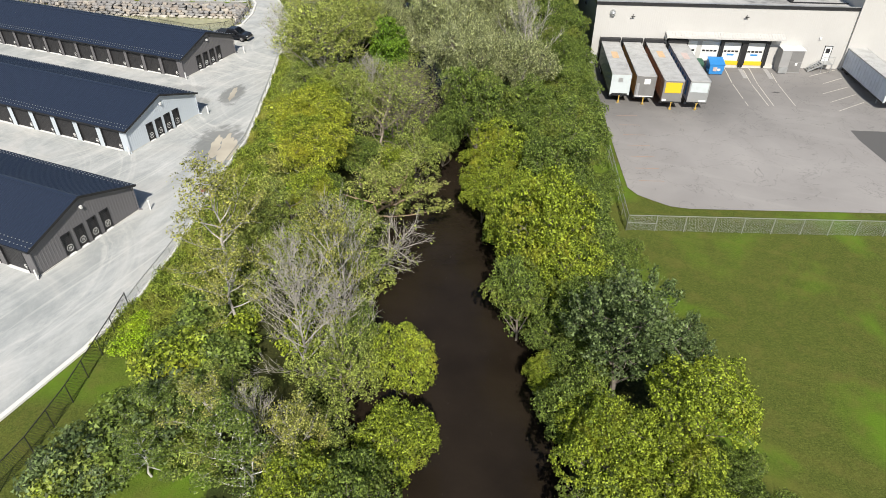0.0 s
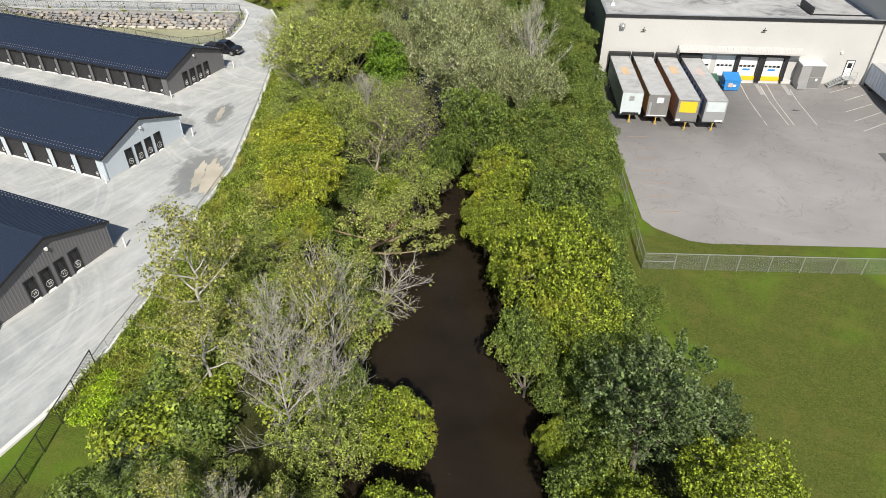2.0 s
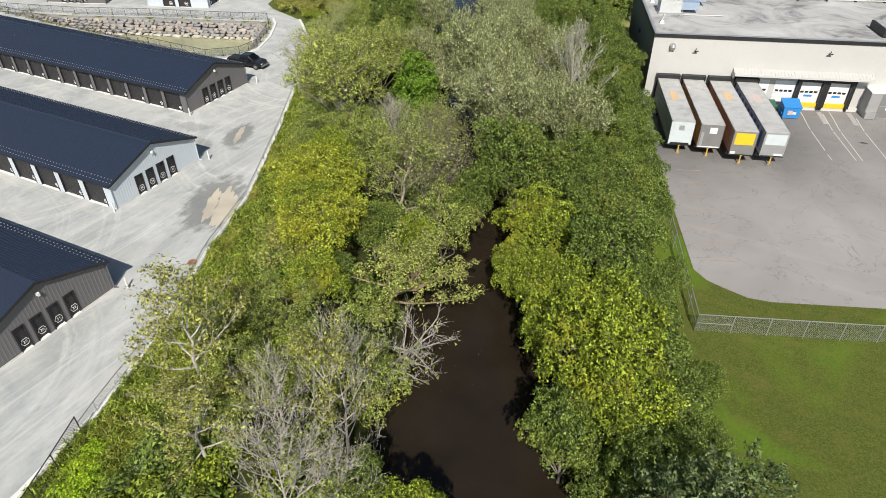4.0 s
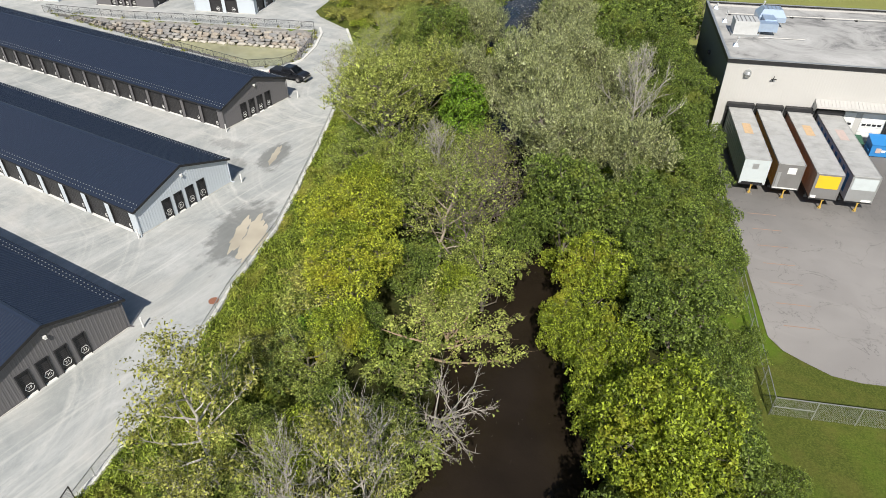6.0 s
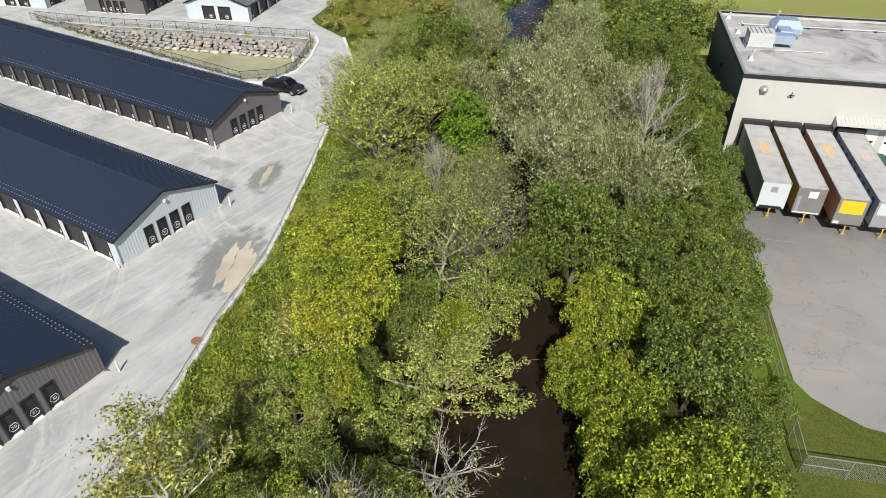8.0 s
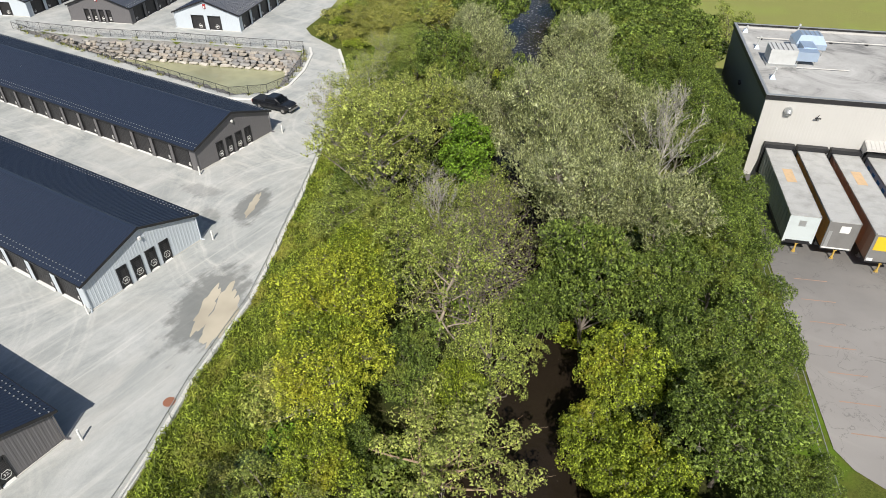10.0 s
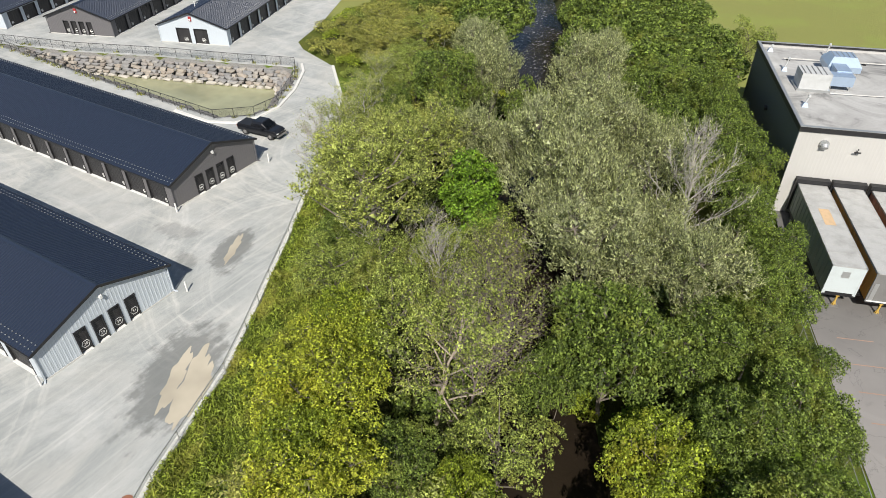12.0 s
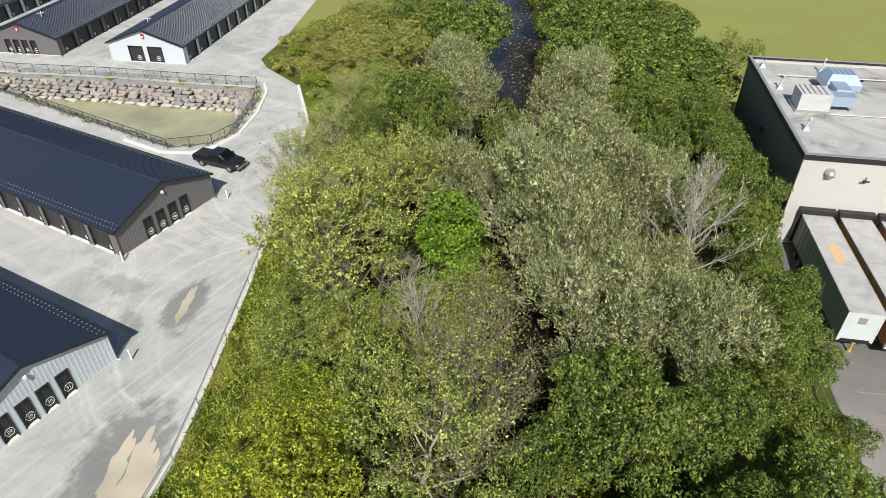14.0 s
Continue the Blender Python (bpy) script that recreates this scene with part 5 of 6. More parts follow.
plant.tall = {}
PLANTING = [
    # near left bank
    ("sparse", -32.5, 28.8, 12.3, 1.0), ("sparse", -29.5, 25.5, 8.0, 0.9), ("sparse", -24.6, 31.5, 9.6, 0.8), ("dead", -23.4, 25.5, 8.2, 1.05), ("dead", -25.4, 28.0, 7.8, 1.0), ("dead", -21.6, 27.2, 6.8, 0.9), ("dead", -24.4, 32.4, 9.8, 0.8), ("dead", -27.4, 30.2, 7.4, 0.8), ("dead", -20.6, 17.4, 6.4, 0.6), ("olive_a", -20.0, 25.2, 3.6, 0.8),
    ("maple_b", -16.9, 28.6, 2.6, 0.75), ("maple_a", -14.0, 22.0, 2.4, 0.8), ("green_b", -13.6, 16.6, 4.6, 0.9), ("maple_b", -16.6, 15.6, 4.4, 0.7), ("poplar", -21.6, 15.8, 6.0, 1.0), ("poplar", -19.4, 15.0, 6.4, 1.0),
    ("poplar", -25.6, 13.2, 4.2, 0.9), ("olive_a", -24.5, 19.5, 2.6, 0.8), ("olive_a", -19.0, 19.8, 2.2, 0.8), ("olive_a", -30.7, 30.5, 5.6, 0.8), ("olive_a", -27.5, 21.0, 2.4, 0.7), ("poplar", -28.0, 16.0, 4.0, 0.8), ("sparse", -23.4, 16.6, 6.2, 0.8), ("sparse", -18.0, 17.6, 5.6, 0.8),
    ("olive_a", -26.0, 35.5, 4.0, 0.8), ("green_b", -30.0, 36.0, 3.2, 0.8), ("olive_a", -36.5, 33.5, 3.6, 0.6), ("autumn_a", -36.0, 37.0, 3.4, 0.9),
    ("snag", -26.4, 41.6, 2.6, 1.0, 0.0), ("snag", -26.0, 39.4, 1.2, 0.8, 0.3),
    # leaning tree and its neighbours
    ("leaner", -29.6, 45.0, 5.8, 1.1, 0.2), ("maple_b", -29.6, 50.4, 4.4, 0.62), ("olive_a", -29.6, 55.0, 4.4, 0.8), ("green_b", -33.0, 43.0, 3.8, 0.8), ("gold", -35.2, 44.8, 8.0, 0.85), ("gold", -38.6, 49.4, 8.6, 0.95), ("autumn_a", -37.0, 44.0, 5.5, 1.0), ("green_a", -33.6, 50.0, 4.8, 0.8),
    ("forked", -35.4, 56.4, 8.4, 1.0, 0.6), ("olive_a", -39.6, 57.6, 8.0, 0.9), ("autumn_a", -41.5, 52.0, 5.5, 1.0), ("gold", -41.6, 53.4, 7.4, 0.8), ("olive_a", -44.2, 62.2, 6.4, 0.9), ("dead", -45.0, 69.5, 5.2, 1.0), ("olive_a", -41.5, 67.0, 5.4, 0.8), ("dead", -40.8, 65.4, 7.0, 0.9), ("tangle", -36.6, 62.4, 5.6, 1.0), ("tangle", -33.6, 58.6, 6.6, 1.0), ("tangle", -38.4, 71.0, 5.0, 1.0), ("tangle", -34.8, 66.0, 4.6, 1.0), ("dead", -47.4, 65.0, 8.2, 0.9), ("dead", -52.6, 72.0, 8.6, 0.9),
    ("feather", -48.2, 66.6, 13.2, 1.0), ("feather", -51.8, 70.6, 10.0, 0.9), ("feather", -50.3, 77.0, 10.8, 0.9), ("green_b", -49.8, 64.0, 5.2, 0.8), ("bright_a", -43.8, 74.6, 9.0, 1.0), ("dead", -55.6, 75.0, 6.0, 0.9), ("feather", -56.8, 74.6, 7.0, 0.7),
    ("willow_b", -48.5, 82.0, 9.6, 0.8), ("green_a", -57.4, 92.0, 10.2, 1.05), ("willow_b", -54.0, 96.5, 10.8, 0.85), ("green_b", -53.0, 86.4, 7.2, 0.8), ("green_b", -62.4, 88.0, 6.4, 0.8),
    ("olive_a", -66.5, 96.0, 7.0, 0.9), ("autumn_a", -74.0, 103.5, 5.6, 1.1), ("autumn_a", -80.0, 109.0, 5.2, 1.2), ("autumn_a", -84.0, 106.6, 3.8, 1.0), ("willow_b", -62.6, 108.0, 9.0, 0.9), ("autumn_a", -69.5, 110.0, 6.4, 1.1), ("autumn_a", -76.0, 116.0, 6.0, 1.2), ("autumn_a", -86.0, 118.0, 4.4, 1.3),
    ("far_green", -72.0, 122.0, 7.5, 1.0), ("far_green", -82.0, 132.0, 7.5, 1.1), ("far_green", -76.0, 127.0, 7.0, 1.0), ("far_green", -93.0, 142.0, 7.5, 1.1), ("far_green", -95.0, 155.0, 8.0, 1.2),
    # right bank, near
    ("dark_a", -2.4, 32.8, 9.4, 1.0), ("maple_b", 3.0, 29.6, 6.8, 0.95), ("maple_a", -1.2, 25.2, 5.2, 0.8), ("maple_b", 2.6, 25.0, 4.8, 0.9), ("green_b", -4.2, 29.2, 3.6, 0.8), ("maple_b", -7.0, 32.6, 0.8, 0.6), ("green_a", -5.6, 37.0, 5.6, 0.8),
    ("green_b", -5.0, 33.6, 2.6, 0.9), ("green_b", -8.0, 36.4, 1.8, 0.8), ("maple_b", -2.8, 28.4, 2.6, 0.9), ("green_b", -0.6, 22.4, 2.4, 0.9), ("green_b", -11.6, 41.8, 2.2, 0.7), ("dark_a", 1.4, 34.6, 5.4, 0.8), ("green_b", 5.8, 27.6, 3.2, 0.7), ("green_a", 8.0, 24.6, 3.2, 0.8), ("maple_a", 5.0, 21.8, 4.6, 0.9), ("maple_b", 1.5, 19.5, 3.6, 0.9),
    ("maple_a", -10.6, 43.0, 9.2, 0.92), ("green_b", -11.2, 37.6, 5.0, 0.75), ("green_a", -6.4, 42.6, 5.2, 0.8), ("maple_b", -8.4, 40.2, 6.2, 0.85), ("green_b", -8.8, 46.0, 7.0, 0.8), ("green_b", -3.6, 41.0, 3.0, 0.7), ("maple_b", -15.0, 46.6, 5.4, 0.8),
    ("green_a", -13.8, 54.8, 7.8, 1.0), ("green_b", -10.0, 51.8, 4.6, 0.8), ("maple_b", -20.6, 52.6, 3.6, 0.75), ("maple_b", -21.0, 58.0, 5.5, 0.9), ("green_b", -17.6, 61.6, 6.8, 0.9), ("green_a", -15.0, 65.0, 6.2, 0.9), ("green_b", -12.4, 60.0, 5.0, 0.8),
    ("green_a", -26.2, 64.4, 8.6, 1.0), ("green_b", -21.6, 67.6, 6.6, 0.9), ("green_b", -18.4, 71.0, 5.4, 0.9), ("willow_b", -24.0, 72.6, 10.2, 0.9), ("willow_a", -30.6, 71.0, 11.6, 0.95), ("willow_a", -37.0, 79.6, 13.8, 1.0), ("willow_b", -33.4, 76.0, 12.0, 0.9),
    ("dead_tall", -26.8, 81.6, 13.2, 1.2), ("willow_a", -36.4, 88.4, 12.6, 1.0), ("willow_b", -31.6, 87.0, 11.0, 0.85), ("willow_b", -28.4, 75.6, 9.0, 0.8), ("willow_b", -41.8, 84.0, 10.6, 0.85),
    ("green_b", -18.0, 82.4, 6.0, 0.85), ("green_b", -17.0, 77.0, 4.8, 0.8), ("green_a", -23.6, 92.0, 6.8, 0.8), ("green_a", -26.6, 97.0, 7.6, 0.9), ("green_b", -28.4, 103.0, 7.2, 0.85), ("green_b", -32.4, 110.5, 7.0, 0.9), ("green_b", -22.6, 86.8, 6.0, 0.8),
    ("willow_a", -44.2, 101.0, 12.0, 0.95), ("green_a", -37.4, 103.6, 9.0, 0.95), ("green_b", -33.0, 97.0, 7.6, 0.9), ("green_b", -47.6, 93.4, 7.8, 0.7), ("far_green", -40.0, 113.0, 8.0, 1.0), ("willow_b", -46.6, 110.6, 9.4, 0.9), ("far_green", -44.0, 122.0, 7.5, 1.0), ("far_green", -50.0, 119.0, 8.0, 0.9),
    ("olive_a", -32.2, 130.6, 7.0, 0.9), ("far_green", -55.0, 130.0, 8.0, 1.0), ("far_green", -51.0, 135.0, 7.5, 1.0), ("far_green", -62.0, 143.0, 8.0, 1.1), ("far_green", -58.0, 150.0, 7.6, 1.1), ("far_green", -72.0, 160.0, 8.0, 1.2), ("far_green", -68.0, 172.0, 8.0, 1.2), ("far_green", -84.0, 190.0, 8.0, 1.3),
    # fill of the woods
    ("tangle", -36.4, 64.5, 5.6, 0.9), ("olive_a", -40.6, 73.6, 4.2, 0.7), ("tangle", -37.6, 68.2, 5.4, 0.9), ("green_b", -29.6, 62.0, 4.2, 0.7),
    ("maple_a", -37.0, 46.8, 7.6, 0.8), ("olive_a", -33.0, 37.5, 5.4, 0.9), ("maple_b", -29.0, 32.5, 4.6, 0.8), ("green_b", -21.0, 28.8, 3.0, 0.7), ("maple_b", -32.6, 40.4, 5.6, 0.8), ("maple_a", -41.2, 55.0, 7.4, 0.8),
    ("feather", -54.0, 78.0, 8.6, 0.9), ("olive_a", -47.0, 60.0, 6.6, 0.9), ("green_b", -52.0, 66.8, 4.8, 0.7), ("feather", -59.6, 79.6, 6.6, 0.8), ("green_b", -58.0, 84.0, 6.0, 0.9), ("olive_a", -63.0, 93.6, 6.8, 0.9), ("olive_a", -69.0, 101.0, 5.8, 1.0),
    ("autumn_a", -72.0, 98.0, 4.8, 1.0), ("autumn_a", -76.5, 107.0, 5.6, 1.2), ("autumn_a", -79.0, 104.0, 4.0, 1.0), ("olive_a", -74.0, 111.5, 6.0, 1.1), ("autumn_a", -81.0, 114.0, 5.0, 1.2), ("autumn_a", -88.0, 111.0, 3.6, 1.2), ("olive_a", -85.0, 124.0, 5.5, 1.2), ("autumn_a", -91.0, 125.0, 4.0, 1.3), ("far_green", -78.0, 121.0, 6.8, 1.0), ("far_green", -66.5, 116.0, 7.6, 1.0), ("far_green", -69.0, 127.5, 7.0, 0.9),
    ("far_green", -34.6, 117.0, 7.2, 1.0), ("far_green", -39.6, 119.5, 7.4, 1.0), ("far_green", -37.0, 125.0, 7.0, 1.0), ("far_green", -42.0, 130.0, 7.2, 1.0), ("far_green", -47.0, 127.0, 7.4, 1.0), ("far_green", -46.0, 140.0, 7.2, 1.1), ("far_green", -53.0, 143.0, 7.4, 1.1), ("green_b", -30.4, 107.0, 6.4, 0.8), ("green_b", -27.4, 92.0, 6.2, 0.9), ("green_a", -36.0, 108.0, 7.8, 0.9), ("green_b", -41.0, 96.0, 7.6, 0.9), ("willow_b", -40.0, 92.0, 10.4, 0.9),
    ("green_b", -14.0, 71.0, 4.6, 0.8), ("green_b", -11.6, 66.0, 4.4, 0.7), ("green_a", -19.4, 76.0, 6.0, 0.8), ("green_b", -16.2, 58.8, 5.6, 0.8), ("maple_b", -17.0, 50.4, 5.2, 0.8), ("green_b", -8.6, 56.0, 3.6, 0.7), ("green_a", -4.8, 45.6, 3.4, 0.6),
    ("brush", -61.2, 77.6, 8.8, 1.0), ("brush", -57.4, 73.2, 8.2, 0.95), ("brush", -63.6, 84.4, 8.0, 0.95), ("dead", -62.4, 75.4, 7.6, 1.0), ("brush", -67.6, 92.6, 7.4, 0.95), ("brush", -53.6, 69.4, 7.8, 0.9),
]
for row in PLANTING:
    plant(*row)


# ---------------- shrubs and undergrowth ----------------
def make_shrub(seed, leaf, leaves=1350, size=0.165, R=1.3, H=1.7):
    rng = np.random.default_rng(seed)
    n = 34
    az, k = rng.random(n) * 6.283, np.sqrt(rng.random(n))
    c = np.stack([np.cos(az) * k * R, np.sin(az) * k * R, H * (1 - 0.55 * k ** 2) * (0.55 + 0.45 * rng.random(n))], 1)
    stems = B()
    for i in range(9):
        stems.tube([(0.1 * math.cos(i), 0.1 * math.sin(i), -0.15), tuple(c[i] * 0.5), tuple(c[i])], [0.035, 0.022, 0.008], 4, False)
    ax = unit(c + np.array([0, 0, 0.6]))
    return stems.mesh("woody_base", M["bark_grey"]), leaf_mesh("foliage", c, 0.35 + 0.25 * rng.random(n), ax, leaves, size, 0.6, LEAF[leaf], rng, up=0.7)


SHRUBS = {k: [make_shrub(30 + i * 7 + j, k) for j in range(2)] for i, k in enumerate(("green", "yellowgreen", "olive", "dark", "bright", "autumn", "lime"))}
SHRUB_LABEL = {"green": "dense green bank shrub", "yellowgreen": "low yellow-green bank shrub", "olive": "straggly olive-leaved scrub bush", "dark": "dark green bank shrub", "bright": "bright green leafy shrub", "autumn": "low brownish yellow scrub bush", "lime": "lime-green climbing vine heaped over the bank"}


def shrub(kind, x, y, s, rng, squash=1.0):
    st, fo = SHRUBS[kind][rng.randrange(2)]
    z = float(height(x, y)) - 0.05
    t = thing("shrub", Matrix.Translation((x, y, z)) @ Matrix.Rotation(rng.random() * 6.28, 4, 'Z') @ Matrix.Diagonal((s, s, s * squash, 1)), SHRUB_LABEL[kind], "shrub", "bank shrubs")
    part("woody_base", st, None, t)
    part("foliage", fo, None, t)


def scatter_shrubs():
    rng = random.Random(11)
    done, tries = [], 0
    while len(done) < 150 and tries < 12000:
        tries += 1
        x, y = rng.uniform(-66, 9), rng.uniform(8, 112)
        d, at, side = poly_dist(np.array(x), np.array(y), RIVER)
        w = float(np.interp(at, range(len(HALF)), HALF))
        kd, _, ks = poly_dist(np.array(x), np.array(y), KERB)
        if d < w + 0.6 or d > (17.5 if side > 0 else w + 8.5) or (side > 0 and (kd < 4.6 or ks > 0)):
            continue
        if y < 26 and x < -31.5 + 0.25 * (12 - y):
            continue
        if any((x - a) ** 2 + (y - b) ** 2 < 2.0 ** 2 for a, b in done):
            continue
        done.append((x, y))
        kind = rng.choice(("green", "yellowgreen", "olive", "olive", "bright", "dark", "green")) if side > 0 else rng.choice(("green", "green", "dark", "bright", "yellowgreen"))
        shrub(kind, x, y, rng.uniform(0.8, 1.5), rng)


scatter_shrubs()


def scatter_wild():
    """Rough scrub between the far road and the river woods."""
    rng = random.Random(31)
    done, tries = [], 0
    while len(done) < 75 and tries < 6000:
        tries += 1
        x, y = rng.uniform(-98, -58), rng.uniform(80, 128)
        d, at, side = poly_dist(np.array(x), np.array(y), RIVER)
        if side <= 0 or d < 11 or d > 40 or inside(np.array(x), np.array(y), KERB + [(-400, 230), (-400, -60)]):
            continue
        kd, _, _ = poly_dist(np.array(x), np.array(y), KERB)
        if kd < 1.6 or any((x - a) ** 2 + (y - b) ** 2 < 2.2 ** 2 for a, b in done):
            continue
        done.append((x, y))
        shrub(rng.choice(("autumn", "autumn", "olive", "yellowgreen")), x, y, rng.uniform(0.8, 1.6), rng, 0.8)


scatter_wild()
er = random.Random(17)
for i in range(30):                                        # bushes at the edge of the near lawn
    ey = 8 + 20 * i / 30
    shrub(er.choice(("olive", "olive", "green", "yellowgreen", "dark")), -27.6 - 0.16 * (ey - 8) + er.uniform(-2.4, 2.4), ey + er.uniform(-0.6, 0.6), er.uniform(0.9, 1.6), er)
vr = random.Random(3)
for x, y, s in ((-35.4, 20.2, 0.8), (-36.0, 21.6, 0.8), (-34.9, 21.8, 0.7), (-36.7, 23.0, 0.6)):
    shrub("lime", x, y, s, vr, 0.8)


def weeds():
    """Tall grass and weeds on the verge beside the kerb."""
    rng = np.random.default_rng(21)
    k = np.array(KERB[3:14])
    seg = np.hypot(*(k[1:] - k[:-1]).T)
    n = 130000
    i = rng.choice(len(seg), n, p=seg / seg.sum())
    f = rng.random(n)[:, None]
    d = unit(k[i + 1] - k[i])
    out = 0.35 + 7.0 * rng.random(n)
    p = k[i] + (k[i + 1] - k[i]) * f + np.stack([d[:, 1], -d[:, 0]], 1) * out[:, None]
    z = height(p[:, 0], p[:, 1])
    h = 0.35 + 0.75 * rng.random(n) * (0.4 + 0.6 * rng.random(n))
    clump = 0.6 + 0.5 * np.sin(p[:, 0] * 1.7 + 0.6 * p[:, 1]) * np.sin(p[:, 1] * 1.3)
    c = np.stack([p[:, 0], p[:, 1], z + h * clump], 1)
    nrm = unit(np.array([0, 0, 0.7]) + 0.6 * rng.normal(size=(n, 3)))
    tan = unit(np.cross(nrm, rng.normal(size=(n, 3))) + np.array([0, 0, 0.7]))
    bit = unit(np.cross(nrm, tan))
    s = (0.12 + 0.20 * rng.random(n) ** 2)[:, None]
    v = np.stack([c + tan * s, c - tan * s * 0.6 + bit * s * 0.19, c - tan * s * 0.6 - bit * s * 0.19], 1)
    me = soup("tall_weeds", v, LEAF["weeds"])
    tagged(new("tall_weeds", me), "tall green and ochre weeds on the road verge", "weeds", kind="stuff")


weeds()


# ---------------- fences ----------------
def along(pts, step):
    """Points every step metres along a plan line, with its corners kept."""
    out = []
    for a, b in zip(pts, pts[1:]):
        a, b = Vector(a), Vector(b)
        n = max(1, round((b - a).length / step))
        out += [a.lerp(b, i / n) for i in range(n)]
    return out + [Vector(pts[-1])]


def wire_panel(length, h, cell, w):
    """Chain-link of one bay: crossing wires in the xz plane, along +x."""
    b = B()
    n = int((length + h) / cell)
    for i in range(-int(h / cell), int(length / cell) + 1):
        x = i * cell
        for sgn in (1, -1):
            x0, x1 = (x, x + h) if sgn > 0 else (x + h, x)
            z0, z1 = 0.0, h
            if x0 > x1:
                x0, x1, z0, z1 = x1, x0, z1, z0
            k0, k1 = max(0.0, (0 - x0) / (x1 - x0)), min(1.0, (length - x0) / (x1 - x0))
            if k1 - k0 < 0.02:
                continue
            p = (x0 + (x1 - x0) * k0, z0 + (z1 - z0) * k0)
            q = (x0 + (x1 - x0) * k1, z0 + (z1 - z0) * k1)
            b.add([(p[0] - w, 0.004 * sgn, p[1]), (p[0] + w, 0.004 * sgn, p[1]), (q[0] + w, 0.004 * sgn, q[1]), (q[0] - w, 0.004 * sgn, q[1])], [(0, 1, 2, 3)])
    return b


def fence(pts, h, mat, label, level, step=2.5, cell=0.14, w=0.006, r=0.035, braced=False, mid=False):
    """A chain-link fence along a plan line; level(x, y) gives its foot."""
    p = along([(*q, 0) for q in pts], step)
    p = [Vector((q.x, q.y, level(q.x, q.y))) for q in p]
    t = thing("chain_link_fence", Matrix.Translation(p[0]), label, "fence")
    o = p[0]
    for q in p:
        part("post", B().tube([q - o + Vector((0, 0, -0.2)), q - o + Vector((0, 0, h + 0.04))], [r, r], 6), mat, t)
    panels = {}
    for i, (a, b) in enumerate(zip(p, p[1:])):
        d = b - a
        L = d.length
        key = round(L, 1)
        if key not in panels:
            panels[key] = wire_panel(key, h - 0.06, cell, w).mesh("chain_link", mat)
        dx = d / L
        up = Vector((0, 0, 1))
        side = up.cross(dx).normalized()
        m = Matrix((dx, side, up)).transposed().to_4x4()
        m.translation = a - o + Vector((0, 0, 0.04))
        part("chain_link", panels[key], None, t, "", m @ Matrix.Diagonal((L / key, 1, 1, 1)))
        part("top_rail", B().bar(a - o + Vector((0, 0, h)), b - o + Vector((0, 0, h)), 0.05), mat, t)
        if mid or (braced and i < 1):
            part("brace_rail", B().bar(a - o + Vector((0, 0, h * 0.5)), b - o + Vector((0, 0, h * 0.5)), 0.045), mat, t)
    return t


ground_at = lambda x, y: float(height(x, y)) + 0.02
yard_at = lambda x, y: 0.0
fence([tuple(W(u, v)[:2]) for u, v in ((-0.55, -44.1), (16, -43.4), (60, -41.2))], 1.75, M["galv"], "grey galvanised chain-link fence on the lawn edge", ground_at, 2.55, braced=True, w=0.009)
fence([tuple(W(u, v)[:2]) for u, v in ((-0.55, -44.1), (-0.6, -30.0), (-0.85, -18.0), (-1.0, -0.5))], 1.75, M["galv"], "grey galvanised chain-link fence beside the trees", ground_at, 2.6, mid=True, w=0.009)
fence([tuple(W(u, v)[:2]) for u, v in ((-1.0, -0.5), (-0.35, 0.4))], 1.75, M["galv"], "short grey fence return at the warehouse corner", ground_at, 1.2, mid=True)
fence([(-31.0, -6.0), (-32.2, 3.0), (-32.9, 8.5), (-33.4, 11.2), (-34.7, 15.1), (-37.4, 21.1), (-38.6, 23.6)], 1.7, M["fence_black"], "black chain-link fence above the lawn", ground_at, 2.45, w=0.010)
fence([(-38.6, 23.6), (-39.2, 25.2), (-40.8, 30.2), (-43.3, 36.6), (-45.8, 41.8), (-48.9, 50.2), (-50.9, 54.0), (-56.9, 64.8), (-61.8, 73.2)], 1.15, M["galv"], "low grey chain-link fence along the kerb", ground_at, 3.0, w=0.007, r=0.028)
PF = [(-134.9, 77.7), (-99.3, 77.8), (-82.4, 78.0), (-78.9, 81.4), (-78.7, 85.2), (-83.1, 93.0), (-86.6, 96.6), (-94.7, 93.3), (-106.7, 88.9), (-119.6, 83.3), (-134.9, 78.6)]
fence(PF, 1.25, M["fence_black"], "black chain-link fence round the pond", yard_at, 2.4, w=0.006, r=0.03)


# ---------------- pond wall ----------------
def stone_material():
    m = Mat("field_stone", 0.9, 0.0, 0.2)
    rnd = m.n("ObjectInfo").outputs["Random"]
    c = m.ramp(rnd, [(0.0, (0.22, 0.215, 0.215)), (0.25, (0.34, 0.33, 0.32)), (0.45, (0.36, 0.325, 0.28)), (0.6, (0.27, 0.27, 0.275)), (0.78, (0.33, 0.28, 0.235)), (1.0, (0.46, 0.425, 0.37))])
    c = m.mix(m.math('MULTIPLY', m.band(m.noise(3.5, 5, 0.7), 0.45, 0.75), 0.5), c, (0.14, 0.135, 0.13))
    m.color(c)
    m.bump(m.noise(6, 5, 0.7), 0.5, 0.06)
    return m.m


M["stone"] = stone_material()


def boulder(seed, mat):
    bm = bmesh.new()
    bmesh.ops.create_icosphere(bm, subdivisions=1, radius=1.0)
    rng = random.Random(seed)
    for v in bm.verts:
        v.co = Vector([math.copysign(abs(c) ** 0.55, c) for c in v.co]) * rng.uniform(0.72, 1.08)
    me = bpy.data.meshes.new("stone")
    bm.to_mesh(me)
    bm.free()
    me.materials.append(mat)
    return me


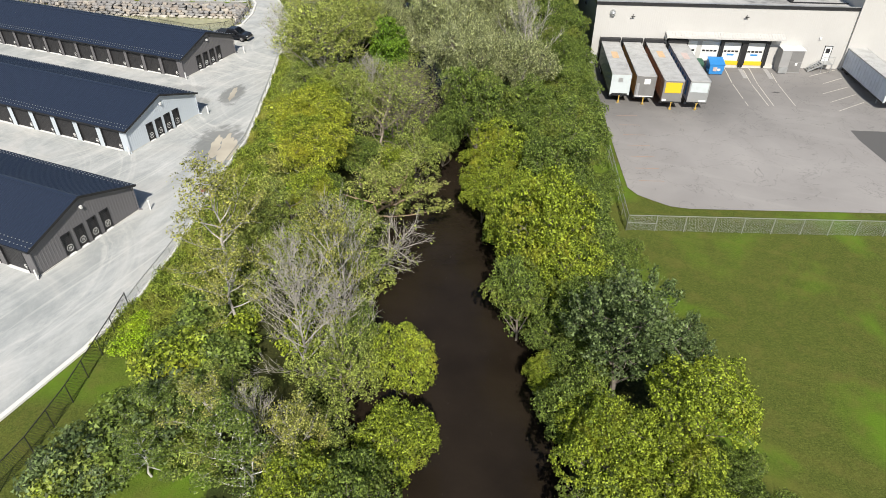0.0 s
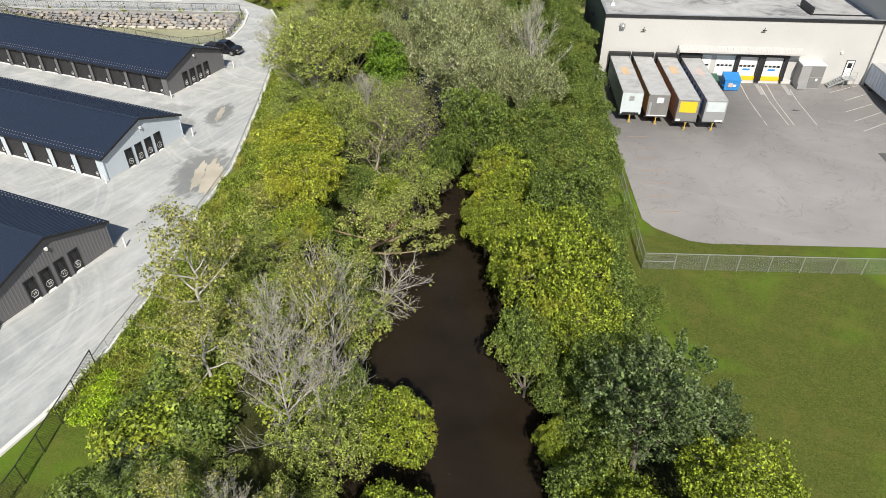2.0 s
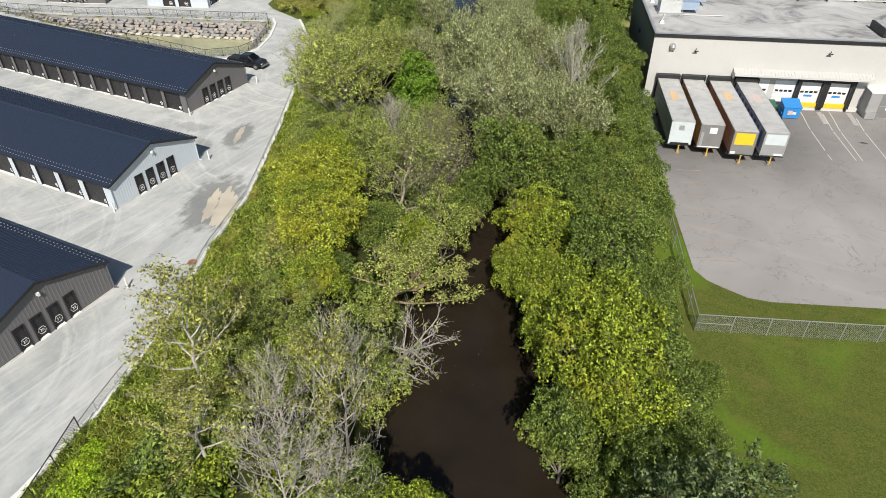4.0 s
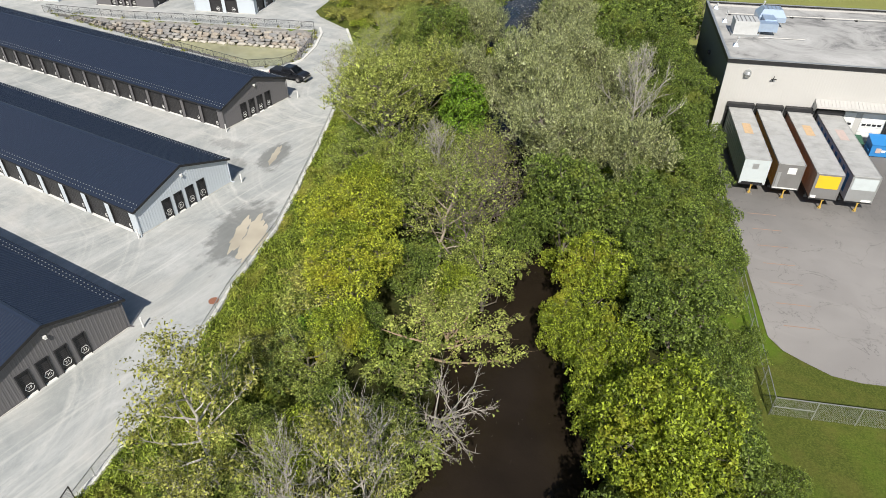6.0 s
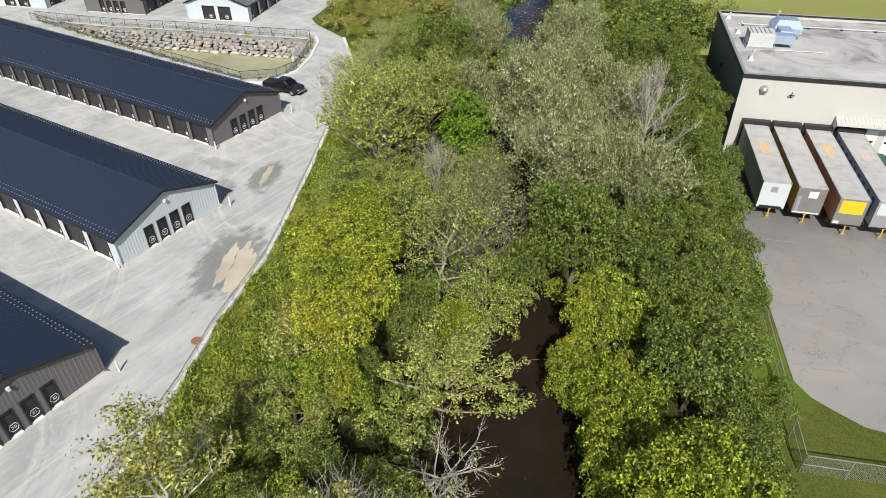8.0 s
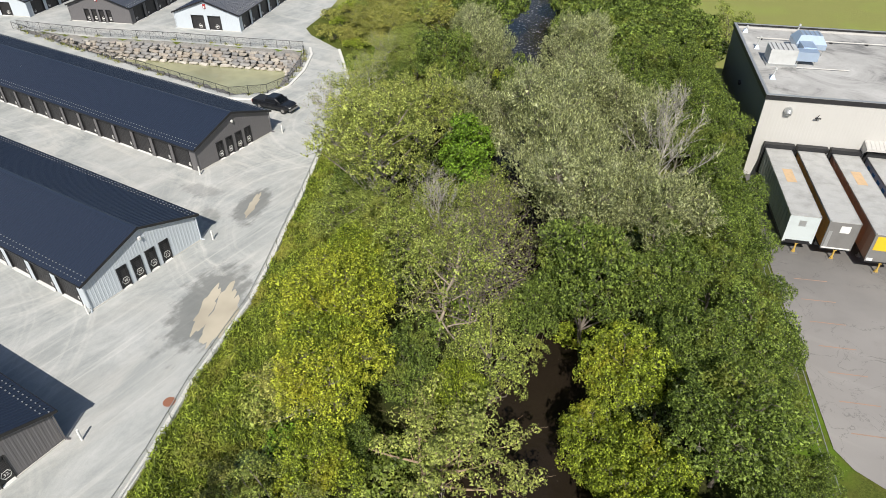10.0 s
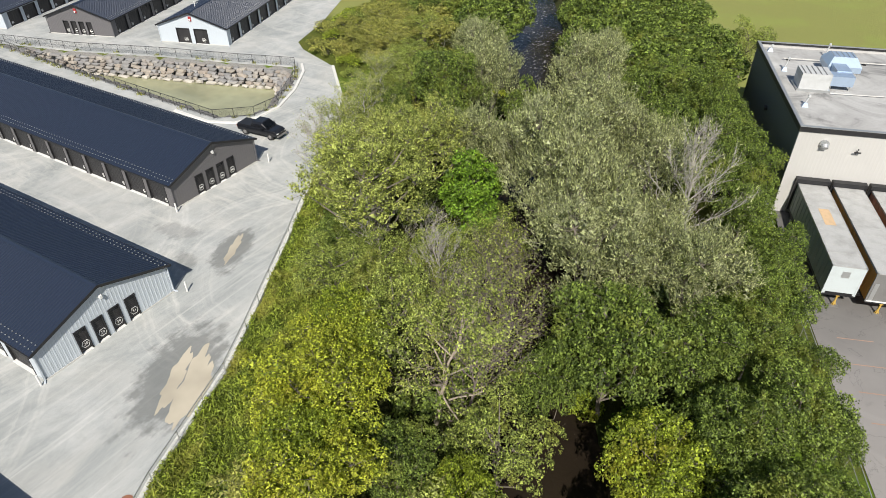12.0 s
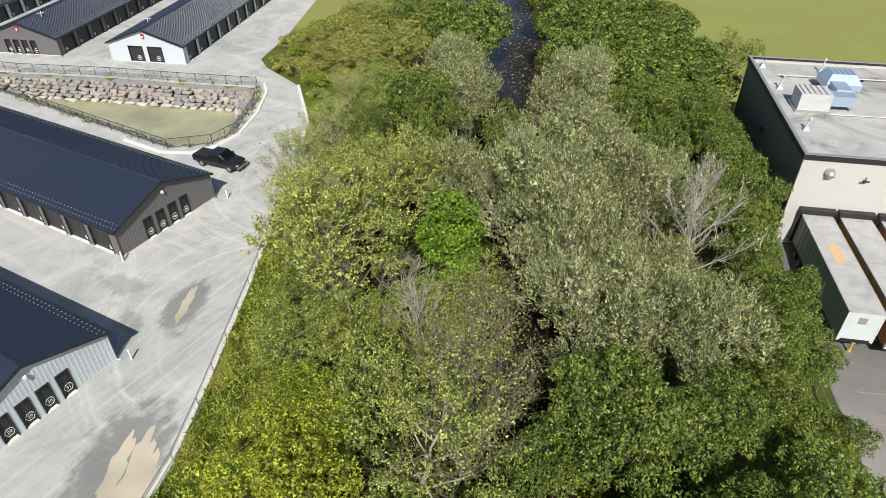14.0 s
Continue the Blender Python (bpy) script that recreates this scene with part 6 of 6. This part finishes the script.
M["stone_pale"] = paint("pale_base_stone", (0.52, 0.485, 0.43), 0.9, 0.0, 0.5, 2.0, 0.2)
STONES = [boulder(i, M["stone"]) for i in range(7)]
PALE_STONES = [boulder(i, M["stone_pale"]) for i in range(7, 10)]


def pond_wall():
    t = thing("stone_wall", None, "dry-laid wall of mixed field stones above the pond", "retaining wall")
    rng = random.Random(8)
    line = [Vector((x, y, 0)) for x, y in ((-82.6, 92.2), (-84.6, 94.0), (-86.4, 95.3), (-94.4, 92.2), (-106.3, 87.8), (-119.3, 82.2), (-129.0, 78.9))]
    rows, made = 6, 0
    for row in range(rows):
        k = (row + 0.5) / rows
        back, z = 0.5 + 2.2 * k, -0.05 - 2.15 * k
        p = along(line, 0.25)
        run = 0.0
        i = 0
        while i < len(p) - 1:
            d = (p[i + 1] - p[i]).normalized()
            inward = Vector((-d.y, d.x, 0))
            w = rng.uniform(0.6, 1.8) * (1.25 if row == rows - 1 else 1.0)
            steps = max(1, round(w / 0.25))
            c = p[min(len(p) - 1, i + steps // 2)] + inward * (back + rng.uniform(-0.1, 0.1))
            if made < 300:
                ob = part("stone", rng.choice(PALE_STONES if row == rows - 1 else STONES), None, t)
                ob.matrix_local = Matrix.Translation((c.x, c.y, z + rng.uniform(-0.05, 0.05))) @ Matrix.Rotation(math.atan2(d.y, d.x) + rng.uniform(-0.2, 0.2), 4, 'Z') @ Matrix.Rotation(rng.uniform(-0.16, 0.16), 4, 'Y') @ Matrix.Diagonal((w * 0.54, 0.44, rng.uniform(0.19, 0.33), 1))
                made += 1
            i += steps
    # loose grey stones on the front bank
    front = [Vector((x, y, 0)) for x, y in ((-112, 78.4), (-99, 78.5), (-83.2, 78.8), (-80.0, 81.8), (-79.8, 85.2), (-83.4, 91.8))]
    pile = B()
    ico = STONES
    for q in along(front, 0.42):
        for j in range(3):
            src = ico[rng.randrange(7)]
            s = rng.uniform(0.16, 0.34)
            off = Vector((rng.uniform(-0.3, 0.3), rng.uniform(0.1, 1.6), 0)) if q.x < -82 else Vector((rng.uniform(-1.7, -0.1), rng.uniform(-0.3, 0.3), 0))
            c = q + off
            c.z = float(height(c.x, c.y)) + 0.05
            pile.add([Vector((v.co.x * s * 1.3, v.co.y * s, v.co.z * s * 0.7)) + c for v in src.vertices], [tuple(f.vertices) for f in src.polygons])
    tagged(new("bank_stones", pile.mesh("bank_stones", M["stone_dark"])), "loose dark grey stones on the pond bank", "stones", kind="stuff")


M["stone_dark"] = paint("dark_bank_stone", (0.17, 0.165, 0.165), 0.9, 0.0, 0.7, 2.0, 0.2)
pond_wall()


def fence_tufts():
    """Dry grass tufts at the feet of the pond fence."""
    rng = np.random.default_rng(77)
    line = np.array([(q.x, q.y) for q in along([(*p, 0) for p in PF], 0.6)])
    keep = line[rng.random(len(line)) < 0.22]
    n = len(keep) * 34
    c = np.repeat(keep, 34, 0) + rng.normal(size=(n, 2)) * 0.22
    base = np.stack([c[:, 0], c[:, 1], np.zeros(n)], 1)
    a = rng.random(n) * 6.283
    h = 0.15 + 0.35 * rng.random(n)
    side = np.stack([np.cos(a), np.sin(a), 0 * a], 1) * 0.03
    tip = base + np.stack([rng.normal(size=n) * 0.15, rng.normal(size=n) * 0.15, h], 1)
    tagged(new("grass_tufts", soup("grass_tufts", np.stack([base - side, base + side, tip], 1), LEAF["autumn"])), "dry grass tufts at the fence feet", "grass", kind="stuff")


fence_tufts()


# ---------------- puddles, lines, small yard things ----------------
def blob(name, x, y, rx, ry, turn, lobes, z, mat, label, category, seed, amp=0.25):
    rng = random.Random(seed)
    ph = [rng.random() * 6.28 for _ in range(4)]
    ring = []
    for i in range(64):
        a = 2 * math.pi * i / 64
        r = 1 + amp * math.sin(lobes * a + ph[0]) + 0.12 * math.sin(7 * a + ph[1]) + 0.06 * math.sin(13 * a + ph[2])
        px, py = rx * r * math.cos(a), ry * r * math.sin(a)
        ring.append((x + px * math.cos(turn) - py * math.sin(turn), y + px * math.sin(turn) + py * math.cos(turn)))
    return sheet(name, ring, z, mat, label, category, kind="thing")


RD = radians(118)
blob("puddle", -51.5, 47.9, 2.5, 0.62, RD, 2, 0.006, M["mud"], "muddy tan puddle on the gravel road", "puddle", 1, 0.2)
blob("puddle", -50.55, 48.6, 3.0, 0.72, RD, 3, 0.009, M["mud"], "long muddy tan puddle on the gravel road", "puddle", 2, 0.2)
blob("puddle", -49.45, 47.6, 3.0, 0.78, RD, 2, 0.012, M["mud"], "narrow muddy tan puddle beside the kerb", "puddle", 5, 0.2)
blob("puddle", -59.9, 60.8, 1.9, 0.42, RD, 2, 0.008, M["mud"], "narrow tan puddle in a wheel track", "puddle", 3, 0.15)
tagged(new("manhole_cover", B().tube([(-46.1, 40.15, -0.05), (-46.1, 40.15, 0.02)], [0.42, 0.42], 20).mesh("manhole_cover", paint("rusty_iron", (0.30, 0.13, 0.08), 0.8, 0.2, 0.4, 3.0))), "round rusty manhole cover in the gravel", "manhole cover")


def line(u0, v0, u1, v1, w, mat, name="parking_line", label="worn painted line on the asphalt"):
    """A painted line that follows the yard's slope."""
    n = max(1, int(math.hypot(u1 - u0, v1 - v0) / 1.0))
    d = Vector((u1 - u0, v1 - v0, 0)).normalized()
    s = Vector((-d.y, d.x, 0)) * w / 2
    v, f = [], []
    for i in range(n + 1):
        u, q = u0 + (u1 - u0) * i / n, v0 + (v1 - v0) * i / n
        for e in (-1, 1):
            v.append(W(u + e * s.x, q + e * s.y, lot_z(u, q) + 0.012))
    for i in range(n):
        f.append((2 * i + 1, 2 * i, 2 * i + 2, 2 * i + 3))
    tagged(new(name, mesh_of(name, v, f, mat)), label, "road marking", kind="structure")


M["line_pad"] = paint("worn_concrete_strip", (0.33, 0.32, 0.31), 0.9, 0.0, 0.6, 1.5)
for a in ((19.8, -0.4, 19.85, -13.0), (22.4, -1.2, 22.55, -12.8), (23.35, -0.4, 23.25, -12.7), (26.15, -2.0, 26.1, -12.5)):
    line(*a, 0.11, M["line_white"])
for k in range(5):
    line(31.2, -2.8 - 2.75 * k, 35.6, -0.6 - 2.55 * k, 0.11, M["line_white"])
for k in range(7):
    line(1.9 + 0.05 * k, -17.6 - 2.8 * k, 4.6 + 0.05 * k, -17.5 - 2.8 * k, 0.10, M["line_orange"])
for u in (22.0, 25.6):
    line(u, -0.7, u + 0.1, -3.7, 0.6, M["line_pad"], "concrete_pad", "pale concrete strip in front of the docks")
blob("oil_stain", *W(24.9, -8.2)[:2], 0.45, 0.16, 0.3, 3, LOT + 0.012 + 0.12, M["black"], "dark oil stain on the asphalt", "stain", 9)


def bollard(x, y, h=1.0, lean=(0.0, 0.0)):
    b = B().tube([(0, 0, -0.1), (lean[0], lean[1], h)], [0.075, 0.075], 10)
    tagged(new("bollard", b.mesh("bollard", M["white"])), "white steel bollard beside the storage building", "bollard", "bollards").location = (x, y, 0)


for x, y in ((-48.2, 35.1), (-58.5, 54.6), (-68.8, 73.9), (-48.4, 23.0), (-58.8, 42.4), (-69.0, 61.9)):
    bollard(x, y)


def roof_vent(x, y, z):
    t = thing("roof_vent", Matrix.Translation((x, y, z)), "small white three-armed vent on a navy roof", "roof vent", "roof vents")
    part("stem", B().tube([(0, 0, 0), (0, 0, 0.55)], [0.05, 0.05], 8), M["white"], t)
    for a in (0.4, 2.5, 4.6):
        part("arm", B().bar((0, 0, 0.5), (0.6 * math.cos(a), 0.6 * math.sin(a), 0.62), 0.12, 0.06), M["white"], t)


roof_vent(-104.9, 64.6, 3.35)
hp = Matrix.Translation((-112.0, 93.1, 0)) @ HROT
roof_vent(*(hp @ Vector((-4.0, 4.6, 4.5))))
hp = Matrix.Translation((-131.0, 86.0, 0)) @ HROT
roof_vent(*(hp @ Vector((-4.0, 7.2, 4.45))))


# ---------------- loading yard things ----------------
M["stand"] = paint("faded_yellow_steel", (0.50, 0.33, 0.07), 0.6, 0.0, 0.4, 3.0)


def jack_stand(u, v):
    t = thing("trailer_stand", WM @ Matrix.Translation((u, v, LOT)), "yellow steel trailer stand under a trailer nose", "trailer stand", "trailer stands")
    part("base", B().box(-0.35, 0.35, -0.3, 0.3, 0.0, 0.04), M["steel_dark"], t)
    part("post", B().bar((0, 0, 0.04), (0, 0, 1.02), 0.12), M["stand"], t)
    part("brace", B().bar((-0.16, 0, 0.04), (0, 0, 0.6), 0.05), M["stand"], t)
    part("brace", B().bar((0.16, 0, 0.04), (0, 0, 0.6), 0.05), M["stand"], t)
    part("cap", B().box(-0.14, 0.14, -0.12, 0.12, 1.02, 1.06), M["stand"], t)


for u, v in ((2.6, -13.5), (5.75, -13.9), (9.1, -15.2), (12.4, -15.1)):
    jack_stand(u, v)


def bin_box(u, v, w, d, h, mat, label, stickers=()):
    z = lot_z(u, v)
    t = thing("dumpster", WM @ Matrix.Translation((u, v, z)), label, "dumpster")
    b = B().add([(0.12, 0.08, 0.12), (w - 0.12, 0.08, 0.12), (w - 0.12, d, 0.12), (0.12, d, 0.12), (0, -0.05, h * 0.78), (w, -0.05, h * 0.78), (w, d, h), (0, d, h)],
                [(3, 2, 1, 0), (4, 5, 6, 7), (0, 1, 5, 4), (1, 2, 6, 5), (2, 3, 7, 6), (3, 0, 4, 7)])
    part("body", b, mat, t)
    part("lid", B().add([(-0.04, -0.12, h * 0.78 + 0.01), (w + 0.04, -0.12, h * 0.78 + 0.01), (w + 0.04, d, h + 0.02), (-0.04, d, h + 0.02), (-0.04, -0.12, h * 0.78 + 0.07), (w + 0.04, -0.12, h * 0.78 + 0.07), (w + 0.04, d, h + 0.08), (-0.04, d, h + 0.08)],
                      [(3, 2, 1, 0), (4, 5, 6, 7), (0, 1, 5, 4), (1, 2, 6, 5), (2, 3, 7, 6), (3, 0, 4, 7)]), mat, t)
    for x in (-0.1, w):
        part("lifting_sleeve", B().box(x, x + 0.1, 0.3, d - 0.3, 0.6, 0.8), mat, t)
    for x in (0.1, w - 0.3):
        part("skid", B().box(x, x + 0.2, 0.1, d - 0.1, 0.0, 0.12), M["black"], t)
    for kind, x0, x1, z0, z1 in stickers:
        part("sticker", B().add([(x0, 0.02 - 0.13 * z0 / h, z0), (x1, 0.02 - 0.13 * z0 / h, z0), (x1, 0.02 - 0.13 * z1 / h, z1), (x0, 0.02 - 0.13 * z1 / h, z1)], [(0, 1, 2, 3)]), M[kind], t)


bin_box(16.9, -2.9, 2.1, 1.9, 2.0, M["blue"], "bright blue dumpster with pale stickers by the dock", (("faded_pink", 0.55, 1.1, 0.6, 1.2), ("white", 1.15, 1.6, 0.7, 1.0)))
bin_box(14.3, -2.3, 1.9, 1.5, 1.6, M["green"], "dark green dumpster behind a trailer")


def compactor():
    z = lot_z(28, -2)
    t = thing("trash_compactor", WM @ Matrix.Translation((26.9, -1.9, z)), "tall grey steel enclosure against the dock wall", "enclosure")
    part("body", B().box(0, 3.1, 0, 1.85, 0.05, 3.3), M["steel_light"], t)
    part("lid", B().box(-0.06, 3.16, -0.06, 1.86, 3.3, 3.42), M["white"], t)
    part("panel", B().box(1.35, 3.05, -0.03, -0.002, 1.75, 3.2), M["steel_dark"], t)
    part("panel", B().box(1.35, 3.05, -0.03, -0.002, 0.2, 1.65), M["steel_dark"], t)
    part("panel", B().box(0.05, 1.25, -0.03, -0.002, 0.9, 3.2), M["steel_light"], t)
    part("hatch", B().box(0.05, 1.25, -0.28, -0.002, 0.05, 0.85), M["galv"], t)
    part("notice", B().box(2.2, 2.5, -0.045, -0.03, 1.2, 1.55), M["white"], t)


M["steel_light"] = paint("grey_steel_sheet", (0.34, 0.335, 0.33), 0.5, 0.2, 0.3, 1.0)
compactor()


def steel_stairs():
    t = thing("steel_stairs", WM @ Matrix.Translation((31.2, -1.5, 0)), "grey steel stairs with rails to a side door", "stairs")
    z0, n, top = lot_z(32, -1), 6, 0.35
    for i in range(n):
        z = z0 + (top - z0) * (i + 1) / (n + 1)
        part("step", B().box(0.1 + 0.30 * i, 0.42 + 0.30 * i, 0, 1.1, z - 0.04, z), M["galv"], t)
    part("landing", B().box(1.9, 3.4, 0, 1.42, top - 0.06, top), M["galv"], t)
    for y in (0.0, 1.1):
        part("stringer", B().bar((0.1, y, z0 + 0.05), (1.95, y, top - 0.05), 0.05, 0.22), M["galv"], t)
    for x, zb in ((0.2, z0), (1.0, z0 + 0.45), (1.95, top), (3.35, top)):
        part("rail_post", B().bar((x, 0, zb), (x, 0, zb + 1.05), 0.05), M["galv"], t)
    for h in (0.55, 1.05):
        part("rail", B().bar((0.2, 0, z0 + h), (1.95, 0, top + h), 0.05), M["galv"], t)
        part("rail", B().bar((1.95, 0, top + h), (3.35, 0, top + h), 0.05), M["galv"], t)
    for x in (2.0, 3.3):
        part("leg", B().bar((x, 0.1, z0 - 0.05), (x, 0.1, top - 0.06), 0.08), M["galv"], t)


steel_stairs()


# ---------------- warehouse roof things ----------------
def roof_unit():
    t = thing("rooftop_unit", WM @ Matrix.Translation((0, 0, 7.55)), "white rooftop air unit with a bare metal duct and hood", "air unit")
    part("cabinet", B().box(1.75, 4.6, 9.9, 12.3, 0.25, 1.85), M["unit_white"], t, "white cabinet")
    for i in range(5):
        part("rib", B().box(2.0 + 0.5 * i, 2.08 + 0.5 * i, 9.95, 12.25, 1.85, 1.90), M["steel_dark"], t)
    part("curb", B().box(1.6, 4.8, 9.8, 12.4, 0.0, 0.25), M["galv"], t)
    part("duct", B().box(4.6, 7.0, 10.6, 12.1, 0.5, 1.5), M["duct"], t, "shiny sheet-metal duct")
    part("duct", B().box(5.6, 7.0, 12.1, 14.4, 0.6, 1.6), M["duct"], t, "shiny sheet-metal duct")
    hood = B().add([(5.3, 14.2, 0.7), (8.6, 14.2, 0.7), (8.6, 17.4, 0.7), (5.3, 17.4, 0.7), (5.3, 14.2, 1.3), (8.6, 14.2, 1.3), (8.6, 17.4, 1.3), (5.3, 17.4, 1.3), (5.8, 15.0, 2.1), (8.1, 15.0, 2.1), (8.1, 16.8, 2.1), (5.8, 16.8, 2.1)],
                   [(3, 2, 1, 0), (0, 1, 5, 4), (1, 2, 6, 5), (2, 3, 7, 6), (3, 0, 4, 7), (4, 5, 9, 8), (5, 6, 10, 9), (6, 7, 11, 10), (7, 4, 8, 11), (8, 9, 10, 11)])
    part("hood", hood, M["duct"], t, "blue-grey sheet-metal hood")
    for i in range(5):
        part("seam", B().bar((5.9 + 0.5 * i, 15.0, 2.12), (5.9 + 0.5 * i, 16.8, 2.12), 0.05), M["galv"], t)
    for x, y in ((5.0, 10.8), (6.8, 10.8), (5.5, 17.2), (8.4, 17.2), (5.5, 14.4), (8.4, 14.4)):
        part("leg", B().bar((x, y, 0), (x, y, 0.7), 0.08), M["galv"], t)


M["duct"] = paint("sheet_metal", (0.42, 0.52, 0.66), 0.35, 0.5, 0.25, 2.0)
roof_unit()


def stack(u, v, h):
    t = thing("vent_stack", WM @ Matrix.Translation((u, v, 7.55)), "small white vent stack on the flat roof", "vent", "roof stacks")
    part("flashing", B().add([(-0.3, -0.3, 0), (0.3, -0.3, 0), (0.3, 0.3, 0), (-0.3, 0.3, 0), (-0.14, -0.14, 0.4), (0.14, -0.14, 0.4), (0.14, 0.14, 0.4), (-0.14, 0.14, 0.4)], [(4, 5, 6, 7), (0, 1, 5, 4), (1, 2, 6, 5), (2, 3, 7, 6), (3, 0, 4, 7)]), M["duct"], t)
    part("pipe", B().tube([(0, 0, 0.4), (0.15, 0, h)], [0.08, 0.08], 8), M["unit_white"], t)
    part("cap", B().tube([(0.15, 0, h), (0.15, 0, h + 0.2)], [0.16, 0.12], 8), M["unit_white"], t)


for u, v, h in ((1.5, 15.6, 1.3), (6.9, 21.0, 1.4), (1.6, 5.9, 1.0), (1.1, 21.8, 0.6)):
    stack(u, v, h)
gp = thing("gas_pipe", WM @ Matrix.Translation((0, 0, 7.55)), "long yellowed pipe on blocks across the flat roof", "pipe")
part("pipe", B().tube([(2.0, 19.0, 0.22), (36.0, 19.6, 0.22)], [0.06, 0.06], 8), M["concrete"], gp)
for i in range(9):
    part("block", B().box(2.4 + 4 * i, 2.7 + 4 * i, 18.85 + 0.07 * i, 19.25 + 0.07 * i, 0.0, 0.17), M["black"], gp)
gp = thing("gas_pipe", WM @ Matrix.Translation((0, 0, 7.55)), "short yellowed pipe beside the air unit", "pipe")
part("pipe", B().tube([(4.7, 9.5, 0.12), (10.2, 9.7, 0.12)], [0.05, 0.05], 8), M["concrete"], gp)


# ---------------- pickup ----------------
def pickup(x, y, turn):
    t = thing("pickup_truck", Matrix.Translation((x, y, 0)) @ Matrix.Rotation(turn, 4, 'Z'), "black pickup truck with a covered bed on the gravel lane", "pickup truck")
    gloss = paint("black_car_paint", (0.012, 0.013, 0.016), 0.18, 0.0, 0.15, 1.5)
    glass = paint("dark_car_glass", (0.01, 0.012, 0.014), 0.05, 0.0, 0.0, 1.0)

    def hull(sections, name, mat, label=""):
        b = B()
        for sx, w, z0, z1, wt in sections:
            b.v += [(sx, -w, z0), (sx, w, z0), (sx, w, (z0 + z1) * 0.55), (sx, wt, z1), (sx, -wt, z1), (sx, -w, (z0 + z1) * 0.55)]
        for i in range(len(sections) - 1):
            for j in range(6):
                b.f.append((6 * i + j, 6 * i + (j + 1) % 6, 6 * i + 6 + (j + 1) % 6, 6 * i + 6 + j))
        b.f += [(5, 4, 3, 2, 1, 0), tuple(len(b.v) - 6 + j for j in range(6))]
        ob = part(name, b, mat, t, label)
        bv = ob.modifiers.new("bevel", 'BEVEL')
        bv.width, bv.segments = 0.05, 2
        return ob

    hull([(-2.85, 0.92, 0.50, 1.18, 0.90), (-0.55, 0.97, 0.45, 1.20, 0.93), (1.0, 0.97, 0.45, 1.20, 0.93), (2.3, 0.96, 0.48, 1.14, 0.86), (2.85, 0.86, 0.52, 0.98, 0.78)], "body", gloss)
    hull([(-0.80, 0.90, 1.14, 1.30, 0.80), (-0.55, 0.88, 1.14, 1.86, 0.70), (0.75, 0.88, 1.14, 1.88, 0.70), (1.55, 0.88, 1.10, 1.24, 0.80)], "cabin", gloss)
    part("bed_cover", B().box(-2.78, -0.85, -0.82, 0.82, 1.19, 1.25), M["black"], t, "black bed cover")
    part("windscreen", B().add([(0.86, -0.68, 1.83), (0.86, 0.68, 1.83), (1.52, 0.78, 1.30), (1.52, -0.78, 1.30)], [(0, 1, 2, 3), (3, 2, 1, 0)]), glass, t, "dark windscreen")
    for s in (-1, 1):
        for x0, x1 in ((-0.5, 0.12), (0.18, 0.9)):
            part("side_window", B().add([(x0, s * 0.885, 1.26), (x1, s * 0.885, 1.26), (x1 - 0.1, s * 0.76, 1.72), (x0, s * 0.76, 1.72)], [(0, 1, 2, 3), (3, 2, 1, 0)]), glass, t)
        part("headlight", B().box(2.74, 2.86, s * 0.70 - 0.14, s * 0.70 + 0.14, 0.80, 0.94), M["white"], t)
        part("tail_light", B().box(-2.90, -2.84, s * 0.82 - 0.08, s * 0.82 + 0.08, 0.78, 1.08), M["red"], t)
        part("mirror", B().box(0.95, 1.1, s * 1.08 - 0.1, s * 1.08 + 0.1, 1.22, 1.40), gloss, t)
        for wx in (-1.75, 1.85):
            wh_ = part("wheel", B().tube([(wx, s * 0.70, 0.40), (wx, s * 0.98, 0.40)], [0.40, 0.40], 18), M["black"], t, "black tyre")
            part("rim", B().tube([(wx, s * 0.97, 0.40), (wx, s * 1.0, 0.40)], [0.24, 0.22], 12), M["steel_dark"], wh_)
    part("bumper", B().box(2.80, 2.95, -0.85, 0.85, 0.45, 0.65), M["steel_dark"], t)
    part("grille", B().box(2.83, 2.90, -0.5, 0.5, 0.68, 0.95), M["black"], t)


pickup(-74.4, 78.4, radians(8))
